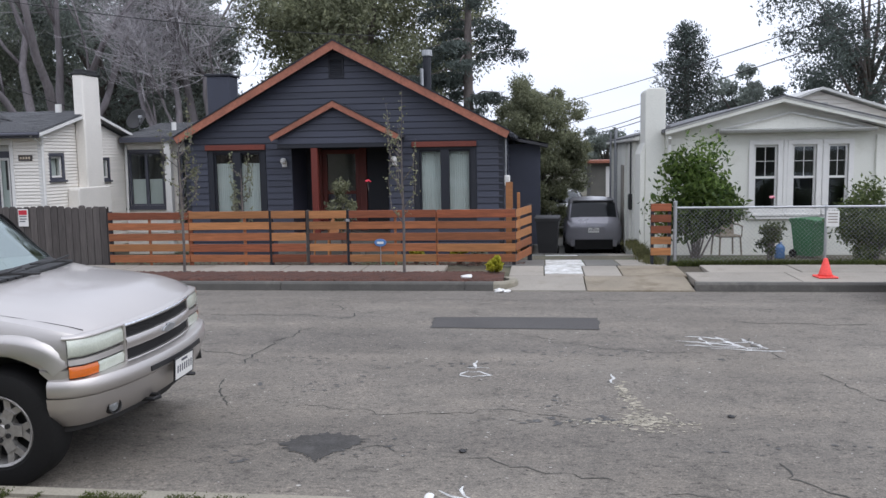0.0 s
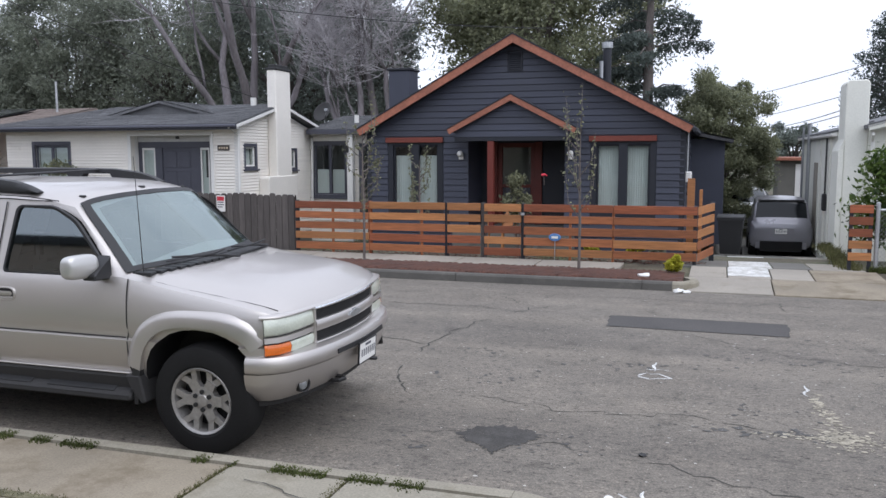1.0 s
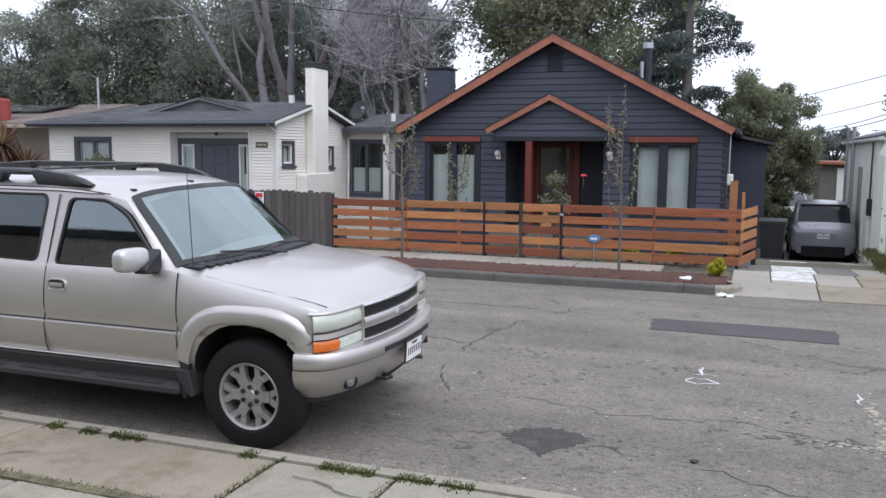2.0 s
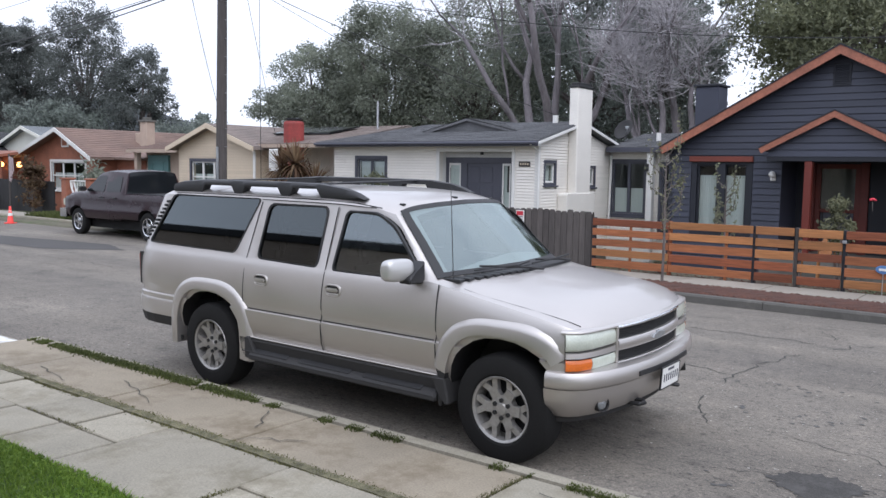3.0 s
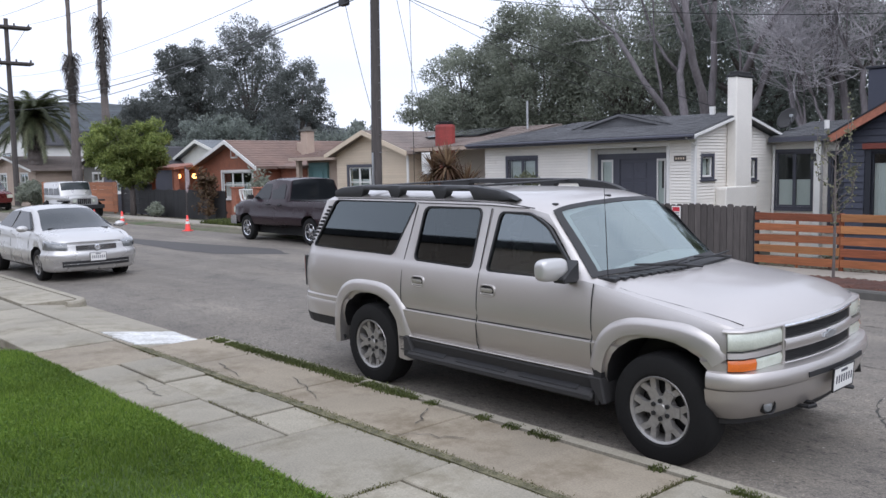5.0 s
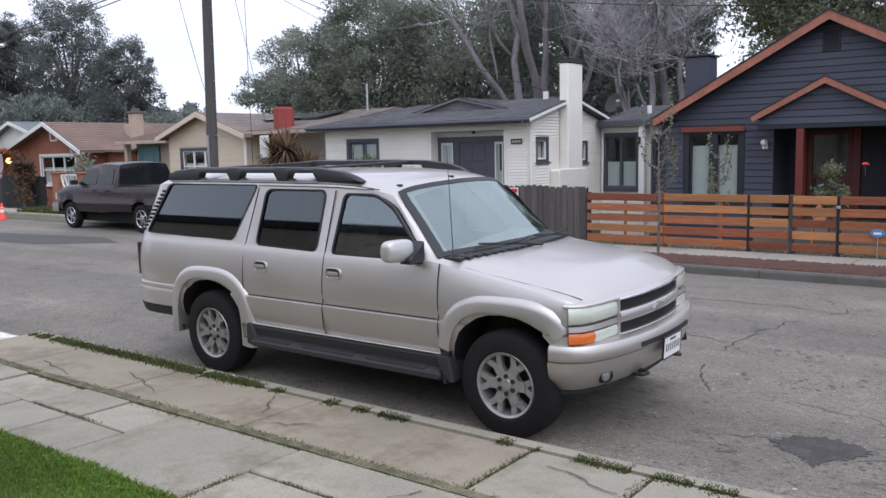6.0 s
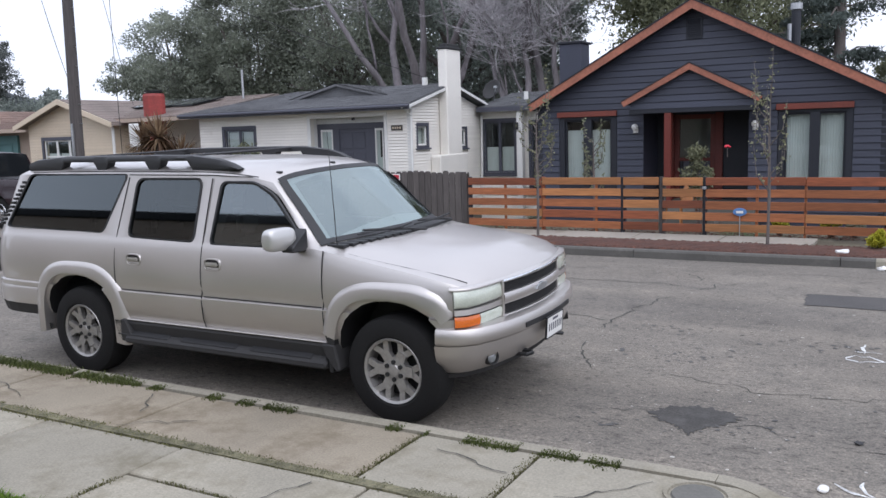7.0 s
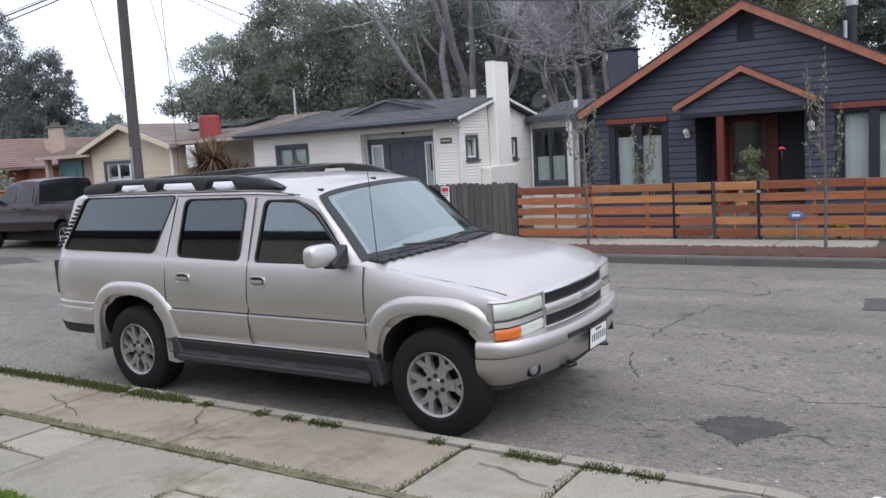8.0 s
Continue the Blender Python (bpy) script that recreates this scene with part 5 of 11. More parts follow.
        part("side_light_frame", boxes(((a, ye + 0.005, 0.4), (a + 0.05, ye + 0.028, 2.255)), ((b - 0.05, ye + 0.005, 0.4), (b, ye + 0.028, 2.255)), ((a + 0.05, ye + 0.005, 2.19), (b - 0.05, ye + 0.028, 2.255)), bevel=0.004), M_WHITEP, ent, world_co=True)
    window(h, -18.86, -17.70, 1.0, 2.34, y, "y", -1, M_GREYTRIM, M_GREYTRIM, 2, 0.5, curtain=(0.0, 0.95, M_CURTAIN), frame_w=0.11)
    window(h, 20.36, 20.88, 1.74, 2.27, xr, "x", 1, M_GREYTRIM, M_WHITEP, 1, frame_w=0.09, curtain=(0, 0.9, M_CURTAIN))
    window(h, 22.85, 23.22, 1.66, 2.17, xr, "x", 1, M_GREYTRIM, M_WHITEP, 1, frame_w=0.08)
    pl = part("name_board", boxes(((-12.74, y - 0.05, 2.17), (-12.37, y - 0.026, 2.315)), bevel=0.01), M_POLEWOOD, h, "dark wooden plaque with bars", world_co=True)
    for k in range(4):
        part("plaque_bar", boxes(((-12.69 + k * 0.075, y - 0.056, 2.215), (-12.645 + k * 0.075, y - 0.05, 2.27))), M_CREAM, pl, world_co=True)
    part("entry_light", lathe(bmesh.new(), [(0.0005, 0), (0.05, 0.01), (0.05, 0.07), (0.0005, 0.09)], Matrix.Translation((-14.1, 20.12, 2.49)), 10), M_BLACK, h, world_co=True)
    # chimney: broad base, slim shaft, dark cap
    ch = part("chimney", prism(bmesh.new(), [(21.56, -0.3), (21.56, 4.42), (22.42, 4.42), (22.42, -0.3)], "x", xr + 0.03, xr + 0.32, 0.03), M_WHITESID, h, "tall white stucco chimney", world_co=True)
    part("chimney_base", prism(bmesh.new(), [(21.02, -0.3), (21.02, 1.40), (21.08, 1.45), (22.62, 1.45), (22.70, 1.40), (22.70, -0.3)], "x", xr + 0.03, xr + 0.345, 0.02), M_WHITESID, ch, world_co=True)
    part("chimney_cap", boxes(((xr + 0.0, 21.54, 4.423), (xr + 0.35, 22.44, 4.48)), ((xr + 0.05, 21.62, 4.48), (xr + 0.30, 22.36, 4.57)), bevel=0.01), M_BLACK, ch, world_co=True)
    # down pipes, roof vents, dish
    part("down_pipe", tube(bmesh.new(), [(xr + 0.06, fy - 0.05, e0 - 0.08), (xr + 0.06, y - 0.05, e0 - 0.3), (xr + 0.06, y - 0.06, 0.2)], 0.035, 8), M_WHITEP, h, world_co=True)
    part("down_pipe", tube(bmesh.new(), [(xr + 0.1, 24.62, e0 - 0.04), (xr + 0.1, 24.15, e0 - 0.3), (xr + 0.08, 24.12, 0.2)], 0.04, 8), M_WHITEP, h, world_co=True)
    part("roof_vent", cyl(bmesh.new(), (xr - 0.6, 21.9, 3.35), (xr - 0.6, 21.9, 3.68), 0.085, n=14), M_WHITEP, h, "white roof vent", world_co=True)
    # wing set back, flat eave
    wz, wx1 = 2.68, -9.2
    wh = [(-12.0, -10.95, 0.8, 2.36), (-10.4, -9.7, 0.2, 2.3)]
    wall(h, [(xr, -0.75), (xr, wz), (wx1, wz), (wx1, -0.75)], "y", 24.2, 24.35, wh, M, "wing_wall")
    boards(h, lambda a, o, z: (a, 24.2 - o, z), 0.0, wz - 0.03, lambda z: (xr + 0.1, wx1), [(-12.12, -10.83, 0.6, 2.5), (-10.5, -9.6, 0, 2.4)], M, 0.083, thick=0.034)
    window(h, -12.0, -10.95, 0.8, 2.36, 24.2, "y", -1, M_GREYTRIM, M_GREYTRIM, 2, None, curtain=(0, 0.5, M_CURTAIN), frame_w=0.1)
    window(h, -10.4, -9.7, 0.2, 2.3, 24.2, "y", -1, M_GREYTRIM, M_GREYTRIM, 1, None, frame_w=0.08)
    a, b, c, d = (xr + 0.1, 23.8, 2.80), (wx1 + 0.4, 23.8, 2.80), (wx1 + 0.4, 26.6, 3.32), (xr + 0.1, 26.6, 3.32)
    roof_slab(h, a, b, c, d, M_SHINGLE, 0.1, "wing_roof")
    shingles("roof_shingles", a, b, c, d, M_SHINGLE, h, seed=9)
    part("wing_fascia", boxes(((xr + 0.1, 23.76, 2.66), (wx1 + 0.4, 23.798, 2.80)), bevel=0.004), M_GREYTRIM, h, world_co=True)
    part("porch_post", boxes(((-10.74, 23.85, -0.6), (-10.55, 24.03, 2.66)), bevel=0.006), M_WHITEP, h, world_co=True)
    part("porch_post", boxes(((-9.62, 23.85, -0.6), (-9.45, 24.03, 2.66)), bevel=0.006), M_WHITEP, h, world_co=True)
    part("wall_lantern", boxes(((-10.78, 23.72, 2.1), (-10.66, 23.84, 2.32)), bevel=0.015), M_BLACK, h, world_co=True)
    for x in (-10.9, -9.95):
        part("roof_vent", cyl(bmesh.new(), (x, 25.0, 2.95), (x, 25.0, 3.28), 0.07, n=12), M_WHITEP, h, world_co=True)
    dish = thing("satellite_dish", (-12.0, 24.9, 3.0), 0, "grey satellite dish on the low roof", "satellite dish")
    bm = lathe(bmesh.new(), [(0.0005, 0.0), (0.15, 0.012), (0.30, 0.06), (0.345, 0.085), (0.34, 0.095), (0.29, 0.07), (0.0005, 0.012)], pose(0, 0, 0.36, 62, 0, -15), 24)
    part("reflector", bm, M_SILVERD, dish, smooth=True)
    part("mast", tube(bmesh.new(), [(0, 0.1, -0.1), (0, 0.08, 0.22), (0, 0.02, 0.36)], 0.022, 8), M_METAL, dish)
    part("feed_arm", tube(bmesh.new(), [(0.0, 0.0, 0.12), (0.22, -0.30, 0.30), (0.25, -0.33, 0.42)], 0.014, 6), M_METAL, dish)
    part("receiver", box(bmesh.new(), (0.20, -0.38, 0.40), (0.30, -0.28, 0.48), 0.012), M_METAL, dish)
    return h


def stucco_house():
    h = thing("house", (5.5, 19.4, yard_z(19.4)), 0, "white stucco bungalow with a low gable and tall sash windows", "house")
    y, xl, xr = 19.4, 2.95, 7.6
    b0 = yard_z(19.4) - 0.15
    ax, az, ez = 5.33, 3.2, 2.56
    holes = [(4.83, 5.33, 0.85, 2.26), (5.64, 6.14, 0.85, 2.26), (6.38, 6.80, 0.85, 2.26)]
    wall(h, [(xl, b0), (xl, ez), (ax, az), (xr, ez), (xr, b0)], "y", y, y + 0.18, holes, M_STUCCO, "front_wall")
    part("side_wall", boxes(((xl - 0.0, y + 0.18, b0), (xl + 0.15, 20.6, ez))), M_STUCCO, h, world_co=True)
    part("side_wall", boxes(((2.5, 20.6, -0.6), (2.68, 29, 2.50))), M_STUCCO, h, world_co=True)
    part("side_return", boxes(((2.5, 20.45, b0), (3.0, 20.6, 2.5))), M_STUCCO, h, world_co=True)
    part("side_wall", boxes(((xr - 0.15, y + 0.18, b0), (xr, 29, ez))), M_STUCCO, h, world_co=True)
    for x in (2.42,):
        for yy in (21.4, 22.3, 23.4):
            part("pilaster", boxes(((x + 0.03, yy, -0.4), (x + 0.08, yy + 0.12, 2.4))), M_STUCCO, h, world_co=True)
    part("side_door", boxes(((2.47, 24.2, -0.3), (2.502, 24.9, 1.8)), bevel=0.004), M_CONCF, h, world_co=True)
    part("meter", boxes(((2.40, 21.9, 0.7), (2.5, 22.15, 1.1)), bevel=0.02), M_SILVERD, h, world_co=True)
    part("conduit", tube(bmesh.new(), [(2.45, 22.0, 1.1), (2.45, 22.0, 2.4)], 0.02, 6), M_SILVERD, h, world_co=True)
    # roof with eave boards
    el, er, fy, rt = 2.86, 7.85, 19.05, 3.30
    for sx, zz in ((el, 2.635), (er, 2.66)):
        roof_slab(h, (sx, fy, zz), (sx, 29.2, zz), (ax, 29.2, rt), (ax, fy, rt), M_SHINGLE, 0.08)
        d = Vector((ax - sx, 0, rt - zz))
        nrm = Vector((-d.z, 0, d.x)).normalized() * (1 if d.x > 0 else -1)
        for o0, o1, ya, bm_m in ((-0.125, -0.055, fy - 0.03, M_STUCCO), (-0.05, -0.018, fy - 0.045, M_GREYWHITE), (-0.016, 0.012, fy - 0.06, M_SHINGLE)):
            ps = [Vector((sx, 0, zz)) + nrm * o0, Vector((ax, 0, rt + o0 * 1.05)), Vector((ax, 0, rt + o1 * 1.05)), Vector((sx, 0, zz)) + nrm * o1]
            part("bargeboard", prism(bmesh.new(), [(p.x, p.z) for p in ps], "y", ya, ya + 0.05), bm_m, h, world_co=True)
    part("soffit", prism(bmesh.new(), [(el + 0.05, 2.545), (ax, 3.19), (er - 0.05, 2.57), (er - 0.05, 2.54), (ax, 3.16), (el + 0.05, 2.515)], "y", fy + 0.02, y), M_WHITEP, h, world_co=True)
    part("gutter", boxes(((2.36, 20.5, 2.42), (2.5, 29, 2.54)), bevel=0.02), M_WHITEP, h, world_co=True)
    roof_slab(h, (2.36, 20.5, 2.54), (2.36, 29.1, 2.54), (3.2, 29.1, 2.76), (3.2, 20.5, 2.76), M_SHINGLE, 0.05)
    # pediment hood across the windows
    pd = part("pediment_shelf", prism(bmesh.new(), [(19.06, 2.53), (19.02, 2.57), (19.01, 2.595), (19.4, 2.63), (19.4, 2.53)], "x", 4.02, 7.25), M_GREYWHITE, h, "white moulded window hood", world_co=True)
    part("pediment_face", prism(bmesh.new(), [(4.1, 2.60), (5.55, 2.93), (6.95, 2.62), (6.95, 2.60)], "y", 19.3, 19.42), M_STUCCO, h, world_co=True)
    part("pediment_rake", prism(bmesh.new(), [(4.05, 2.61), (5.55, 2.965), (7.05, 2.63), (6.95, 2.61), (5.55, 2.93), (4.2, 2.61)], "y", 19.22, 19.32), M_GREYWHITE, h, world_co=True)
    for u0, u1, z0, z1 in holes:
        window(h, u0, u1, z0, z1, y, "y", -1, M_WHITEP, M_WHITEP, 1, 0.5, muntins=1, frame_w=0.11, out=0.04)
    part("window_apron", boxes(((4.70, y - 0.07, 0.64), (7.0, y, 0.70)), bevel=0.01), M_WHITEP, h, world_co=True)
    for ja, jb in ((5.45, 5.53), (6.26, 6.30)):
        part("window_jamb", boxes(((ja, y - 0.03, 0.72), (jb, y, 2.37))), M_WHITEP, h, world_co=True)
    part("down_pipe", tube(bmesh.new(), [(2.98, 19.1, 2.45), (3.02, 19.36, 2.3), (3.02, 19.36, 0.0)], 0.035, 8), M_WHITEP, h, world_co=True)
    part("corner_pier", boxes(((7.35, y - 0.06, b0), (7.62, y + 0.02, 2.45)), bevel=0.01), M_STUCCO, h, world_co=True)
    part("entry_arch", prism(bmesh.new(), [(7.62, b0), (7.62, 2.45), (7.75, 2.62), (9.5, 2.7), (11, 2.6), (11, b0)], "y", 19.5, 19.7), M_STUCCO, h, world_co=True)
    # chimney by the corner
    ch = part("chimney", prism(bmesh.new(), [(2.50, -0.3), (2.50, 3.50), (2.56, 3.56), (2.90, 3.56), (2.95, 3.50), (2.95, -0.3)], "y", 19.52, 20.45, 0.02), M_STUCCO, h, "plain white stucco chimney", world_co=True)
    part("chimney_shoulder", prism(bmesh.new(), [(2.40, -0.3), (2.40, 2.1), (2.5, 2.35), (2.5, -0.3)], "y", 19.5, 20.6), M_STUCCO, ch, world_co=True)
    # a second, higher gable behind
    g = part("rear_gable", prism(bmesh.new(), [(4.9, 2.85), (7.05, 3.58), (9.6, 2.72), (9.6, 2.3), (4.9, 2.3)], "y", 22.3, 22.5), M_WHITESID, h, world_co=True)
    boards(h, lambda a, o, z: (a, 22.3 - o, z), 2.72, 3.52, gable_span(4.9, 9.4, 2.72, 7.05, 3.56), [], M_WHITESID, 0.11)
    for sx in (4.6, 9.7):
        roof_slab(h, (sx, 22.0, 2.78), (sx, 28, 2.78), (7.05, 28, 3.67), (7.05, 22.0, 3.67), M_GREYWHITE, 0.06)
    part("gable_vent", boxes(((6.8, 22.24, 3.2), (7.25, 22.28, 3.3))), M_GREYWHITE, h, world_co=True)
    return h


navy_house()
white_house()
stucco_house()

# ---- plants ----
def leaf_cards(rs, pts, size, flat=0.0, aspect=0.5, droop=0.0):
    """Small diamond leaves at points: arrays of vertices and faces."""
    n = len(pts)
    u = rs.normal(size=(n, 3))
    u[:, 2] = u[:, 2] * (1 - flat) - droop
    u /= np.linalg.norm(u, axis=1)[:, None] + 1e-9
    w = rs.normal(size=(n, 3))
    v = np.cross(u, w)
    v /= np.linalg.norm(v, axis=1)[:, None] + 1e-9
    s = (size * rs.uniform(0.55, 1.35, n))[:, None]
    p = np.asarray(pts)
    bend = np.cross(u, v) * s * 0.18
    verts = np.stack([p - u * s, p + v * s * aspect + bend, p + u * s, p - v * s * aspect + bend], 1).reshape(-1, 3)
    return verts


def leaves(name, verts, material, parent, label=""):
    n = len(verts) // 4
    idx = np.arange(n) * 4
    faces = np.stack([idx, idx + 1, idx + 2, idx + 3], 1)
    mesh = bpy.data.meshes.new(name)
    mesh.vertices.add(len(verts))
    mesh.vertices.foreach_set("co", verts.astype(np.float32).ravel())
    mesh.loops.add(n * 4)
    mesh.loops.foreach_set("vertex_index", faces.ravel().astype(np.int32))
    mesh.polygons.add(n)
    mesh.polygons.foreach_set("loop_start", (np.arange(n) * 4).astype(np.int32))
    mesh.update(calc_edges=True)
    mesh.validate()
    mesh.materials.append(material)
    ob = new(name, mesh)
    ob.parent = parent
    if label:
        ob["label"] = label
    return ob


def clump_points(rs, centers, radii, per, squash=0.75, shell=0.55):
    out = []
    for c, r in zip(centers, radii):
        d = rs.normal(size=(per, 3))
        d /= np.linalg.norm(d, axis=1)[:, None]
        rad = r * (shell + (1 - shell) * rs.uniform(0, 1, per)) * rs.uniform(0.6, 1.12, per)
        q = d * rad[:, None]
        q[:, 2] *= squash
        out.append(q + c)
    return np.concatenate(out)


def limb(bm, r, p, d, length, rad, depth, tips, spread=0.6, n=6, rise=0.12, kinks=4, least=0.012):
    """A branching limb; tips gathers the ends."""
    pts, rads = [Vector(p)], [rad]
    d = Vector(d).normalized()
    for k in range(kinks):
        d = (d + Vector((r.uniform(-1, 1), r.uniform(-1, 1), r.uniform(-0.6, 0.9) + rise)) * 0.22).normalized()
        pts.append(pts[-1] + d * length / kinks)
        rads.append(max(least, rad * (1 - 0.55 * (k + 1) / kinks)))
    tube(bm, pts, rads, n)
    tips.append(tuple(pts[-1]))
    if depth > 0:
        for k in range(r.choice((2, 3, 3))):
            at = pts[r.randint(max(1, kinks // 2), kinks)]
            nd = (d + Vector((r.uniform(-1, 1), r.uniform(-1, 1), r.uniform(-0.5, 0.8))) * spread).normalized()
            limb(bm, r, at, nd, length * r.uniform(0.55, 0.8), max(least, rads[-1] * r.uniform(0.6, 0.9)), depth - 1, tips, spread, max(4, n - 1), rise, max(3, kinks - 1), least)


def leafy_tree(name, loc, height, crown_r, crown_base, material, label, seed, per=260, clumps=60, size=0.12, trunk_r=0.2, bark=None, squash=0.8, shape="round", forks=3, shell=0.5, droop=0.1, clump_r=0.3, aspect=0.45):
    """Tapered trunk, limbs, and a crown of many clumps of small leaves, with gaps."""
    r, rs = random.Random(seed), np.random.RandomState(seed)
    t = thing(name, loc, 0, label, "tree")
    bm, tips = bmesh.new(), []
    top = crown_base + (height - crown_base) * 0.25
    tube(bm, [(0, 0, -0.3), (r.uniform(-0.1, 0.1), 0, top * 0.4), (r.uniform(-0.2, 0.2), r.uniform(-0.2, 0.2), top)], [trunk_r * 1.2, trunk_r, trunk_r * 0.75], 10)
    centers, radii = [], []
    mid = (height + crown_base) / 2
    hh = (height - crown_base) / 2
    while len(centers) < clumps:
        q = rs.uniform(-1, 1, 3)
        if shape == "round" and np.linalg.norm(q) > 1:
            continue
        if shape == "cone" and math.hypot(q[0], q[1]) > (1 - (q[2] + 1) / 2) * 0.95 + 0.06:
            continue
        if shape == "spire" and math.hypot(q[0], q[1]) > (0.95 - 0.55 * (q[2] + 1) / 2) * min(1.0, (1.05 - q[2]) * 2.2):
            continue
        if shape == "column" and (math.hypot(q[0], q[1]) > 0.55 + 0.45 * math.sqrt(max(0, 1 - q[2] ** 2))):
            continue
        if shape == "round" and np.linalg.norm(q) < 0.35:
            continue
        k = 1 + 0.22 * noise.noise((q[0] * 2 + seed, q[1] * 2, q[2] * 2))
        centers.append((q[0] * crown_r * k, q[1] * crown_r * k, mid + q[2] * hh * k))
        radii.append(crown_r * clump_r * rs.uniform(0.6, 1.25))
    for c in r.sample(centers, min(len(centers), 8 + forks * 4)):
        z0 = min(top, max(crown_base * 0.7, c[2] * 0.6))
        a = Vector((0, 0, z0))
        b = Vector(c)
        tube(bm, [a, a.lerp(b, 0.5) + Vector((r.uniform(-0.2, 0.2), r.uniform(-0.2, 0.2), r.uniform(0.0, 0.35))) * crown_r * 0.3, b], [trunk_r * 0.42, trunk_r * 0.26, 0.02], 5)
    part("trunk", bm, bark or M_BARK, t, smooth=True)
    pts = clump_points(rs, centers, radii, per, squash, shell)
    leaves("crown", leaf_cards(rs, pts, size, aspect=aspect, droop=droop), material, t)
    return t


def cedar_tree(loc, height, reach, seed, label, material):
    """A conifer with level, drooping, separate boughs."""
    r, rs = random.Random(seed), np.random.RandomState(seed)
    t = thing("tree", loc, 0, label, "tree")
    bm = bmesh.new()
    tube(bm, [(0, 0, -0.3), (0, 0, height * 0.5), (0.1, 0, height)], [0.28, 0.18, 0.02], 9)
    pts = []
    z = height * 0.18
    while z < height * 0.99:
        for _ in range(r.choice((1, 2, 2))):
            a = r.uniform(0, 6.28)
            ln = reach * (1 - z / height) ** 0.75 * r.uniform(0.55, 1.1) + 0.25
            end = Vector((math.cos(a) * ln, math.sin(a) * ln, z + ln * r.uniform(-0.12, 0.16)))
            midp = Vector((math.cos(a) * ln * 0.5, math.sin(a) * ln * 0.5, z + ln * 0.14))
            tube(bm, [(0, 0, z), midp, end], [0.05, 0.035, 0.012], 4)
            n = int(210 * ln)
            s = rs.uniform(0.15, 1.0, n)
            base = np.array([[0, 0, z]]) * ((1 - s) ** 2)[:, None] + 2 * np.array([midp]) * (s * (1 - s))[:, None] + np.array([end]) * (s ** 2)[:, None]
            side = np.array([-math.sin(a), math.cos(a), 0])
            base = base + side * rs.normal(size=(n, 1)) * 0.16 * ln * (1 - 0.55 * s[:, None]) + np.array([0, 0, -1]) * np.abs(rs.normal(size=(n, 1))) * 0.22
            pts.append(base)
        z += height * 0.028 * r.uniform(0.7, 1.3)
    part("trunk", bm, M_BARK, t, smooth=True)
    leaves("crown", leaf_cards(rs, np.concatenate(pts), 0.11, aspect=0.28, droop=0.7), material, t)
    return t


def spire_tree(loc, height, reach, seed, label, material):
    """A broad conifer: a straight trunk and many upswept, spiky boughs."""
    r, rs = random.Random(seed), np.random.RandomState(seed)
    t = thing("conifer", loc, 0, label, "tree")
    bm = bmesh.new()
    tube(bm, [(0, 0, -0.1), (0.05, 0, height * 0.5), (0, 0.04, height * 0.97)], [0.24, 0.14, 0.02], 8)
    part("trunk", bm, M_BARK, t)
    bm, pts = bmesh.new(), []
    for k in range(170):
        u = k / 170
        z = height * (0.06 + 0.90 * u)
        ln = reach * (1 - u) ** 0.62 * r.uniform(0.55, 1.12) + 0.12
        a = k * 2.4 + r.uniform(-0.4, 0.4)
        tip = Vector((math.cos(a) * ln, math.sin(a) * ln, z + ln * r.uniform(0.15, 0.75)))
        root, mid = Vector((0, 0, z)), Vector((math.cos(a) * ln * 0.6, math.sin(a) * ln * 0.6, z + ln * 0.1))
        tube(bm, [root, mid, tip], [0.03, 0.02, 0.006], 4)
        for _ in range(int(40 + 130 * ln / reach)):
            q = rs.uniform(0.15, 1.06)
            p = (root.lerp(mid, q / 0.6) if q < 0.6 else mid.lerp(tip, (q - 0.6) / 0.4))
            w = 0.05 + 0.26 * (1 - q * 0.75)
            pts.append((p.x + rs.normal() * w, p.y + rs.normal() * w, p.z + rs.normal() * w * 0.6))
    part("boughs", bm, M_BARK, t)
    leaves("foliage", leaf_cards(rs, np.array(pts), 0.085, aspect=0.35), material, t)
    return t


def bare_tree(loc, height, seed, label, trunks=5, material=None, twig=None):
    """Many upright pale limbs that fork into fine bare twigs."""
    r = random.Random(seed)
    t = thing("tree", loc, 0, label, "tree")
    bm, tips = bmesh.new(), []
    tube(bm, [(0, 0, -0.4), (0, 0, 1.0), (0, 0, 2.0)], [1.0, 0.8, 0.7], 12)
    for k in range(trunks):
        a = 6.28 * k / trunks + r.uniform(-0.3, 0.3)
        limb(bm, r, (0.4 * math.cos(a), 0.4 * math.sin(a), 1.2), (math.cos(a) * 0.33, math.sin(a) * 0.33, 1), height * r.uniform(0.5, 0.62), 0.27 * r.uniform(0.8, 1.1), 2, tips, 0.5, 8, 0.3, 6, 0.035)
    part("trunk", bm, material or M_BARKP, t, smooth=True)
    bm2, ends = bmesh.new(), []
    for p in tips:
        for _ in range(10):
            limb(bm2, r, p, (r.uniform(-1, 1), r.uniform(-1, 1), r.uniform(-0.3, 0.9)), height * 0.13 * r.uniform(0.6, 1.3), 0.022, 2, ends, 0.9, 3, 0.05, 3, 0.008)
    part("twig_crown", bm2, twig or M_TWIG, t)
    return t


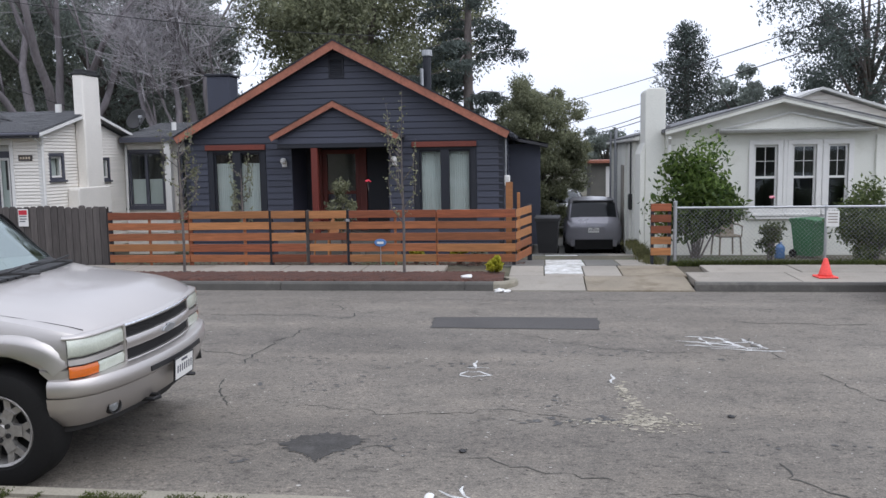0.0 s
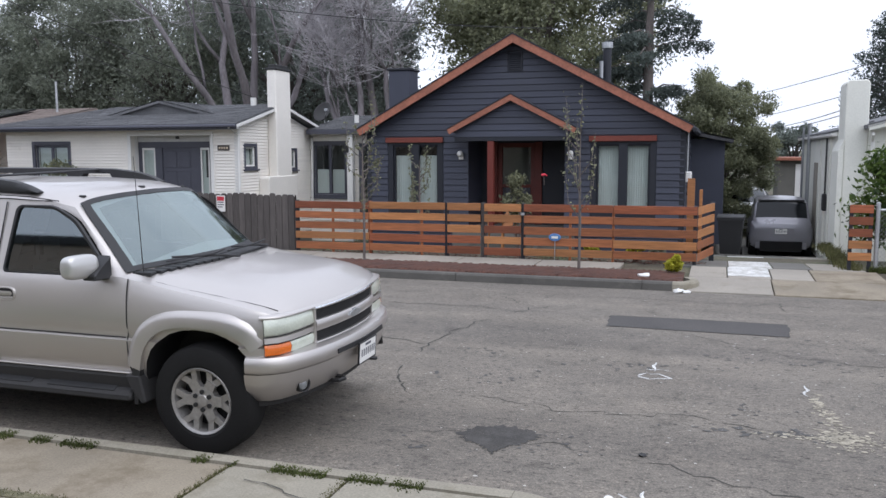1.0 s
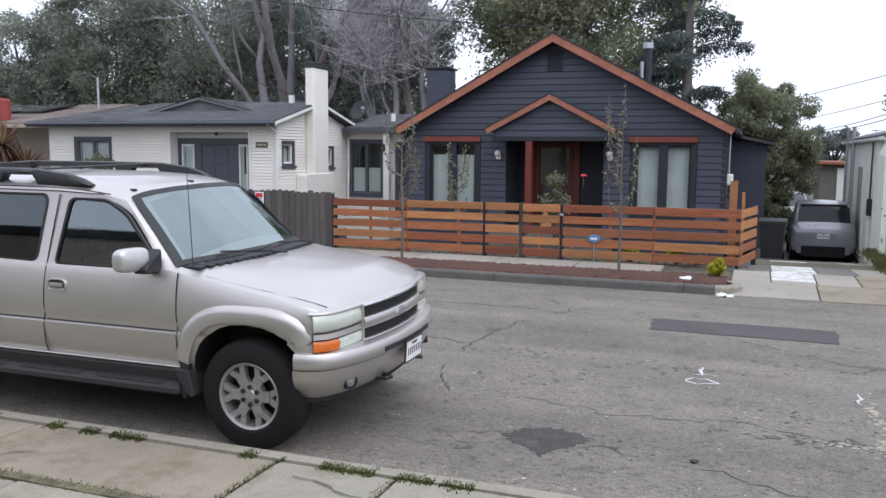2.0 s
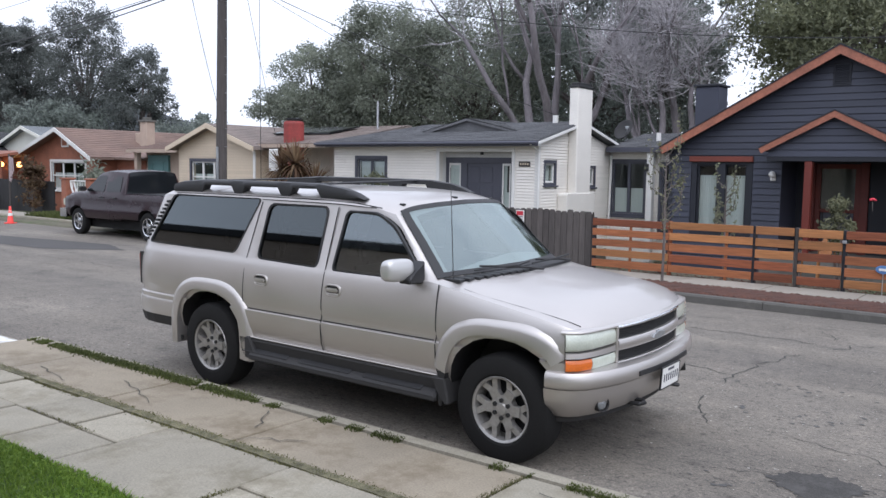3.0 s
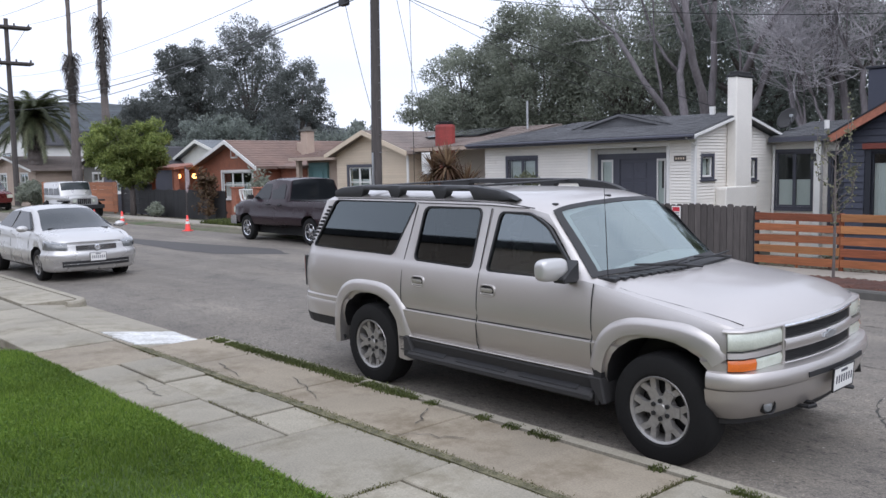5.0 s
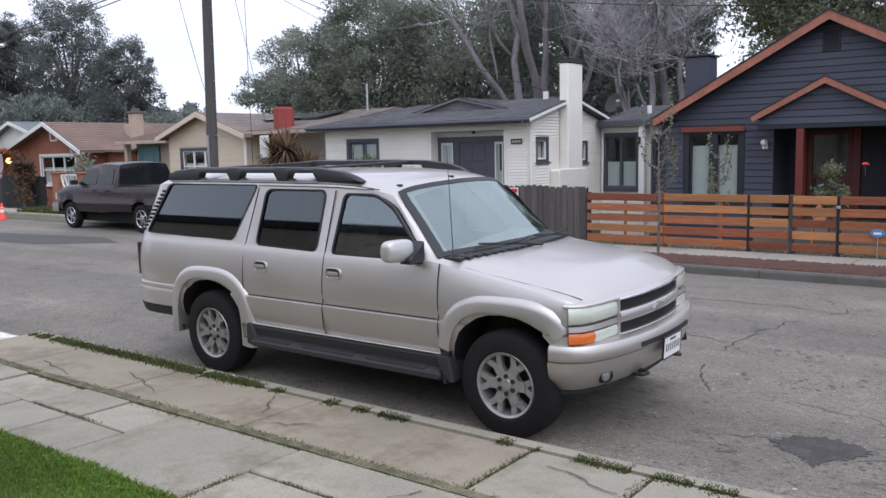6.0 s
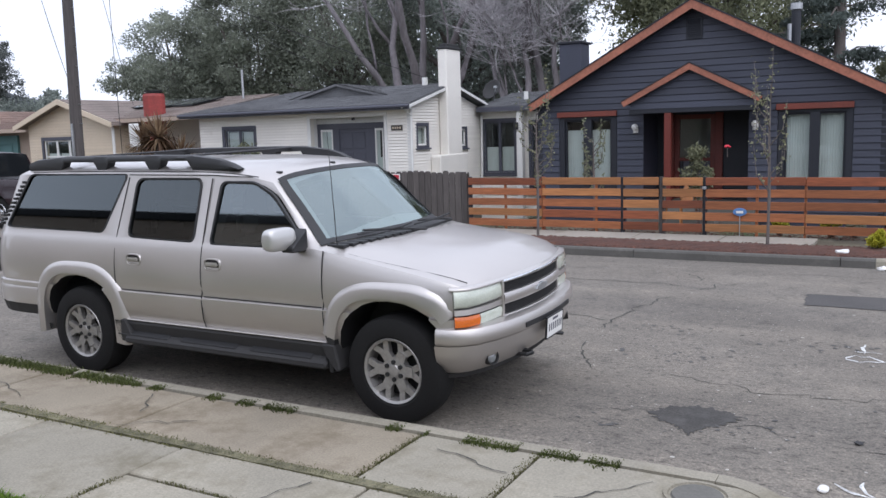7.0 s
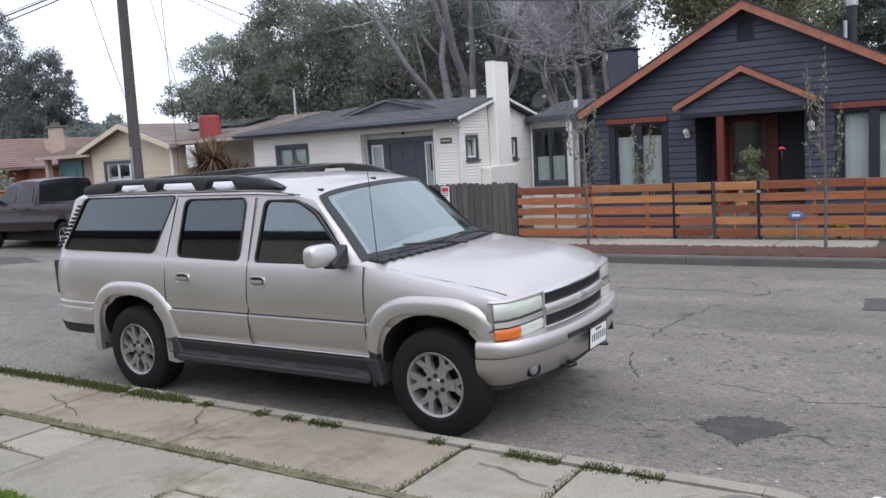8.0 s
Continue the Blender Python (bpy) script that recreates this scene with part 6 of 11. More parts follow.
def young_tree(loc, height, seed, label, leaf_n=120, spread=0.34, material=None):
    r, rs = random.Random(seed), np.random.RandomState(seed)
    t = thing("young_tree", loc, 0, label, "tree", "young street trees")
    bm, tips, pts = bmesh.new(), [], []
    tube(bm, [(0, 0, -0.1), (0.01, 0, height * 0.3), (-0.01, 0.01, height * 0.7), (0.0, 0, height * 0.97)], [0.03, 0.024, 0.016, 0.004], 7)
    z = height * 0.34
    while z < height * 0.9:
        a = r.uniform(0, 6.28)
        ln = height * 0.3 * r.uniform(0.6, 1.1)
        p1 = Vector((math.cos(a) * spread * 0.75, math.sin(a) * spread * 0.75, z + ln * 0.35))
        p2 = Vector((math.cos(a) * spread * r.uniform(0.6, 1.05), math.sin(a) * spread * r.uniform(0.6, 1.05), z + ln))
        tube(bm, [(0, 0, z), p1, p2], [0.011, 0.008, 0.003], 4)
        for k in range(max(1, leaf_n // 14)):
            s = r.uniform(0.2, 1.05)
            b = Vector((0, 0, z)).lerp(p1, min(1, s * 2)) if s < 0.5 else p1.lerp(p2, (s - 0.5) * 2)
            pts.append(b + Vector((r.gauss(0, 0.03), r.gauss(0, 0.03), r.gauss(0, 0.03))))
        z += height * 0.045
    part("trunk", bm, M_BARK, t)
    leaves("crown", leaf_cards(rs, np.array(pts), 0.032, aspect=0.5), material or M_LEAFS, t)
    return t


def shrub(name, loc, size, n, leaf, material, label, seed, clumps=14, squash=0.85, category="shrub", low=0.02):
    r, rs = random.Random(seed), np.random.RandomState(seed)
    t = thing(name, loc, 0, label, category)
    cs, rd = [], []
    for _ in range(clumps):
        q = rs.normal(size=3)
        q = q / np.linalg.norm(q) * rs.uniform(0.2, 0.72)
        cs.append((q[0] * size[0] / 2, q[1] * size[1] / 2, size[2] * (0.52 + q[2] * 0.55)))
        rd.append(min(size[0], size[2]) * 0.5 * rs.uniform(0.35, 0.62))
    bm = bmesh.new()
    for c in cs[:10]:
        b = Vector(c)
        tube(bm, [(r.uniform(-0.05, 0.05), r.uniform(-0.05, 0.05), -0.05), b * 0.5 + Vector((0, 0, 0.1)), b], [0.022, 0.014, 0.005], 5)
    part("stem", bm, M_BARK, t)
    pts = clump_points(rs, cs, rd, n // clumps, squash, 0.4)
    pts = pts[pts[:, 2] > low + 0.35 * low * np.sin(pts[:, 0] * 5)]
    leaves("foliage", leaf_cards(rs, pts, leaf, aspect=0.42), material, t)
    return t


def blades(name, n, place, height, width, material, label, cat, seed):
    """Grass: place(rs, n) gives base points."""
    rs = np.random.RandomState(seed)
    p = place(rs, n)
    n = len(p)
    a = rs.uniform(0, 6.283, n)
    h = height * rs.uniform(0.45, 1.25, n)
    lean = rs.normal(size=(n, 2)) * 0.45 * h[:, None]
    side = np.stack([np.cos(a), np.sin(a), np.zeros(n)], 1) * width * rs.uniform(0.6, 1.3, n)[:, None]
    midp = p + np.concatenate([lean * 0.35, (h * 0.62)[:, None]], 1)
    tip = p + np.concatenate([lean, h[:, None]], 1)
    verts = np.stack([p - side, p + side, midp + side * 0.7, midp - side * 0.7, tip], 1).reshape(-1, 3)
    i = np.arange(n) * 5
    quads = np.stack([i, i + 1, i + 2, i + 3], 1)
    tris = np.stack([i + 3, i + 2, i + 4], 1)
    ob = raw(name, verts.tolist(), quads.tolist() + tris.tolist(), material)
    return tagged(ob, label, cat, kind="stuff")


# lawn by the near pavement
def lawn_edge(x):
    return 2.93 + 0.03 * noise.noise((x * 1.7, 0, 0)) - (0.0 if x > -10 else (x + 10) ** 2 * 0.6)


bm = bmesh.new()
xs = [-11.2 + 0.25 * k for k in range(62)]
cols = [[bm.verts.new((x, -6 + (max(lawn_edge(x), -6) + 6) * t, 0.105 + 0.02 * noise.noise((x, t * 5, 0)))) for t in (0, 0.3, 0.6, 0.8, 0.9, 0.96, 1.0)] for x in xs]
for a, b in zip(cols, cols[1:]):
    for i in range(6):
        bm.faces.new((a[i], b[i], b[i + 1], a[i + 1]))
tagged(part("lawn", bm, mat("lawn_soil", (0.05, 0.084, 0.014), 0.95, var=0.3, scale=2, fine=60, grain=0.4, bump=0.5)), "green mown lawn beside the pavement", "lawn", kind="structure")


def lawn_place(rs, n):
    x = rs.uniform(-11.3, -2.6, n)
    y = 2.97 - rs.uniform(0, 1, n) ** 1.25 * 2.6
    ok = np.array([y0 < lawn_edge(x0) + 0.03 for x0, y0 in zip(x, y)])
    return np.stack([x, y, np.full(n, 0.10)], 1)[ok]


blades("grass", 100000, lawn_place, 0.055, 0.0042, M_GRASS, "short bright green lawn grass", "grass", 11)


def clover():
    """Broad little leaves among the blades."""
    rs = np.random.RandomState(44)
    p = lawn_place(rs, 26000)
    keep = np.array([noise.noise((q[0] * 1.6, q[1] * 1.6, 2)) > -0.05 for q in p])
    p = p[keep]
    p[:, 2] += 0.015 + 0.035 * rs.uniform(0, 1, len(p))
    ob = leaves("clover", leaf_cards(rs, p, 0.011, flat=0.75, aspect=0.8), M_CLOVER, None)
    return tagged(ob, "small clover leaves among the grass", "clover", kind="stuff")


clover()


def line_place(x0, x1, y, wy, z, keep):
    def f(rs, n):
        x = rs.uniform(x0, x1, n)
        k = np.array([0.7 * noise.noise((v * 1.4, y * 3, 0)) + 0.6 * noise.noise((v * 6.0, y * 3, 5)) for v in x])
        ok = k > keep
        return np.stack([x, y + rs.normal(size=n) * wy, np.full(n, z)], 1)[ok]
    return f


blades("joint_weeds", 14000, line_place(-9.4, -4.2, 3.945, 0.03, 0.12, -0.34), 0.019, 0.0045, M_WEED, "dry weeds growing in the pavement joint", "weeds", 18)
blades("joint_weeds", 8000, line_place(-4.2, -1.9, 3.945, 0.028, 0.12, -0.3), 0.018, 0.0045, M_WEED, "dry weeds growing in the pavement joint", "weeds", 12)
blades("kerb_weeds", 9000, line_place(-9.3, -5.6, 4.765, 0.042, 0.13, -0.35), 0.028, 0.005, M_KERBW, "green weeds along the back of the kerb", "weeds", 19)
blades("kerb_weeds", 9000, line_place(-5.6, -1.4, 4.765, 0.032, 0.13, 0.10), 0.02, 0.005, M_KERBW, "green weeds along the back of the kerb", "weeds", 13)
for k, (xa, ya, xb, yb) in enumerate(((-2.86, 4.0, -2.86, 4.75), (-2.04, 4.0, -2.04, 4.75), (-4.13, 3.0, -4.13, 3.4), (-3.9, 3.46, -2.9, 3.46), (-1.9, 3.5, -1.9, 3.9), (-6.8, 3.46, -5.8, 3.46))):
    blades("joint_weeds", 520 if k < 2 else 200, lambda rs, n: np.stack([xa + (xb - xa) * rs.uniform(0, 1, n) + rs.normal(size=n) * 0.02, ya + (yb - ya) * rs.uniform(0, 1, n) + rs.normal(size=n) * 0.012, np.full(n, 0.12)], 1), 0.018, 0.004, M_WEED, "dry weeds growing in the pavement joint", "weeds", 20 + k)
bm = bmesh.new()
for k, (x0, y0, x1, y1) in enumerate(((-6.9, 4.4, -6.1, 4.15), (-5.2, 4.62, -4.95, 4.3), (-4.9, 4.02, -4.4, 4.3), (-8.0, 4.2, -7.3, 4.05), (-3.4, 3.1, -3.0, 3.8), (-7.9, 3.3, -7.2, 3.2), (-2.6, 4.55, -2.1, 4.4), (-1.7, 4.2, -1.3, 4.6))):
    r = random.Random(60 + k)
    pts = [(x0 + (x1 - x0) * t / 8 + r.uniform(-0.03, 0.03), y0 + (y1 - y0) * t / 8 + r.uniform(-0.03, 0.03)) for t in range(9)]
    for a, b in zip(pts, pts[1:]):
        d = Vector((b[0] - a[0], b[1] - a[1])).normalized() * (0.002 + 0.004 * r.random())
        bm.faces.new([bm.verts.new((px, py, 0.1395)) for px, py in ((a[0] - d.y, a[1] + d.x), (a[0] + d.y, a[1] - d.x), (b[0] + d.y, b[1] - d.x), (b[0] - d.y, b[1] + d.x))])
part("pavement_cracks", bm, M_CRACK, pave, world_co=True)
blades("verge_grass", 9000, lambda rs, n: np.stack([rs.uniform(2.5, 7.5, n), 15.62 + np.abs(rs.normal(size=n)) * 0.14, np.full(n, 0.09)], 1), 0.10, 0.008, M_KERBW, "rough grass under the wire fence", "grass", 14)
blades("driveway_weeds", 2500, lambda rs, n: np.stack([2.28 + rs.normal(size=n) * 0.09, rs.uniform(15.6, 20, n), np.full(n, 0.05)], 1), 0.12, 0.008, M_WEED, "weeds along the stucco wall", "weeds", 15)
blades("far_verge", 5000, lambda rs, n: np.stack([rs.uniform(-31, -26.5, n), rs.uniform(15.2, 16.4, n), np.full(n, 0.13)], 1), 0.16, 0.02, M_KERBW, "grass verge in front of the brick house", "grass", 16)

young_tree((-2.12, 14.25, 0.12), 2.62, 5, "slim young tree with upswept twigs, tied in mulch", 300, 0.3)
young_tree((-6.05, 14.3, 0.12), 2.5, 6, "slim young tree with grey-green leaves in mulch", 420, 0.36)
young_tree((-5.75, 16.5, 0.06), 1.95, 7, "young sapling behind the slatted fence", 420, 0.26, M_LEAFO)
shrub("rose_bush", (-3.72, 16.7, 0.05), (0.8, 0.6, 2.0), 1700, 0.045, M_LEAFS, "leggy rose bush with one red bloom", 8, 12)
shrub("yellow_shrub", (-0.62, 14.2, 0.12), (0.42, 0.4, 0.34), 1500, 0.035, M_LEAFY, "bright yellow-green shrub in the mulch strip", 9, 10)
for k, (x, y, w) in enumerate(((-2.2, 16.2, 0.5), (-1.35, 16.1, 0.7), (-6.9, 16.2, 0.6), (-1.0, 16.3, 0.4))):
    shrub("ground_shrub", (x, y, 0.06), (w, 0.4, 0.42), 500, 0.04, M_LEAFY if k < 2 else M_LEAFM, "low yellow-green plant behind the fence" if k < 2 else "low green plant behind the fence", 40 + k, 8)
shrub("lemon_tree", (3.27, 17.4, 0.0), (2.1, 1.6, 2.35), 6200, 0.066, M_LEAFL, "bushy lemon tree with glossy light green leaves", 17, 26, category="tree", low=0.38)
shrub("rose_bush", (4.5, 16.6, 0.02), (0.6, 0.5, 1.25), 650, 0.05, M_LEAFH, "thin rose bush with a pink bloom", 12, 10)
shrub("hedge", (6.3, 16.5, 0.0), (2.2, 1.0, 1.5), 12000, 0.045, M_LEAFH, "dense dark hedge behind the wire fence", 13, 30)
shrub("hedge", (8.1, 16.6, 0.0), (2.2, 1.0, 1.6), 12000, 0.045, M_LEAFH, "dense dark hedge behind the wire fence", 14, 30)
for loc, m in (((-3.2, 16.6, 1.66), M_REDPL), ((4.46, 16.45, 1.27), mat("pink_petals", (0.65, 0.25, 0.3), 0.6))):
    fl = thing("rose_bloom", loc, 0, "single rose bloom on its bush", "flower")
    bm = bmesh.new()
    for k in range(9):
        a = k * 2.4
        rr = 0.012 + 0.004 * k
        bmesh.ops.create_uvsphere(bm, u_segments=6, v_segments=5, radius=0.028, matrix=Matrix.Translation((math.cos(a) * rr, math.sin(a) * rr, 0.02 - 0.003 * k)) @ Matrix.Diagonal((1, 1, 0.6, 1)))
    part("petals", bm, m, fl, smooth=True)
    part("stalk", tube(bmesh.new(), [(0, 0, 0), (0.01, 0, -0.2)], 0.005, 4), M_BARK, fl)

# background trees
leafy_tree("tree", (0.1, 29.5, -0.62), 5.0, 1.5, 0.3, M_LEAFO, "olive green leafy tree at the end of the driveway", 21, 540, 170, 0.05, 0.16, shape="column", clump_r=0.3)
leafy_tree("tree", (-8.2, 41, -0.2), 14.5, 5.6, 2.5, M_LEAFO, "broad dark olive evergreen behind the dark house", 22, 230, 330, 0.105, 0.5, clump_r=0.24)
leafy_tree("tree", (-10.8, 47, -0.2), 16.0, 3.0, 3.5, M_LEAFD, "tall dark evergreen behind the dark house", 23, 130, 200, 0.11, 0.45, clump_r=0.26)
cedar_tree((-2.75, 35, -0.2), 12.6, 3.6, 24, "blue-green cedar with drooping level boughs", M_LEAFC)
leafy_tree("tree", (-18.6, 44, -0.2), 15.5, 3.1, 2.0, M_LEAFD, "tall dark evergreen behind the bare tree", 25, 130, 200, 0.11, 0.45, clump_r=0.26)
leafy_tree("tree", (-24.5, 47, -0.2), 15.5, 5.2, 2.0, M_LEAFD, "dense dark evergreen behind the white house", 26, 130, 270, 0.115, 0.5, clump_r=0.25)
leafy_tree("tree", (-31.5, 45, -0.2), 14.2, 5.6, 1.8, M_LEAFM, "broad dark green evergreen behind the white house", 27, 135, 290, 0.11, 0.5, clump_r=0.24)
leafy_tree("tree", (-38.0, 43, -0.2), 12.6, 4.8, 1.8, M_LEAFM, "spreading dark green pine behind the cream house", 28, 250, 280, 0.105, 0.45, clump_r=0.24)
leafy_tree("tree", (-43.4, 42, -0.2), 10.0, 4.2, 2.2, M_LEAFM, "spreading dark green pine with an open crown", 29, 250, 210, 0.10, 0.4, clump_r=0.25)
leafy_tree("tree", (-36, 58, -0.2), 14.5, 7.0, 1.0, M_LEAFD, "dark woodland tree behind the houses", 36, 230, 110, 0.16, 0.5, clump_r=0.28)
leafy_tree("tree", (-28, 60, -0.2), 17.0, 6.0, 1.0, M_LEAFD, "dark woodland tree behind the houses", 37, 230, 110, 0.16, 0.5, clump_r=0.28)
bare_tree((-22.4, 38, -0.2), 16.5, 31, "bare multi-stemmed tree with pinkish grey limbs", 6)
bare_tree((-15.8, 37.5, -0.2), 9.5, 32, "bare twiggy tree behind the white house", 4)
spire_tree((7.05, 42, -0.2), 8.6, 2.5, 33, "broad pointed dark conifer beyond the stucco house", M_LEAFC)
leafy_tree("tree", (14.6, 40, -0.2), 11.5, 3.9, 3.0, M_LEAFC, "tall airy dark tree beyond the stucco house", 34, 170, 150, 0.085, 0.3, clump_r=0.26)
leafy_tree("tree", (10.4, 44, -0.2), 6.1, 2.3, 1.5, M_LEAFD, "small dark round tree beyond the stucco house", 35, 260, 40, 0.12, 0.2)
leafy_tree("tree", (4.6, 60, -0.2), 4.2, 2.2, 0.5, M_LEAFD, "low dark tree far down the driveway", 38, 200, 30, 0.14, 0.2)

# ---- vehicles ----
def loft(stations, caps=True):
    """Half sections of equal length, from the bottom centre to the top centre, mirrored and joined along x."""
    bm = bmesh.new()
    rings = []
    for pts in stations:
        right = [bm.verts.new((x, -y, z)) for x, y, z in pts]
        left = [bm.verts.new((x, y, z)) if y > 1e-4 else None for x, y, z in pts]
        rings.append(right + [v for v in left[::-1] if v])
    k = len(rings[0])
    for a, b in zip(rings, rings[1:]):
        for i in range(k):
            bm.faces.new((a[i], a[(i + 1) % k], b[(i + 1) % k], b[i]))
    if caps:
        bm.faces.new(rings[0])
        bm.faces.new(rings[-1][::-1])
    bmesh.ops.recalc_face_normals(bm, faces=bm.faces)
    return bm


def sweep(path, prof, closed=False):
    """A closed profile of (outward, up) carried along a level path of (x, y) points; z is up."""
    bm = bmesh.new()
    rings = []
    for i, p in enumerate(path):
        a, b = path[max(i - 1, 0)], path[min(i + 1, len(path) - 1)]
        d = Vector((b[0] - a[0], b[1] - a[1])).normalized()
        nx, ny = d.y, -d.x
        rings.append([bm.verts.new((p[0] + nx * o, p[1] + ny * o, z)) for o, z in prof])
    k = len(prof)
    for a, b in zip(rings, rings[1:]):
        for i in range(k):
            bm.faces.new((a[i], a[(i + 1) % k], b[(i + 1) % k], b[i]))
    bm.faces.new(rings[0])
    bm.faces.new(rings[-1][::-1])
    return bm


def soften(ob, angle=38):
    ob.data.shade_smooth()
    ob.data.set_sharp_from_angle(angle=radians(angle))
    return ob


def section(x, w, zb, zbelt, wbelt, wroof, zre, zrc, lean=0.0, bow=0.0, bow_all=False, crease=0.79):
    """One half section of a car body: sill, crease, belt, roof edge, roof."""
    mid = (crease + zbelt) / 2 + 0.04
    pts = [(0, zb), (w - 0.17, zb), (w - 0.05, zb + 0.05), (w - 0.012, zb + 0.18), (w, crease - 0.015), (w - 0.014, crease + 0.02), (w - 0.018, mid), (wbelt + 0.008, zbelt - 0.05),
           (wbelt - 0.012, zbelt), (wroof + 0.035, zre - 0.05), (wroof + 0.01, zre - 0.012), (wroof - 0.07, zre + (zrc - zre) * 0.35), (wroof * 0.55, zre + (zrc - zre) * 0.82), (0, zrc)]
    out = []
    for i, (y, z) in enumerate(pts):
        dx = lean * max(0.0, z - 1.25)
        if bow_all or i >= 9:
            dx += bow * (1 - min(1.0, (y / max(wroof, 0.1)) ** 2))
        out.append((x + dx, y, z))
    return out


def wheel(parent, x, y, r, width, rim_r, spokes=6, alloy=None, side=-1, style="y"):
    """Tyre with shoulders, rim with spokes and nuts; side -1 shows towards -y."""
    turn = Matrix.Translation((x, y, r)) @ pose(0, 0, 0, 90 if side < 0 else -90)
    w2 = width / 2
    tyre = part("wheel", lathe(bmesh.new(), [(rim_r - 0.01, -w2 * 0.8), (rim_r + 0.02, -w2), (r * 0.86, -w2 * 1.02), (r * 0.965, -w2 * 0.86), (r, -w2 * 0.62), (r, w2 * 0.62), (r * 0.965, w2 * 0.86),
                                         (r * 0.86, w2 * 1.02), (rim_r + 0.02, w2), (rim_r - 0.008, w2 * 0.86), (rim_r - 0.02, w2 * 0.5)], turn, 40, False), M_RUBBER, parent, "black tyre")
    soften(tyre, 30)
    bm = bmesh.new()
    lathe(bm, [(rim_r * 1.02, w2 * 0.92), (rim_r * 1.0, w2 * 0.97), (rim_r * 0.93, w2 * 0.9), (rim_r * 0.9, w2 * 0.55), (rim_r * 0.88, -w2 * 0.5)], turn, 40, False)
    lathe(bm, [(rim_r * 0.44, w2 * 0.35), (rim_r * 0.42, w2 * 0.74), (rim_r * 0.2, w2 * 0.78), (rim_r * 0.17, w2 * 0.84), (0.0005, w2 * 0.86)], turn, 24)
    for k in range(spokes):
        t = 2 * math.pi * k / spokes
        bars = [((0.0, t), (rim_r * 0.64, t), 0.17, 0.155), ((rim_r * 0.50, t), (rim_r * 0.95, t - 0.25), 0.10, 0.09), ((rim_r * 0.50, t), (rim_r * 0.95, t + 0.25), 0.10, 0.09)] if style == "y" else [((rim_r * 0.26, t), (rim_r * 0.93, t), 0.13, 0.11)]
        for p0, p1, w0, w1 in bars:
            a, b = Vector((p0[0] * math.cos(p0[1]), p0[0] * math.sin(p0[1]), w2 * 0.66)), Vector((p1[0] * math.cos(p1[1]), p1[0] * math.sin(p1[1]), w2 * 0.78))
            u = (b - a).normalized()
            v = Vector((-u.y, u.x, 0)).normalized()
            h0, h1 = rim_r * w0, rim_r * w1
            quad = [a - v * h0, a + v * h0, b + v * h1, b - v * h1]
            top = [bm.verts.new(turn @ (q * 1.0 + Vector((0, 0, w2 * 0.01 * k)))) for q in quad]
            bot = [bm.verts.new(turn @ (q - Vector((0, 0, w2 * 0.28)))) for q in quad]
            bm.faces.new(top)
            for i in range(4):
                bm.faces.new((top[i], bot[i], bot[(i + 1) % 4], top[(i + 1) % 4]))
    rim = soften(part("rim", bm, alloy or M_ALLOY, tyre, "spoked alloy rim"))
    part("brake_disc", lathe(bmesh.new(), [(rim_r * 0.88, w2 * 0.05), (rim_r * 0.86, w2 * 0.1), (0.0005, w2 * 0.1)], turn, 24), M_BLACK, tyre)
    for k in range(6):
        t = 2 * math.pi * (k + 0.5) / 6
        c = Vector((rim_r * 0.27 * math.cos(t), rim_r * 0.27 * math.sin(t), 0))
        part("wheel_nut", cyl(bmesh.new(), turn @ (c + Vector((0, 0, w2 * 0.7))), turn @ (c + Vector((0, 0, w2 * 0.86))), rim_r * 0.07, n=8), M_BLACK, tyre)
    return tyre


def pane_side(name, poly, ys, side, parent, glass, frame_mat=None, thick=0.006):
    """A side window: outline in (x, z) on the tumblehome given by ys(z); a black seal runs round it."""
    bm = bmesh.new()
    a = [bm.verts.new((x, side * (ys(z) - 0.012), z)) for x, z in poly]
    bm.faces.new(a if side < 0 else a[::-1])
    g = part(name, bm, glass, parent, "dark tinted side window" if glass is G_TINT else "side window")
    cx, cz = sum(p[0] for p in poly) / len(poly), sum(p[1] for p in poly) / len(poly)
    bm = bmesh.new()
    k = len(poly)
    rings = []
    for grow, out in ((0.0, -0.014), (0.0, 0.004), (0.022, 0.004), (0.03, -0.012)):
        rings.append([bm.verts.new((x + (x - cx) / max(1e-6, math.hypot(x - cx, z - cz)) * grow, side * (ys(z) + out), z + (z - cz) / max(1e-6, math.hypot(x - cx, z - cz)) * grow)) for x, z in poly])
    for r0, r1 in zip(rings, rings[1:]):
        for i in range(k):
            bm.faces.new((r0[i], r0[(i + 1) % k], r1[(i + 1) % k], r1[i]))
    part("window_seal", bm, M_BLACK, g)
    return g


def round_poly(poly, r=0.05, n=4):
    out = []
    k = len(poly)
    for i in range(k):
        p, a, b = Vector(poly[i]), Vector(poly[i - 1]), Vector(poly[(i + 1) % k])
        d0, d1 = (a - p), (b - p)
        rr = min(r, d0.length * 0.45, d1.length * 0.45)
        s, e = p + d0.normalized() * rr, p + d1.normalized() * rr
        for j in range(n + 1):
            t = j / n
            q = s * (1 - t) ** 2 + p * 2 * t * (1 - t) + e * t * t
            out.append((q.x, q.y))
    return out


def through_cut(poly, y0, y1):
    return prism(bmesh.new(), poly, "y", y0, y1)


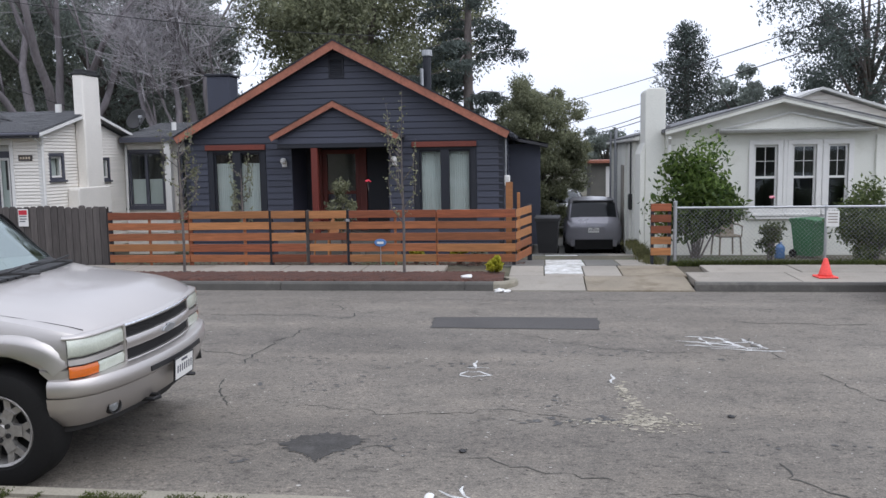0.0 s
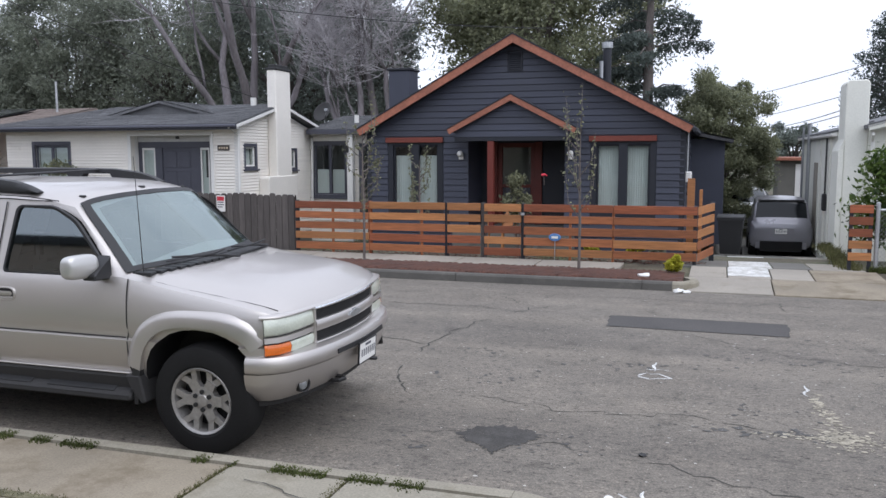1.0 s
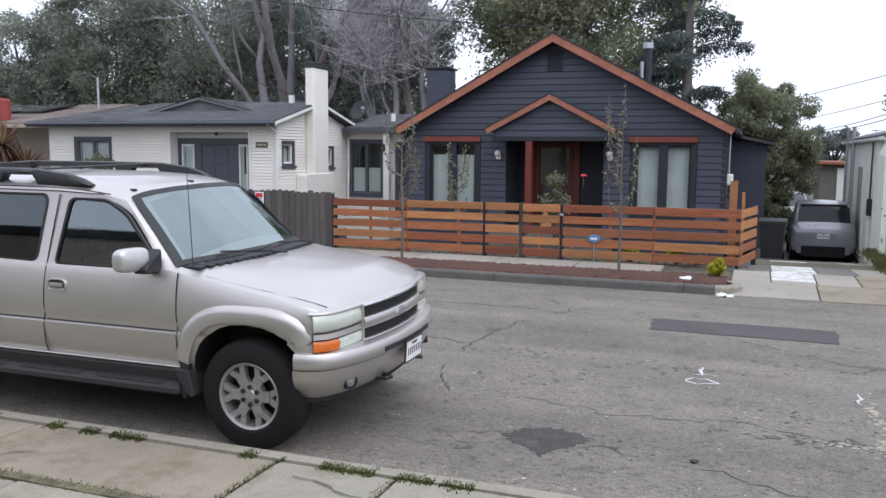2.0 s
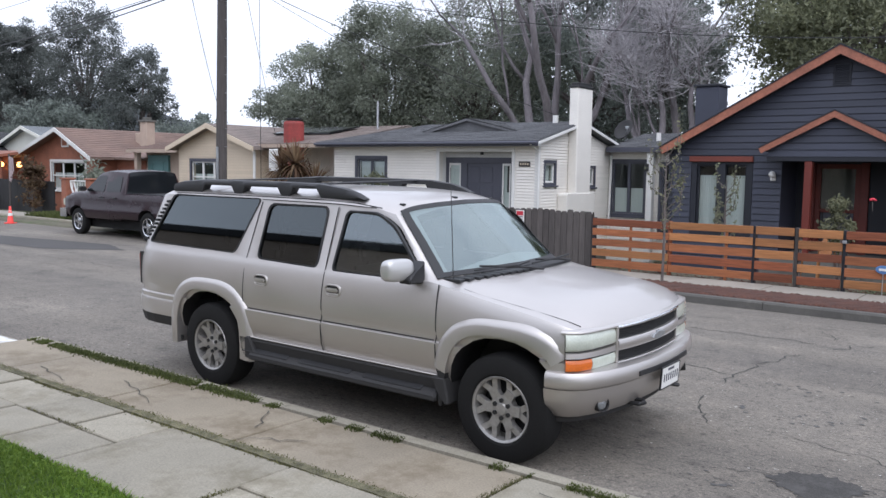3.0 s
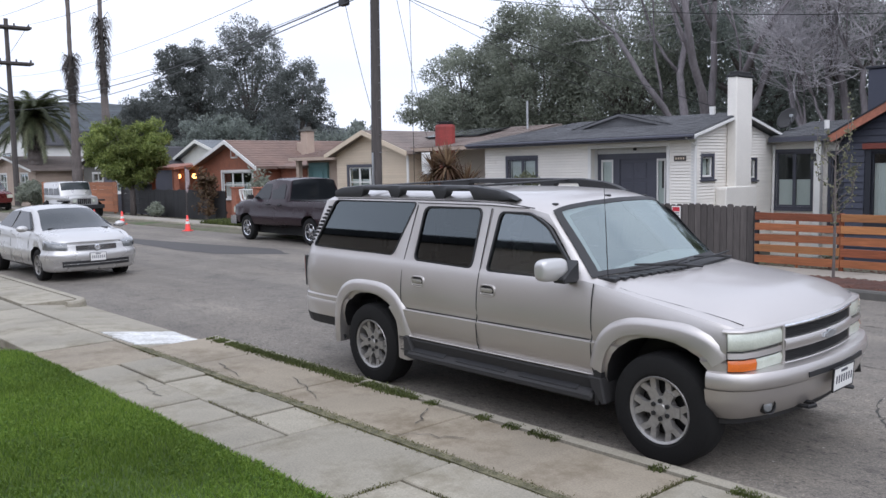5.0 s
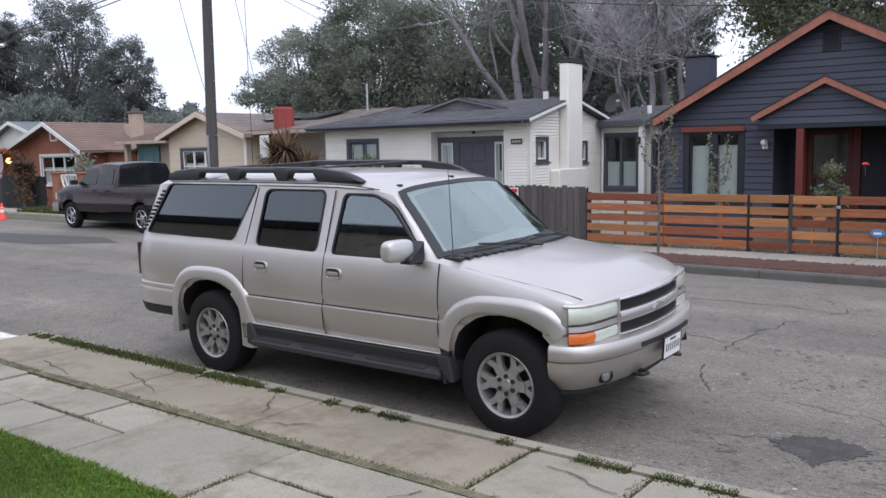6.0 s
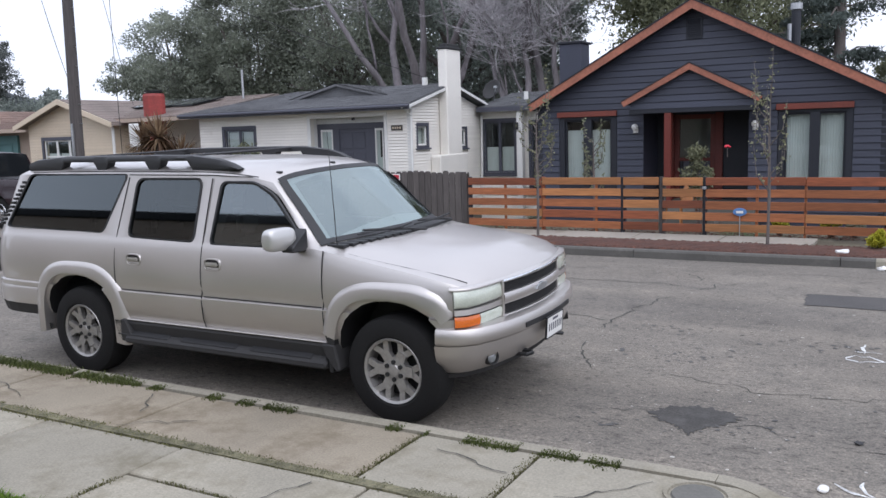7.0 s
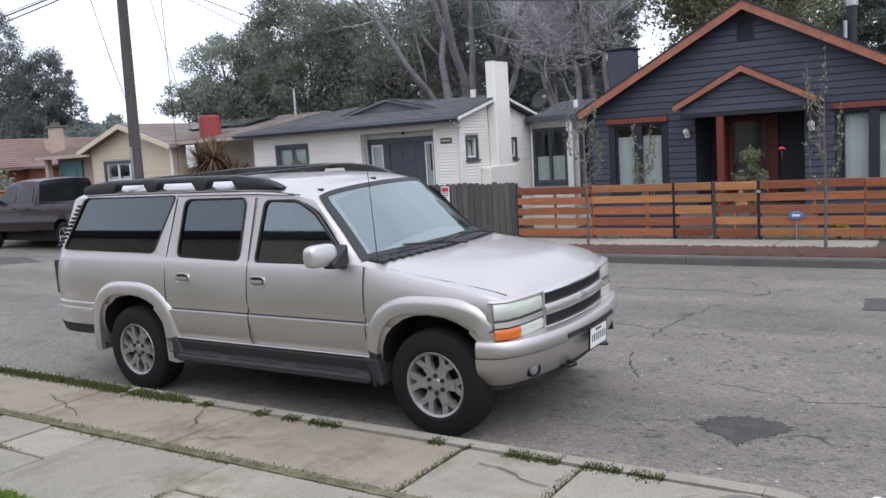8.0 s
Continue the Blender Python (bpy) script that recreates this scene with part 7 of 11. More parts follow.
def arch_cut(x, z, r, y0, y1, n=28, power=2.3, a=None, b=None):
    pts = []
    for k in range(n):
        t = 2 * math.pi * k / n
        c, s = math.cos(t), math.sin(t)
        pts.append((x + (a or r) * math.copysign(abs(c) ** (2 / power), c), z + (b or r) * math.copysign(abs(s) ** (2 / power), s)))
    return prism(bmesh.new(), pts, "y", y0, y1)


def flare(parent, x, z, side, w, a=0.47, b=0.50, band=0.10, foot=-0.28, material=None, proud=0.04, power=3.0, foot2=None):
    """A moulded wheel-arch flare."""
    bm = bmesh.new()
    rings = []
    t0 = math.asin(max(-0.95, foot / b))
    t1 = t0 if foot2 is None else math.asin(foot2 / b)
    for k in range(31):
        t = t0 + (math.pi - t1 - t0) * k / 30
        c, s = math.cos(t), math.sin(t)
        ring = []
        f = 0.92 + 0.08 * min(1.0, k / 5) if foot > 0.2 else 1.0
        for grow, out in ((0, -0.10), (0, proud * f), (band * 0.55 * f, proud * f), (band * 0.85 * f, proud * 0.55 * f), (band * f, -0.025)):
            px = (a + grow) * math.copysign(abs(c) ** (2 / power), c)
            pz = (b + grow * 0.9) * math.copysign(abs(s) ** (2 / power), s)
            inset = float(np.interp(px, [0.26, 0.40, 0.50, 0.60], [0.0, 0.022, 0.07, 0.15])) if foot > 0.2 else 0.0
            ring.append(bm.verts.new((x + px, side * (w + out - inset), z + pz)))
        rings.append(ring)
    for r0, r1 in zip(rings, rings[1:]):
        for i in range(4):
            bm.faces.new((r0[i], r0[i + 1], r1[i + 1], r1[i]))
    bm.faces.new(rings[0])
    bm.faces.new(rings[-1])
    return soften(part("fender_flare", bm, material, parent), 45)


def plate(parent, m, w=0.31, h=0.155):
    """A number plate with unreadable bars, facing +x before the matrix m."""
    bm = box(bmesh.new(), (-0.006, -w / 2, -h / 2), (0.0, w / 2, h / 2), 0.003)
    bmesh.ops.transform(bm, matrix=m, verts=bm.verts)
    pl = part("number_plate", bm, M_WHITEP, parent, "white number plate")
    bm = bmesh.new()
    for k in range(7):
        y = -w * 0.38 + k * w * 0.125
        box(bm, (0.0, y, -h * 0.2), (0.003, y + w * 0.045, h * 0.16))
    box(bm, (0.0, -w * 0.16, h * 0.29), (0.003, w * 0.16, h * 0.4))
    bmesh.ops.transform(bm, matrix=m, verts=bm.verts)
    part("plate_bars", bm, M_GREYTRIM, pl)
    bm = bmesh.new()
    for lo, hi in (((-0.012, -w / 2 - 0.007, -h / 2 - 0.007), (0.002, w / 2 + 0.007, -h / 2)), ((-0.012, -w / 2 - 0.007, h / 2), (0.002, w / 2 + 0.007, h / 2 + 0.007)),
                   ((-0.012, -w / 2 - 0.007, -h / 2), (0.002, -w / 2, h / 2)), ((-0.012, w / 2, -h / 2), (0.002, w / 2 + 0.007, h / 2))):
        box(bm, lo, hi)
    bmesh.ops.transform(bm, matrix=m, verts=bm.verts)
    part("plate_frame", bm, M_BLACK, pl)


def seats(parent, rows, w, z=0.95):
    for x in rows:
        for y in (-w, w):
            bm = box(bmesh.new(), (x - 0.12, y - 0.25, 0.6), (x + 0.02, y + 0.25, z + 0.28), 0.06, 2)
            box(bm, (x - 0.11, y - 0.13, z + 0.31), (x - 0.02, y + 0.13, z + 0.5), 0.04, 2)
            part("seat", bm, M_INTERIOR, parent)


def line_groove(parent, pts, w=0.005, name="panel_gap"):
    """A thin dark shut line along points on the bodywork."""
    bm = tube(bmesh.new(), pts, w, 4)
    return part(name, bm, M_BLACK, parent)


def suv_section(x, w, zb, zbelt, wbelt, wroof, zre, zrc, lean=0.0, bow=0.0, bow_all=False, crease=0.812):
    """Half a section of the long SUV: proud lower panel, stepped moulding line, convex flank, shoulder, glass, roof."""
    c, d = crease, zbelt - crease - 0.012
    dw = wbelt - 0.012 - w
    za, ze = (zre - 0.02, zre - 0.004) if zre - zbelt > 0.1 else (zbelt + 0.55 * (zre - zbelt), zbelt + 0.92 * (zre - zbelt))
    pts = [(0, zb), (w - 0.17, zb), (w - 0.06, zb + 0.025), (w - 0.036, zb + 0.075), (w - 0.008, c - 0.16), (w + 0.008, c - 0.065), (w + 0.008, c - 0.010), (w - 0.016, c), (w - 0.018, c + 0.012),
           (w - 0.004, c + 0.012 + d * 0.12), (w - 0.002, c + 0.012 + d * 0.30), (w + dw * 0.16, c + 0.012 + d * 0.52), (w + dw * 0.38, c + 0.012 + d * 0.72), (w + dw * 0.66, c + 0.012 + d * 0.88), (w + dw * 0.84, c + 0.012 + d * 0.955), (wbelt - 0.012, zbelt),
           (wroof + 0.032, za), (wroof + 0.008, ze), (wroof - 0.07, zre + (zrc - zre) * 0.35), (wroof * 0.78, zre + (zrc - zre) * 0.60), (wroof * 0.5, zre + (zrc - zre) * 0.85), (0, zrc)]
    out = []
    for i, (y, z) in enumerate(pts):
        dx = lean * max(0.0, z - 1.25)
        if bow_all or i >= 16:
            dx += bow * (1 - min(1.0, (y / max(wroof, 0.1)) ** 2))
        out.append((x + dx, y, z))
    return out


def suv_station(keys, secs, x):
    """The section at any x, eased between the key sections."""
    xs = [k[0] for k in keys]
    return [tuple((x if c == 0 else 0) + pchip(xs, [q[i][c] - (kx if c == 0 else 0) for q, kx in zip(secs, xs)], x) for c in range(3)) for i in range(len(secs[0]))]


def suv_loft(keys, gap=0.10):
    secs, xs = [suv_section(*k[:8], **(k[8] if len(k) > 8 else {})) for k in keys], [k[0] for k in keys]
    dense = []
    for a, b in zip(xs, xs[1:]):
        n = max(1, min(5, int((b - a) / gap)))
        dense += [a + (b - a) * q / n for q in range(n)]
    return loft([suv_station(keys, secs, x) for x in dense + [xs[-1]]])


def suv_screen(keys, parent):
    """Windscreen glass lying on the slope of the body, with a black band round its edge."""
    secs = [suv_section(*k[:8], **(k[8] if len(k) > 8 else {})) for k in keys]
    rows = []
    for q in range(15):
        x = -1.165 + 0.50 * q / 14
        half = [Vector(p) for p in suv_station(keys, secs, x)[17:22]]
        ends = [0.0]
        for a, b in zip(half, half[1:]):
            ends.append(ends[-1] + (b - a).length)
        row = []
        for k in range(13):
            d = ends[-1] * (0.015 + 0.985 * k / 12)
            i = max(m for m in range(4) if ends[m] <= d + 1e-9)
            row.append(half[i].lerp(half[i + 1], (d - ends[i]) / (ends[i + 1] - ends[i])))
        rows.append([Vector((p.x, -p.y, p.z)) for p in row] + row[::-1][1:])

    def sheet(cells, off, name, material, label=""):
        bm = bmesh.new()
        up = Vector((0.66, 0, 0.75)) * off
        vs = {}
        for j, i in cells:
            quad = []
            for jj, ii in ((j, i), (j, i + 1), (j + 1, i + 1), (j + 1, i)):
                if (jj, ii) not in vs:
                    vs[jj, ii] = bm.verts.new(rows[jj][ii] + up)
                quad.append(vs[jj, ii])
            bm.faces.new(quad)
        return soften(part(name, bm, material, parent, label), 60)
    every = [(j, i) for j in range(14) for i in range(24)]
    sheet(every, 0.010, "windscreen", G_SCREEN, "clear windscreen mirroring the pale sky")
    sheet([c for c in every if c[0] in (0, 13) or c[1] in (0, 23)], 0.013, "windscreen_band", M_BLACK)


def big_suv():
    car = thing("suv", (-3.31, 6.12, 0.033), 0, "pewter silver long SUV parked at the kerb, tinted rear windows", "car")
    car.matrix_basis = pose(-3.31, 6.12, 0.022, 1.2, 0, 0)
    W = 1.0
    keys = [(-4.64, 0.74, 0.64, 1.23, 0.69, 0.62, 1.74, 1.81, dict(lean=0.50)),
            (-4.60, 0.835, 0.60, 1.245, 0.79, 0.68, 1.77, 1.84, dict(lean=0.50)),
            (-4.52, 0.915, 0.57, 1.26, 0.87, 0.745, 1.80, 1.875, dict(lean=0.48)),
            (-4.40, 0.962, 0.54, 1.268, 0.915, 0.785, 1.81, 1.89, dict(lean=0.42)),
            (-4.10, 0.99, 0.50, 1.27, 0.945, 0.80, 1.815, 1.90, dict(lean=0.16)),
            (-3.3, W, 0.48, 1.27, 0.955, 0.80, 1.82, 1.905),
            (-2.0, W, 0.47, 1.255, 0.955, 0.80, 1.815, 1.90),
            (-1.55, W, 0.47, 1.25, 0.955, 0.79, 1.80, 1.88, dict(bow=0.02)),
            (-1.17, W, 0.47, 1.25, 0.955, 0.725, 1.74, 1.805, dict(bow=0.10)),
            (-1.08, W, 0.47, 1.25, 0.955, 0.752, 1.655, 1.716, dict(bow=0.125)),
            (-0.91, W, 0.47, 1.25, 0.955, 0.80, 1.494, 1.547, dict(bow=0.172)),
            (-0.75, W, 0.47, 1.248, 0.955, 0.85, 1.337, 1.378, dict(bow=0.215)),
            (-0.66, W, 0.47, 1.245, 0.955, 0.875, 1.25, 1.285, dict(bow=0.24)),
            (-0.48, W, 0.475, 1.215, 0.95, 0.88, 1.217, 1.272, dict(bow=0.20)),
            (-0.20, W, 0.48, 1.165, 0.95, 0.885, 1.172, 1.252, dict(bow=0.12)),
            (0.10, W, 0.48, 1.118, 0.955, 0.885, 1.13, 1.226, dict(bow=0.06)),
            (0.34, 0.99, 0.48, 1.075, 0.955, 0.875, 1.092, 1.197, dict(bow=0.04, crease=0.812)),
            (0.46, 0.965, 0.48, 1.05, 0.935, 0.855, 1.065, 1.16, dict(bow=0.05, bow_all=True, crease=0.812)),
            (0.53, 0.925, 0.50, 1.025, 0.905, 0.825, 1.04, 1.112, dict(bow=0.06, bow_all=True, crease=0.812)),
            (0.575, 0.875, 0.52, 1.005, 0.86, 0.80, 1.018, 1.062, dict(bow=0.08, bow_all=True, crease=0.812)),
            (0.595, 0.82, 0.54, 0.99, 0.81, 0.77, 1.0, 1.02, dict(bow=0.095, bow_all=True, crease=0.812))]
    body = part("body", suv_loft(keys), M_SILVER, car, "pewter silver metallic bodywork")

    def side_y(z):
        return 0.943 + (z - 1.255) / (1.797 - 1.255) * (0.832 - 0.943)

    def flank(z):
        """Half width of the body side at a height."""
        prof = ((0.47, 0.94), (0.55, 0.972), (0.64, 1.002), (0.76, 1.009), (0.802, 1.008), (0.812, 0.984), (0.824, 0.982), (0.875, 0.996), (0.95, 0.998), (1.04, 0.991), (1.125, 0.978), (1.197, 0.962), (1.23, 0.952), (1.25, 0.943))
        for (z0, y0), (z1, y1) in zip(prof, prof[1:]):
            if z <= z1:
                return y0 + (y1 - y0) * (z - z0) / (z1 - z0)
        return side_y(z) + 0.002
    w_front = round_poly([(-1.70, 1.245), (-1.605, 1.725), (-1.27, 1.712), (-1.09, 1.62), (-0.80, 1.32), (-0.745, 1.245)], 0.05)
    w_rear = round_poly([(-2.65, 1.275), (-2.565, 1.748), (-1.845, 1.75), (-1.90, 1.255)], 0.07)
    w_quarter = round_poly([(-4.31, 1.318), (-4.0, 1.788), (-2.715, 1.792), (-2.985, 1.295)], 0.05)
    cab = [section(x, 0.86, 0.62, 1.2, 0.87, wr, ze, zc, lean=ln, bow=bw) for x, wr, ze, zc, ln, bw in
           ((-4.40, 0.66, 1.70, 1.76, 0.45, 0), (-3.3, 0.73, 1.775, 1.845, 0, 0), (-2.0, 0.73, 1.77, 1.84, 0, 0), (-1.25, 0.66, 1.68, 1.74, 0, 0.08), (-0.74, 0.78, 1.225, 1.24, 0, 0.2))]
    cuts = [(loft(cab), M_INTERIOR)]
    for poly in (w_front, w_rear, w_quarter):
        cuts.append((through_cut(poly, -1.2, 1.2), M_BLACK))
    # windscreen opening, square to the glass
    bm = prism(bmesh.new(), [(-0.77, 0.02), (-0.66, 0.045), (0, 0.06), (0.66, 0.045), (0.77, 0.02), (0.63, 0.64), (0, 0.68), (-0.63, 0.64)], "z", -0.25, 0.25)
    ux = Vector((-0.66 + 1.17, 0, 1.25 - 1.74)).normalized()
    up = -ux
    nrm = Vector((up.z, 0, -up.x)).normalized()
    rot = Matrix((Vector((0, 1, 0)), up, nrm)).transposed().to_4x4()
    bmesh.ops.transform(bm, matrix=Matrix.Translation((-0.60, 0, 1.262)) @ rot, verts=bm.verts)
    cuts.append((bm, M_BLACK))
    for x in (0.0, -3.302):
        for s in (-1, 1):
            cuts.append((arch_cut(x, 0.42, 0.47, s * 0.62, s * 1.2, a=0.47, b=0.49), M_BLACK))
    carve(body, cuts)
    soften(body, 32)
    ys = side_y
    for s in (-1, 1):
        pane_side("front_window", w_front, ys, s, body, G_CAR)
        pane_side("rear_window", w_rear, ys, s, body, G_TINT)
        pane_side("quarter_window", w_quarter, ys, s, body, G_TINT)
    suv_screen(keys, body)
    # dashboard and cowl grille
    bm = box(bmesh.new(), (-1.0, -0.72, 0.9), (-0.62, 0.72, 1.17), 0.06, 2)
    part("dashboard", bm, M_SILVERD, body)
    bm = bmesh.new()
    lathe(bm, [(0.17, 0), (0.19, 0.015), (0.17, 0.03)], pose(-1.12, 0.38, 1.13, 0, -65, 0), 20)
    part("steering_wheel", bm, M_BLACK, body)
    bm = bmesh.new()
    for k in range(-10, 11):
        y = 0.08 * k
        q = 1 - (y / 0.86) ** 2
        box(bm, (-0.66 + 0.22 * q, y - 0.038, 1.235 + 0.03 * q), (-0.50 + 0.20 * q, y + 0.038, 1.262 + 0.03 * q), 0.004)
    part("cowl_grille", bm, M_BLACK, body)
    seats(body, (-1.75, -2.75, -3.6), 0.38)
    bm = box(bmesh.new(), (-1.07, -0.09, 1.62), (-1.05, 0.09, 1.68), 0.01)
    part("mirror_inside", bm, M_BLACK, body)
    # wipers
    for y0, y1 in ((-0.62, -0.02), (0.02, 0.62)):
        bm = bmesh.new()
        tube(bm, [(-0.44 + 0.2 * (1 - (y1 / 0.8) ** 2), y1, 1.285), (-0.52 + 0.18, (y0 + y1) / 2, 1.325), (-0.58 + 0.2 * (1 - (y0 / 0.8) ** 2) - 0.02, y0 + 0.1, 1.335)], [0.012, 0.011, 0.008], 5)
        tube(bm, [(-0.56 + 0.2 * (1 - (y0 / 0.8) ** 2), y0 - 0.02, 1.318), (-0.50 + 0.2, y0 * 0.55 + y1 * 0.45 + 0.03, 1.338), (-0.53 + 0.2, y1 - 0.08, 1.345)], [0.007, 0.010, 0.007], 5)
        part("wiper", bm, M_BLACK, body)
    # bumper round the front, in an upper and a lower band
    path = [(0.38, -1.005), (0.47, -0.995), (0.555, -0.955), (0.63, -0.875), (0.69, -0.74), (0.735, -0.60), (0.768, -0.42), (0.79, -0.21), (0.798, 0)]
    path = path + [(x, -y) for x, y in path[::-1][1:]]
    up_b = sweep(path, [(-0.16, 0.745), (-0.05, 0.755), (0.005, 0.742), (0.022, 0.715), (0.024, 0.65), (0.010, 0.632), (-0.16, 0.632)])
    bump = soften(part("front_bumper", up_b, M_SILVER, car, "silver front bumper"), 40)
    path2 = [(x - 0.015, y * 0.995) for x, y in path]
    soften(part("bumper_skirt", sweep(path2, [(-0.12, 0.626), (0.012, 0.624), (0.004, 0.56), (-0.022, 0.50), (-0.06, 0.445), (-0.10, 0.41), (-0.16, 0.41)]), M_SILVER, bump), 40)
    soften(part("air_dam", sweep([(x - 0.11, y * 0.93) for x, y in path], [(-0.1, 0.415), (-0.02, 0.418), (-0.03, 0.365), (-0.1, 0.365)]), M_SILVERD, bump), 40)
    part("bumper_pad", sweep([(0.792, -0.42), (0.814, -0.2), (0.822, 0), (0.814, 0.2), (0.792, 0.42)], [(-0.02, 0.69), (0.006, 0.69), (0.008, 0.655), (-0.02, 0.655)]), M_BLACK, bump)
    for s in (-1, 1):
        bm = bmesh.new()
        lathe(bm, [(0.044, -0.04), (0.042, 0.0), (0.036, 0.008), (0.0005, 0.014)], Matrix.Translation((0.655, s * 0.72, 0.50)) @ pose(0, 0, 0, 0, 82, s * 22), 18)
        soften(part("fog_lamp", bm, M_LAMPCL, bump, "clear round fog lamp"))
        bm = bmesh.new()
        lathe(bm, [(0.056, -0.05), (0.053, 0.0), (0.047, -0.004), (0.046, -0.05)], Matrix.Translation((0.672, s * 0.72, 0.50)) @ pose(0, 0, 0, 0, 84, s * 22), 18)
        part("fog_lamp_well", bm, M_SILVERD, bump)
        part("tow_hook", tube(bmesh.new(), [(0.60, s * 0.33, 0.42), (0.755, s * 0.33, 0.425), (0.785, s * 0.30, 0.435), (0.755, s * 0.27, 0.44), (0.66, s * 0.27, 0.44)], 0.016, 6), M_BLACK, bump)
    plate(bump, pose(0.846, 0.0, 0.585, 0, 4, 0))
    # grille: surround, two dark openings with bars, a body-coloured bar and a plain emblem
    gp = [(0.648, -0.515), (0.672, -0.40), (0.695, -0.22), (0.704, 0), (0.695, 0.22), (0.672, 0.40), (0.648, 0.515)]
    part("grille_recess", sweep(gp, [(-0.08, 1.002), (0.0, 1.002), (0.0, 0.735), (-0.08, 0.735)]), M_BLACK, car)
    gr = soften(part("grille_surround", sweep(gp, [(-0.05, 1.016), (0.022, 1.014), (0.028, 1.006), (0.026, 0.996), (-0.05, 0.996)]), M_CHROME, car, "bright thin grille surround"), 50)
    soften(part("grille_bar", sweep(gp, [(-0.02, 0.915), (0.022, 0.915), (0.034, 0.900), (0.036, 0.868), (0.024, 0.838), (-0.02, 0.838)]), M_SILVER, gr), 50)
    soften(part("grille_bottom", sweep(gp, [(-0.03, 0.760), (0.026, 0.760), (0.034, 0.748), (0.03, 0.725), (-0.03, 0.715)]), M_SILVER, gr), 50)
    for z in (0.983, 0.970, 0.957, 0.944, 0.931, 0.824, 0.811, 0.798, 0.785, 0.772):
        part("grille_slat", sweep([(x, y * 0.985) for x, y in gp], [(-0.01, z), (0.010, z), (0.010, z - 0.004), (-0.01, z - 0.004)]), M_SILVERD, gr)
    for s in (-1, 1):
        part("grille_end", prism(bmesh.new(), [(0.60, s * 0.506), (0.672, s * 0.506), (0.668, s * 0.526), (0.60, s * 0.53)], "z", 0.735, 1.006, 0.004), M_SILVER, gr)
    bm = prism(bmesh.new(), [(-0.105, 0.866), (-0.045, 0.864), (-0.036, 0.850), (0.036, 0.850), (0.045, 0.864), (0.105, 0.866), (0.095, 0.893), (0.036, 0.895), (0.026, 0.908), (-0.026, 0.908), (-0.036, 0.895), (-0.095, 0.893)], "x", 0.715, 0.752, 0.004)
    part("emblem", bm, M_METAL, gr, "plain metal emblem")
    nose = [(0.47, -0.962), (0.515, -0.95), (0.575, -0.895), (0.612, -0.80), (0.64, -0.65), (0.655, -0.52), (0.69, -0.3), (0.71, 0)]
    nose = nose + [(x, -y) for x, y in nose[::-1][1:]]
    soften(part("header_panel", sweep(nose, [(-0.08, 1.026), (-0.03, 1.028), (0.004, 1.02), (0.010, 1.010), (0.008, 1.003), (-0.08, 1.002)]), M_SILVER, car), 50)
    # lamps wrap the corners
    for s in (-1, 1):
        lp = [(0.40, -0.975), (0.50, -0.958), (0.565, -0.90), (0.60, -0.80), (0.622, -0.65), (0.63, -0.52)]
        if s > 0:
            lp = [(x, -y) for x, y in lp][::-1]
        soften(part("headlamp", sweep(lp[1:] if s < 0 else lp[:-1], [(-0.06, 1.008), (0.012, 1.0), (0.026, 0.97), (0.03, 0.905), (0.012, 0.885), (-0.06, 0.885)]), M_LAMPGL, car, "hazed rectangular headlamp"), 50)
        soften(part("lamp_bar", sweep(lp[1:] if s < 0 else lp[:-1], [(-0.06, 0.878), (0.026, 0.876), (0.03, 0.84), (-0.06, 0.836)]), M_SILVER, car), 50)
        amb, clr = (lp[1:4], lp[3:]) if s < 0 else (lp[-4:-1], lp[:3])
        soften(part("turn_signal", sweep(amb, [(-0.06, 0.83), (0.02, 0.826), (0.03, 0.80), (0.022, 0.755), (-0.06, 0.752)]), M_AMBER, car, "amber turn signal"), 50)
        soften(part("running_lamp", sweep(clr, [(-0.06, 0.83), (0.02, 0.826), (0.03, 0.80), (0.022, 0.755), (-0.06, 0.752)]), M_LAMPGL, car), 50)
        part("lamp_gasket", sweep(lp[1:] if s < 0 else lp[:-1], [(-0.06, 1.004), (0.004, 1.004), (0.004, 0.742), (-0.06, 0.742)]), M_BLACK, car)
    # flares, sills, running boards, wheels
    for x in (0.0, -3.302):
        for s in (-1, 1):
            flare(car, x, 0.42, s, 0.99, a=0.475, b=0.505, band=0.135, foot=0.295 if x == 0 else -0.03, foot2=0.10 if x == 0 else -0.02, material=M_SILVER, proud=0.034)
            wheel(car, x, s * 0.865, 0.397, 0.265, 0.238, 6, M_ALLOY, s)
    for s in (-1, 1):
        bm = prism(bmesh.new(), [(s * 0.93, 0.545), (s * 0.992, 0.545), (s * 0.998, 0.525), (s * 0.975, 0.42), (s * 0.9, 0.42)], "x", -2.76, -0.53)
        part("sill", bm, M_SILVERD, car, "grey plastic sill cladding")
        part("sill_strip", prism(bmesh.new(), [(s * 0.96, 0.562), (s * 0.995, 0.565), (s * 1.004, 0.556), (s * 0.985, 0.546), (s * 0.96, 0.546)], "x", -2.74, -0.56, 0.004), M_SILVER, car)
        bm = prism(bmesh.new(), [(s * 0.90, 0.462), (s * 0.985, 0.448), (s * 1.035, 0.42), (s * 1.055, 0.392), (s * 1.035, 0.352), (s * 0.92, 0.36)], "x", -2.70, -0.55, 0.02)
        rb = part("running_board", bm, M_SILVERD, car, "grey plastic running board")
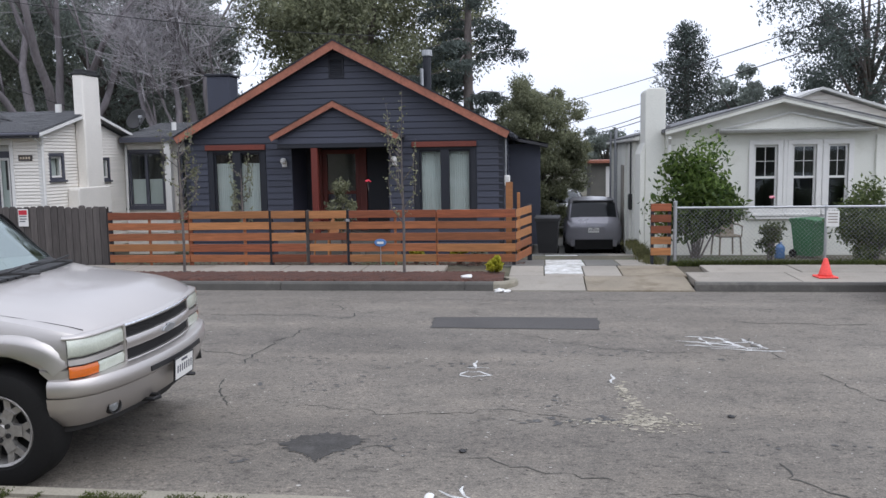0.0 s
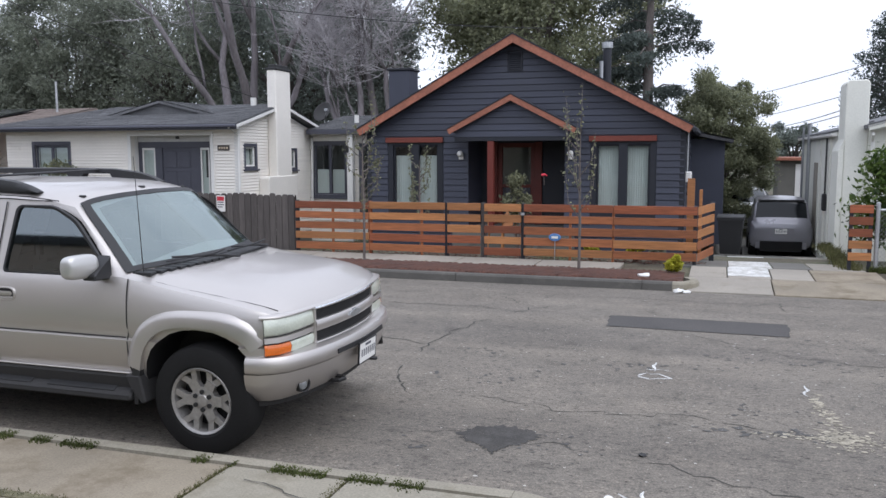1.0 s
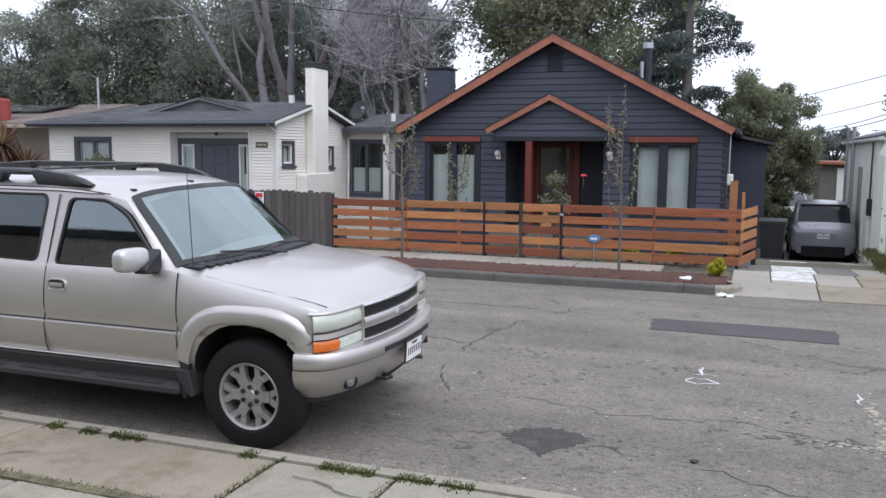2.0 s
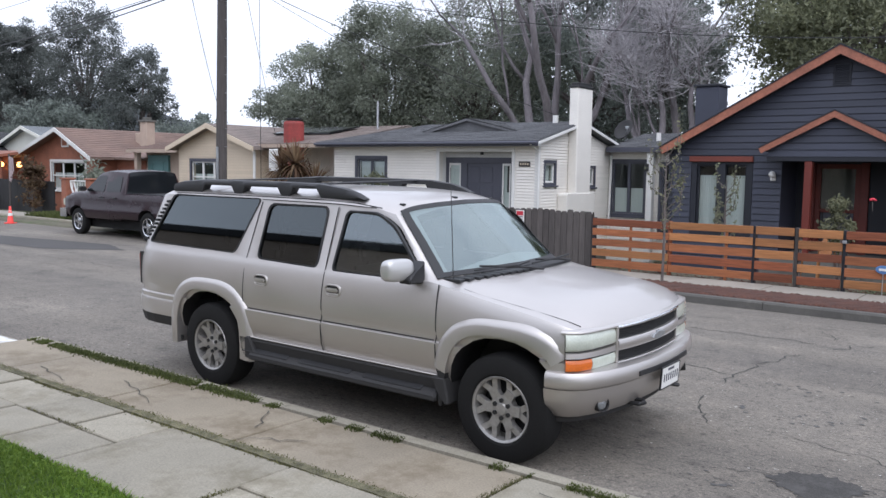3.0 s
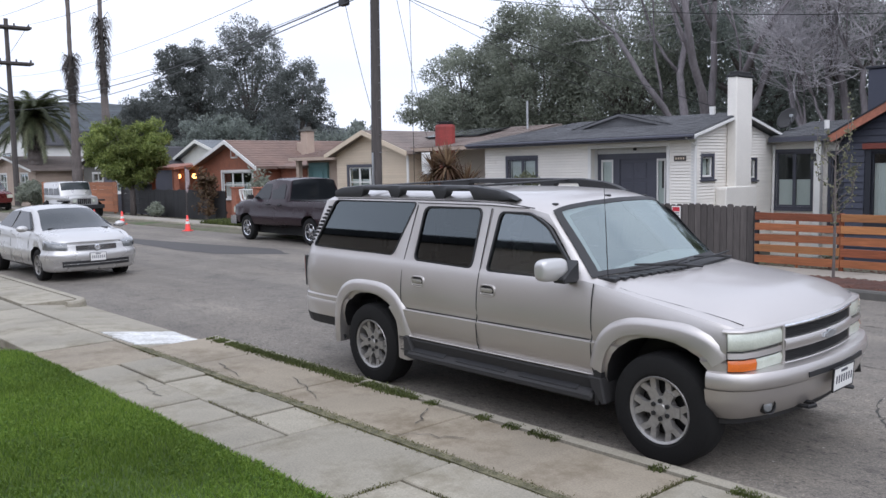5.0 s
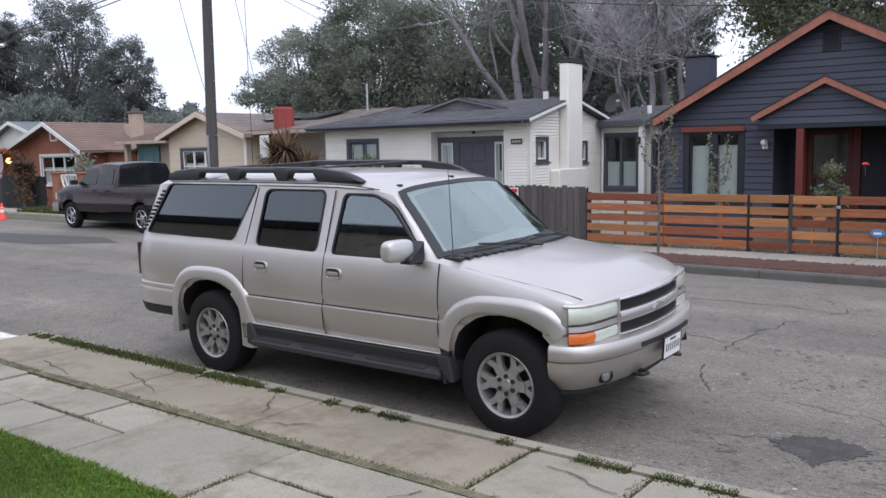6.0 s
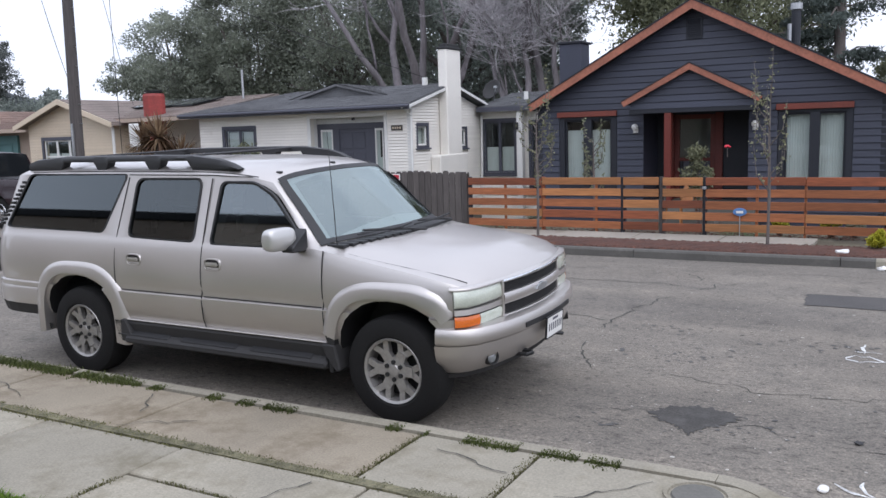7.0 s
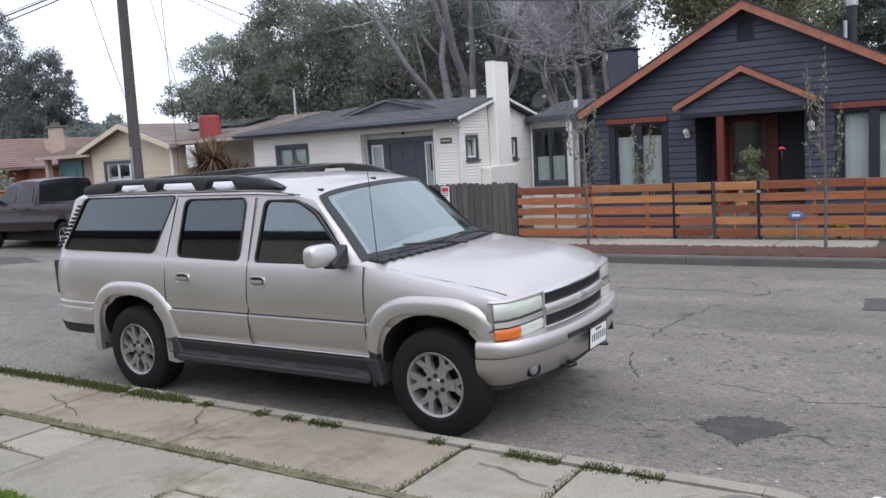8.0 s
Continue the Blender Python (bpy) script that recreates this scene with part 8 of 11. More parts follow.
        for xx in (-2.5, -1.75, -1.0):
            part("step_pad", prism(bmesh.new(), [(s * 0.965, 0.452), (s * 1.025, 0.422), (s * 1.029, 0.433), (s * 0.965, 0.463)], "x", xx - 0.30, xx + 0.30, 0.004), M_BLACK, rb)
        part("flare_foot", prism(bmesh.new(), [(-0.60, 0.555), (-0.475, 0.555), (-0.43, 0.36), (-0.47, 0.345), (-0.56, 0.46)], "y", s * 0.84, s * 1.028, 0.012), M_SILVERD, car, "dark grey plastic foot of the arch flare")
        part("flare_foot", prism(bmesh.new(), [(-2.84, 0.565), (-2.70, 0.565), (-2.62, 0.42), (-2.64, 0.37), (-2.76, 0.36), (-2.80, 0.44)], "y", s * 0.84, s * 1.024, 0.012), M_SILVERD, car)
        # doors: shut lines, handles, mirrors
        for pts in ([(-0.57, 0.56), (-0.575, 0.9), (-0.58, 1.235)], [(-1.79, 0.56), (-1.79, 1.0), (-1.785, 1.25), (-1.72, 1.76)], [(-2.80, 0.80), (-2.80, 1.0), (-2.80, 1.25), (-2.68, 1.77)],
                    [(-1.3, 1.768), (-1.72, 1.785), (-2.68, 1.79)]):
            fine = [(p[0] + (q[0] - p[0]) * t / 6, p[1] + (q[1] - p[1]) * t / 6) for p, q in zip(pts, pts[1:]) for t in range(6)] + [pts[-1]]
            line_groove(car, [(x, s * (flank(z) + 0.001), z) for x, z in fine], 0.0045)
        # black line in the moulding groove, drawn as the step's shadow
        for xa, xb in ((-2.74, -1.80), (-1.78, -0.60)):
            line_groove(car, [(xa, s * 0.9845, 0.817), (xb, s * 0.9845, 0.817)], 0.0045)
        for x in (-2.56, -1.66):
            def cup(scale, out):
                return [(x + 0.088 * scale * math.copysign(abs(math.cos(q)) ** 0.6, math.cos(q)), s * (0.986 + out), 1.083 + 0.05 * scale * math.copysign(abs(math.sin(q)) ** 0.6, math.sin(q))) for q in (2 * math.pi * i / 24 for i in range(24))]
            bm = bmesh.new()
            rims = [[bm.verts.new(p) for p in cup(k, o)] for k, o in ((1.08, -0.01), (1.0, 0.011), (0.9, 0.012), (0.80, -0.002))]
            for ra, rb in zip(rims, rims[1:]):
                for i in range(24):
                    bm.faces.new((ra[i], ra[(i + 1) % 24], rb[(i + 1) % 24], rb[i]))
            h = soften(part("door_handle", bm, M_SILVER, car, "silver door handle in a rounded cup"), 50)
            # flat near-black face puts the recess's shade behind the grip
            bm = bmesh.new()
            bm.faces.new([bm.verts.new(p) for p in cup(0.84, 0.002)])
            part("handle_cup", bm, M_SILVERD, h)
            soften(part("handle_grip", box(bmesh.new(), (x - 0.07, s * 0.99, 1.072), (x + 0.07, s * 1.010, 1.106), 0.01, 2), M_SILVER, h), 50)
            soften(part("cup_floor", box(bmesh.new(), (x - 0.062, s * 0.985, 1.046), (x + 0.062, s * 0.994, 1.060), 0.004, 1), M_SILVER, h), 50)
        # roof rail: a broad top bar on long feet, with three see-through gaps
        def rail_top(x):
            return float(np.interp(x, [-4.10, -4.0, -3.6, -2.4, -2.0, -1.72, -1.58, -1.50], [1.90, 1.925, 1.952, 1.952, 1.945, 1.915, 1.875, 1.835]))
        bm = bmesh.new()
        rings = []
        for k in range(53):
            x = -4.10 + 2.60 * k / 52
            t = rail_top(x)
            low = 1.898 if any(a < x < b for a, b in ((-3.62, -3.18), (-3.05, -2.50), (-2.37, -2.02))) else 1.825
            low = min(low, t - 0.012)
            rings.append([bm.verts.new((x, s * (0.735 + o), z)) for o, z in ((-0.035, low), (0.045, low), (0.05, (low + t) / 2), (0.036, t - 0.008), (0.0, t), (-0.03, t - 0.008))])
        for a, b in zip(rings, rings[1:]):
            for q in range(6):
                bm.faces.new((a[q], a[(q + 1) % 6], b[(q + 1) % 6], b[q]))
        bm.faces.new(rings[0])
        bm.faces.new(rings[-1][::-1])
        soften(part("roof_rail", bm, M_BLACK, car, "black roof rail with three gaps"), 50)
        line_groove(car, [(-1.30, s * 0.775, 1.765), (-1.55, s * 0.80, 1.797), (-2.0, s * 0.81, 1.812), (-3.3, s * 0.81, 1.817), (-4.0, s * 0.81, 1.812)], 0.005, "roof_drip")
        if s > 0:
            continue
        bm = bmesh.new()
        bmesh.ops.create_uvsphere(bm, u_segments=24, v_segments=16, radius=1.0)
        for v in bm.verts:
            e = [math.copysign(abs(q) ** 0.5, q) for q in v.co]
            v.co = Vector((-0.84 + 0.06 * e[0] * (1 - 0.25 * abs(e[2])) - 0.03 * e[1] * s, s * 1.125 + 0.12 * e[1], 1.338 + 0.085 * e[2]))
        # cap's paint is paler than the body's: sky light put into colour
        mir = part("wing_mirror", bm, M_WHITESIL, car, "silver wing mirror, paled for sky light, on a black foot", smooth=True)
        part("mirror_glass", box(bmesh.new(), (-0.915, s * 1.04, 1.275), (-0.905, s * 1.22, 1.405), 0.003), M_DARKGLASS, mir)
        part("mirror_foot", prism(bmesh.new(), [(s * 0.92, 1.225), (s * 1.10, 1.235), (s * 1.10, 1.275), (s * 1.03, 1.32), (s * 0.92, 1.40)], "x", -0.85, -0.735, 0.01), M_BLACK, mir)
    for x in (-2.2, -3.6):
        part("cross_bar", box(bmesh.new(), (x - 0.03, -0.74, 1.925), (x + 0.03, 0.74, 1.943), 0.008), M_BLACK, car)
    secs = [suv_section(*k[:8], **(k[8] if len(k) > 8 else {})) for k in keys]
    for y in (-0.62, 0, 0.62):
        ring = suv_station(keys, secs, -1.235)[17:22]
        z = float(np.interp(abs(y), [p[1] for p in ring[::-1]], [p[2] for p in ring[::-1]]))
        x = float(np.interp(abs(y), [p[1] for p in ring[::-1]], [p[0] for p in ring[::-1]]))
        part("marker_lamp", box(bmesh.new(), (x - 0.03, y - 0.018, z - 0.012), (x + 0.02, y + 0.018, z + 0.012), 0.006), M_BLACK, car)
    part("antenna", tube(bmesh.new(), [(-0.53, -0.83, 1.22), (-0.54, -0.83, 1.28), (-0.57, -0.83, 2.1)], [0.012, 0.004, 0.002], 5), M_BLACK, car)
    # hood shut lines and slight centre bulge
    for s in (-1, 1):
        line_groove(car, [(-0.50, s * 0.80, 1.232), (-0.46, s * 0.845, 1.216), (-0.40, s * 0.872, 1.207), (-0.20, s * 0.880, 1.173), (0.10, s * 0.88, 1.133), (0.34, s * 0.87, 1.095), (0.46, s * 0.85, 1.068), (0.54, s * 0.82, 1.04)], 0.004, "bonnet_gap")
    # rear: lamps, bumper, black ladder strip by the tailgate
    for s in (-1, 1):
        part("tail_lamp", prism(bmesh.new(), [(-4.585, 0.86), (-4.50, 0.86), (-4.50, 1.19), (-4.575, 1.19)], "y", s * 0.80, s * 0.890), M_BLACK, car)
        part("tail_lens", box(bmesh.new(), (-4.612, s * 0.72, 0.90), (-4.586, s * 0.875, 1.17), 0.004), M_REDLENS, car)
        bm = bmesh.new()
        for k in range(11):
            z = 1.33 + k * 0.038
            box(bm, (-4.42 + k * 0.029, s * (side_y(z) - 0.025), z), (-4.37 + k * 0.029, s * (side_y(z) + 0.006), z + 0.024), 0.003)
        part("tailgate_hinge_strip", bm, M_BLACK, car)
    rb_path = [(-3.86, 1.0), (-4.20, 0.998), (-4.36, 0.98), (-4.50, 0.93), (-4.60, 0.83), (-4.67, 0.65), (-4.69, 0), (-4.67, -0.65), (-4.60, -0.83), (-4.50, -0.93), (-4.36, -0.98), (-4.20, -0.998), (-3.86, -1.0)]
    soften(part("rear_bumper", sweep(rb_path, [(-0.1, 0.765), (0.006, 0.76), (0.014, 0.74), (0.008, 0.60), (-0.1, 0.60)]), M_SILVER, car), 40)
    part("rear_valance", sweep(rb_path, [(-0.1, 0.598), (0.006, 0.598), (-0.02, 0.50), (-0.1, 0.49)]), M_SILVERD, car, "dark plastic lower bumper")
    for s in (-1, 1):
        part("mud_flap", prism(bmesh.new(), [(-0.54, 0.60), (-0.47, 0.60), (-0.50, 0.34), (-0.53, 0.34)], "y", s * 0.80, s * 1.02), M_BLACK, car)
    part("exhaust_pipe", cyl(bmesh.new(), (-3.9, -0.86, 0.42), (-3.78, -0.985, 0.40), 0.03, n=10), M_BLACK, car)
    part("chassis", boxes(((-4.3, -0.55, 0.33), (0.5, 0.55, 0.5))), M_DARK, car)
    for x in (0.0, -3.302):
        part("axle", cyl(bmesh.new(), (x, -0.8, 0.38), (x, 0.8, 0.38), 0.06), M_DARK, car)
    return car



def screen_panel(parent, keys, xa, xb, name="windscreen", m0=0.08, m1=0.93, off=0.008, material=None):
    """Glass that follows the slope of the body between two stations, from roof edge to roof edge."""
    bm = bmesh.new()
    rows = []
    for q in range(7):
        x = xa + (xb - xa) * (m0 + (m1 - m0) * q / 6)
        e = 0.01
        s0, s1 = station(keys, x - e), station(keys, x + e)
        pts = station(keys, x)[10:14]
        t = Vector(s1[13]) - Vector(s0[13])
        n = t.cross(Vector((0, 1, 0))).normalized()
        n = -n if n.z < 0 else n
        half = [Vector(pts[0]).lerp(Vector(pts[1]), 0.4)] + [Vector(p) for p in pts[1:]]
        full = [Vector((p.x, -p.y, p.z)) for p in half] + half[::-1][1:]
        rows.append([bm.verts.new(p + n * off) for p in full])
    for a, b in zip(rows, rows[1:]):
        for i in range(len(a) - 1):
            bm.faces.new((a[i], a[i + 1], b[i + 1], b[i]))
    return part(name, bm, material or M_SCREENG, parent, smooth=True)


def pchip(xs, vs, x):
    """Monotone cubic through (xs, vs)."""
    n = len(xs)
    h = [xs[i + 1] - xs[i] for i in range(n - 1)]
    d = [(vs[i + 1] - vs[i]) / h[i] for i in range(n - 1)]
    m = [d[0]] + [0.0 if d[i - 1] * d[i] <= 0 else 2 * d[i - 1] * d[i] / (d[i - 1] + d[i]) for i in range(1, n - 1)] + [d[-1]]
    i = max(k for k in range(n - 1) if xs[k] <= x + 1e-9)
    t = (x - xs[i]) / h[i]
    return (2 * t ** 3 - 3 * t * t + 1) * vs[i] + (t ** 3 - 2 * t * t + t) * h[i] * m[i] + (3 * t * t - 2 * t ** 3) * vs[i + 1] + (t ** 3 - t * t) * h[i] * m[i + 1]


def station(keys, x):
    """A car section at any x, eased between the key sections."""
    secs = [section(*k[:8], **(k[8] if len(k) > 8 else {})) for k in keys]
    xs = [k[0] for k in keys]
    return [tuple((x if c == 0 else 0) + pchip(xs, [q[i][c] - (kx if c == 0 else 0) for q, kx in zip(secs, xs)], x) for c in range(3)) for i in range(14)]


def plain_car(name, loc, rz, label, paint, keys, panes, belt, roof, screens, axles, r, track, rim=None, rim_style="spoke", lights=(), bumpers=None, extras=None, group="", arch=None):
    """A parked car further off: lofted body with wheel arches, glass, wheels, lamps, mirrors."""
    car = thing(name, loc, rz, label, "car", group)
    xs = [k[0] for k in keys]
    dense = []
    for a, b in zip(xs, xs[1:]):
        n = max(1, min(6, int((b - a) / 0.12)))
        dense += [a + (b - a) * q / n for q in range(n)]
    body = part("body", loft([station(keys, x) for x in dense + [xs[-1]]]), paint, car)
    carve(body, [(arch_cut(x, r * 1.02, r * 1.17, s * (track - 0.28), s * 1.3), M_BLACK) for x in axles for s in (-1, 1)])
    soften(body, 35)
    (zb, wb), (zr, wr) = belt, roof

    def ys(z):
        return wb + (z - zb) / (zr - zb) * (wr - wb)
    for s in (-1, 1):
        for poly in panes:
            q = round_poly(poly, 0.05, 3)
            bm = bmesh.new()
            v = [bm.verts.new((x, s * (ys(z) + 0.012), z)) for x, z in q]
            v2 = [bm.verts.new((x, s * (ys(z) - 0.03), z)) for x, z in q]
            bm.faces.new(v)
            for i in range(len(q)):
                bm.faces.new((v[i], v[(i + 1) % len(q)], v2[(i + 1) % len(q)], v2[i]))
            part("side_window", bm, M_DARKGLASS, body)
    for nm, ia, ib in screens:
        screen_panel(body, keys, xs[ia], xs[ib], nm, material=M_DARKGLASS if nm == "rear_screen" else None)
    for x in axles:
        for s in (-1, 1):
            wheel(car, x, s * track, r, 0.215, r * 0.62, 7 if rim_style == "spoke" else 5, rim or M_ALLOY, s, rim_style)
        part("axle", cyl(bmesh.new(), (x, -track, r), (x, track, r), 0.05), M_DARK, car)
    for nm, lo, hi, m in lights:
        for s in (-1, 1):
            part(nm, box(bmesh.new(), (lo[0], s * lo[1], lo[2]), (hi[0], s * hi[1], hi[2]), 0.02, 2), m, car)
    for nm, lo, hi, m in (extras or ()):
        part(nm, box(bmesh.new(), lo, hi, 0.012, 2), m, car)
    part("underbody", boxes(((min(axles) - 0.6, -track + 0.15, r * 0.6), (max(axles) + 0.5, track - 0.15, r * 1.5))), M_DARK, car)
    return car


def mirrors(car, x, y, z, paint):
    for s in (-1, 1):
        part("wing_mirror", box(bmesh.new(), (x - 0.09, s * y, z), (x + 0.05, s * (y + 0.2), z + 0.13), 0.03, 2), paint, car)


def other_cars():
    sedan = [(-3.82, 0.80, 0.40, 0.96, 0.76, 0.64, 0.99, 1.01, dict(crease=0.62)), (-3.66, 0.87, 0.32, 1.0, 0.82, 0.66, 1.03, 1.06, dict(crease=0.62)), (-3.1, 0.89, 0.26, 1.0, 0.85, 0.66, 1.05, 1.09, dict(crease=0.62)),
             (-2.2, 0.90, 0.24, 0.98, 0.86, 0.56, 1.38, 1.42, dict(crease=0.62)), (-1.4, 0.90, 0.24, 0.96, 0.86, 0.57, 1.43, 1.475, dict(crease=0.62)), (-0.95, 0.90, 0.24, 0.95, 0.86, 0.57, 1.38, 1.42, dict(crease=0.62, bow=0.08)),
             (-0.10, 0.90, 0.24, 0.94, 0.86, 0.72, 0.96, 1.0, dict(crease=0.62, bow=0.22)), (0.25, 0.89, 0.24, 0.89, 0.855, 0.73, 0.92, 0.965, dict(crease=0.60, bow=0.10)), (0.48, 0.86, 0.24, 0.83, 0.82, 0.70, 0.855, 0.905, dict(crease=0.56, bow=0.12)),
             (0.58, 0.82, 0.26, 0.775, 0.78, 0.66, 0.80, 0.84, dict(crease=0.52, bow=0.16, bow_all=True)), (0.63, 0.76, 0.28, 0.74, 0.73, 0.62, 0.76, 0.785, dict(crease=0.50, bow=0.18, bow_all=True))]
    sp = [[(-1.60, 1.0), (-1.55, 1.36), (-1.05, 1.345), (-0.42, 1.0)], [(-2.62, 1.04), (-2.20, 1.335), (-1.66, 1.37), (-1.68, 1.01)]]
    def sedan_car(loc, rz, label, paint):
        c = plain_car("sedan", loc, rz, label, paint, sedan, sp, (0.96, 0.85), (1.40, 0.605), (("windscreen", 5, 6), ("rear_screen", 2, 3)), (0.0, -2.80), 0.315, 0.77, None, "y",
                      lights=(("tail_lamp", (-3.84, 0.5, 0.72), (-3.6, 0.86, 0.92), M_REDLENS),))
        edge = [(0.34, -0.895), (0.48, -0.885), (0.60, -0.845), (0.69, -0.77), (0.76, -0.65), (0.81, -0.46), (0.84, -0.22), (0.85, 0)]
        edge = edge + [(x, -y) for x, y in edge[::-1][1:]]
        bump = soften(part("front_bumper", sweep(edge, [(-0.2, 0.735), (-0.06, 0.738), (-0.012, 0.72), (0.0, 0.68), (0.008, 0.585), (0.03, 0.56), (0.04, 0.52), (0.036, 0.44), (0.012, 0.385), (0.004, 0.30), (-0.01, 0.235), (-0.06, 0.20), (-0.2, 0.20)]), paint, c), 50)
        mid, low = [(x, y * 0.86) for x, y in edge if abs(y) < 0.5], [q for q in edge if abs(q[1]) < 0.7]
        g = part("grille", sweep(mid, [(-0.02, 0.715), (0.012, 0.712), (0.022, 0.615), (-0.02, 0.61)]), M_BLACK, c, "black grille with bright bars")
        for z in (0.632, 0.656, 0.68, 0.704):
            part("grille_bar", sweep([(x, y * 0.96) for x, y in mid], [(0.0, z), (0.028, z), (0.028, z - 0.007), (0.0, z - 0.007)]), M_CHROME, g)
        part("emblem", lathe(bmesh.new(), [(0.062, 0.0), (0.06, 0.014), (0.04, 0.016), (0.036, 0.008), (0.0005, 0.008)], Matrix.Translation((0.872, 0, 0.664)) @ pose(0, 0, 0, 0, 90, 0), 20), M_CHROME, g)
        part("lower_grille", sweep(low, [(-0.02, 0.412), (0.034, 0.408), (0.034, 0.30), (-0.02, 0.295)]), M_BLACK, bump)
        part("lower_bar", sweep([(x, y * 0.97) for x, y in low], [(0.0, 0.357), (0.042, 0.357), (0.042, 0.349), (0.0, 0.349)]), paint, bump)
        for s in (-1, 1):
            seg = [(0.40, -0.885)] + edge[1:5] + [(0.79, -0.55)]
            seg = seg if s < 0 else [(x, -y) for x, y in seg[::-1]]
            hl = part("headlamp", sweep(seg, [(-0.16, 0.735), (-0.05, 0.735), (-0.004, 0.715), (0.010, 0.67), (0.009, 0.625), (-0.1, 0.62)]), M_LAMPCL, c, "clear swept-back headlamp")
            for v in hl.data.vertices:
                back = max(0.0, 0.80 - v.co.x)
                v.co.z += back * (0.22 if v.co.z > 0.68 else 0.06)
            soften(hl, 50)
            part("lamp_bowl", lathe(bmesh.new(), [(0.055, 0.0), (0.05, 0.012), (0.0005, -0.01)], Matrix.Translation((0.735, s * 0.655, 0.685)) @ pose(0, 0, 0, 0, 88, s * 28), 16), M_CHROME, hl)
            part("fog_lamp", lathe(bmesh.new(), [(0.05, -0.03), (0.048, 0.008), (0.0005, 0.012)], Matrix.Translation((0.79, s * 0.60, 0.36)) @ pose(0, 0, 0, 0, 90, s * 26), 14), M_LAMPGL, bump)
            bm = bmesh.new()
            bmesh.ops.create_uvsphere(bm, u_segments=16, v_segments=10, radius=1.0)
            for v in bm.verts:
                v.co = Vector((-0.42 + 0.075 * v.co.x, s * 1.0 + 0.115 * v.co.y, 1.03 + 0.065 * v.co.z))
            m = part("wing_mirror", bm, paint, c, smooth=True)
            part("mirror_foot", box(bmesh.new(), (-0.45, s * 0.86, 0.99), (-0.40, s * 0.95, 1.02), 0.01), M_BLACK, m)
            for x in (-1.45, -2.42):
                part("door_handle", box(bmesh.new(), (x - 0.09, s * 0.875, 0.86), (x + 0.09, s * 0.90, 0.885), 0.01, 2), paint, c)
        for y0, y1 in ((-0.60, -0.04), (0.0, 0.56)):
            part("wiper", tube(bmesh.new(), [(0.02, y1, 0.985), (-0.10, (y0 + y1) / 2, 1.035), (-0.12, y0, 1.02)], 0.012, 5), M_BLACK, c)
        plate(c, pose(0.90, 0.0, 0.475, 0, 0, 0))
        for s in (-1, 1):
            line_groove(c, [(-0.50, s * 0.892, 0.36), (-0.48, s * 0.893, 0.7), (-0.36, s * 0.862, 0.95)], 0.004)
            line_groove(c, [(-1.62, s * 0.897, 0.34), (-1.63, s * 0.893, 0.7), (-1.63, s * 0.862, 0.96)], 0.004)
        return c

    sedan_car((-18.0, 6.25, 0.015), 1.0, "light silver sedan parked past the driveway", M_WHITESIL)
    # sedan at the far kerb, nose just in view
    sedan_car((6.0, 12.36, 0.03), 180, "white sedan parked at the far kerb", M_CARWHITE)
    truck = [(-4.78, 0.95, 0.58, 1.18, 0.93, 0.86, 1.20, 1.21), (-4.70, 0.98, 0.52, 1.22, 0.95, 0.88, 1.235, 1.245), (-2.42, 0.99, 0.50, 1.22, 0.955, 0.88, 1.235, 1.245), (-2.36, 0.99, 0.50, 1.25, 0.955, 0.72, 1.82, 1.87),
             (-1.6, 0.99, 0.46, 1.24, 0.955, 0.74, 1.86, 1.91), (-1.0, 0.99, 0.46, 1.22, 0.955, 0.71, 1.80, 1.85, dict(bow=0.08)), (-0.28, 0.99, 0.46, 1.22, 0.95, 0.84, 1.28, 1.31, dict(bow=0.2)), (0.35, 0.99, 0.48, 1.13, 0.95, 0.84, 1.20, 1.27),
             (0.72, 0.95, 0.52, 1.08, 0.92, 0.80, 1.14, 1.20, dict(bow=0.08, bow_all=True)), (0.80, 0.90, 0.54, 1.0, 0.88, 0.76, 1.04, 1.09, dict(bow=0.12, bow_all=True))]
    tp = [[(-1.42, 1.29), (-1.40, 1.74), (-0.98, 1.72), (-0.46, 1.29)], [(-2.24, 1.30), (-2.16, 1.72), (-1.50, 1.75), (-1.52, 1.29)]]
    c = plain_car("pickup_truck", (-23.6, 14.12, 0.01), 180, "dark plum pickup truck facing down the street", M_PLUM, truck, tp, (1.24, 0.945), (1.80, 0.755), (("windscreen", 5, 6), ("rear_screen", 2, 3)), (0.0, -3.52), 0.385, 0.84, M_CHROME, "five",
                  lights=(("headlamp", (0.60, 0.6, 0.82), (0.86, 0.92, 1.02), M_LAMPGL), ("tail_lamp", (-4.8, 0.78, 0.8), (-4.65, 0.96, 1.15), M_REDLENS)),
                  extras=(("front_bumper", (0.62, -0.97, 0.48), (0.98, 0.97, 0.74), M_CHROME), ("rear_bumper", (-4.98, -0.93, 0.5), (-4.74, 0.93, 0.68), M_CHROME), ("grille", (0.80, -0.45, 0.76), (0.93, 0.45, 1.04), M_CHROME), ("bed_well", (-4.6, -0.8, 1.236), (-2.5, 0.8, 1.252), M_BLACK)))
    mirrors(c, -0.5, 0.97, 1.28, M_BLACK)
    for s in (-1, 1):
        for x in (-1.36, -2.0):
            part("door_handle", box(bmesh.new(), (x - 0.09, s * 0.98, 1.10), (x + 0.09, s * 1.005, 1.14), 0.01), M_BLACK, c)
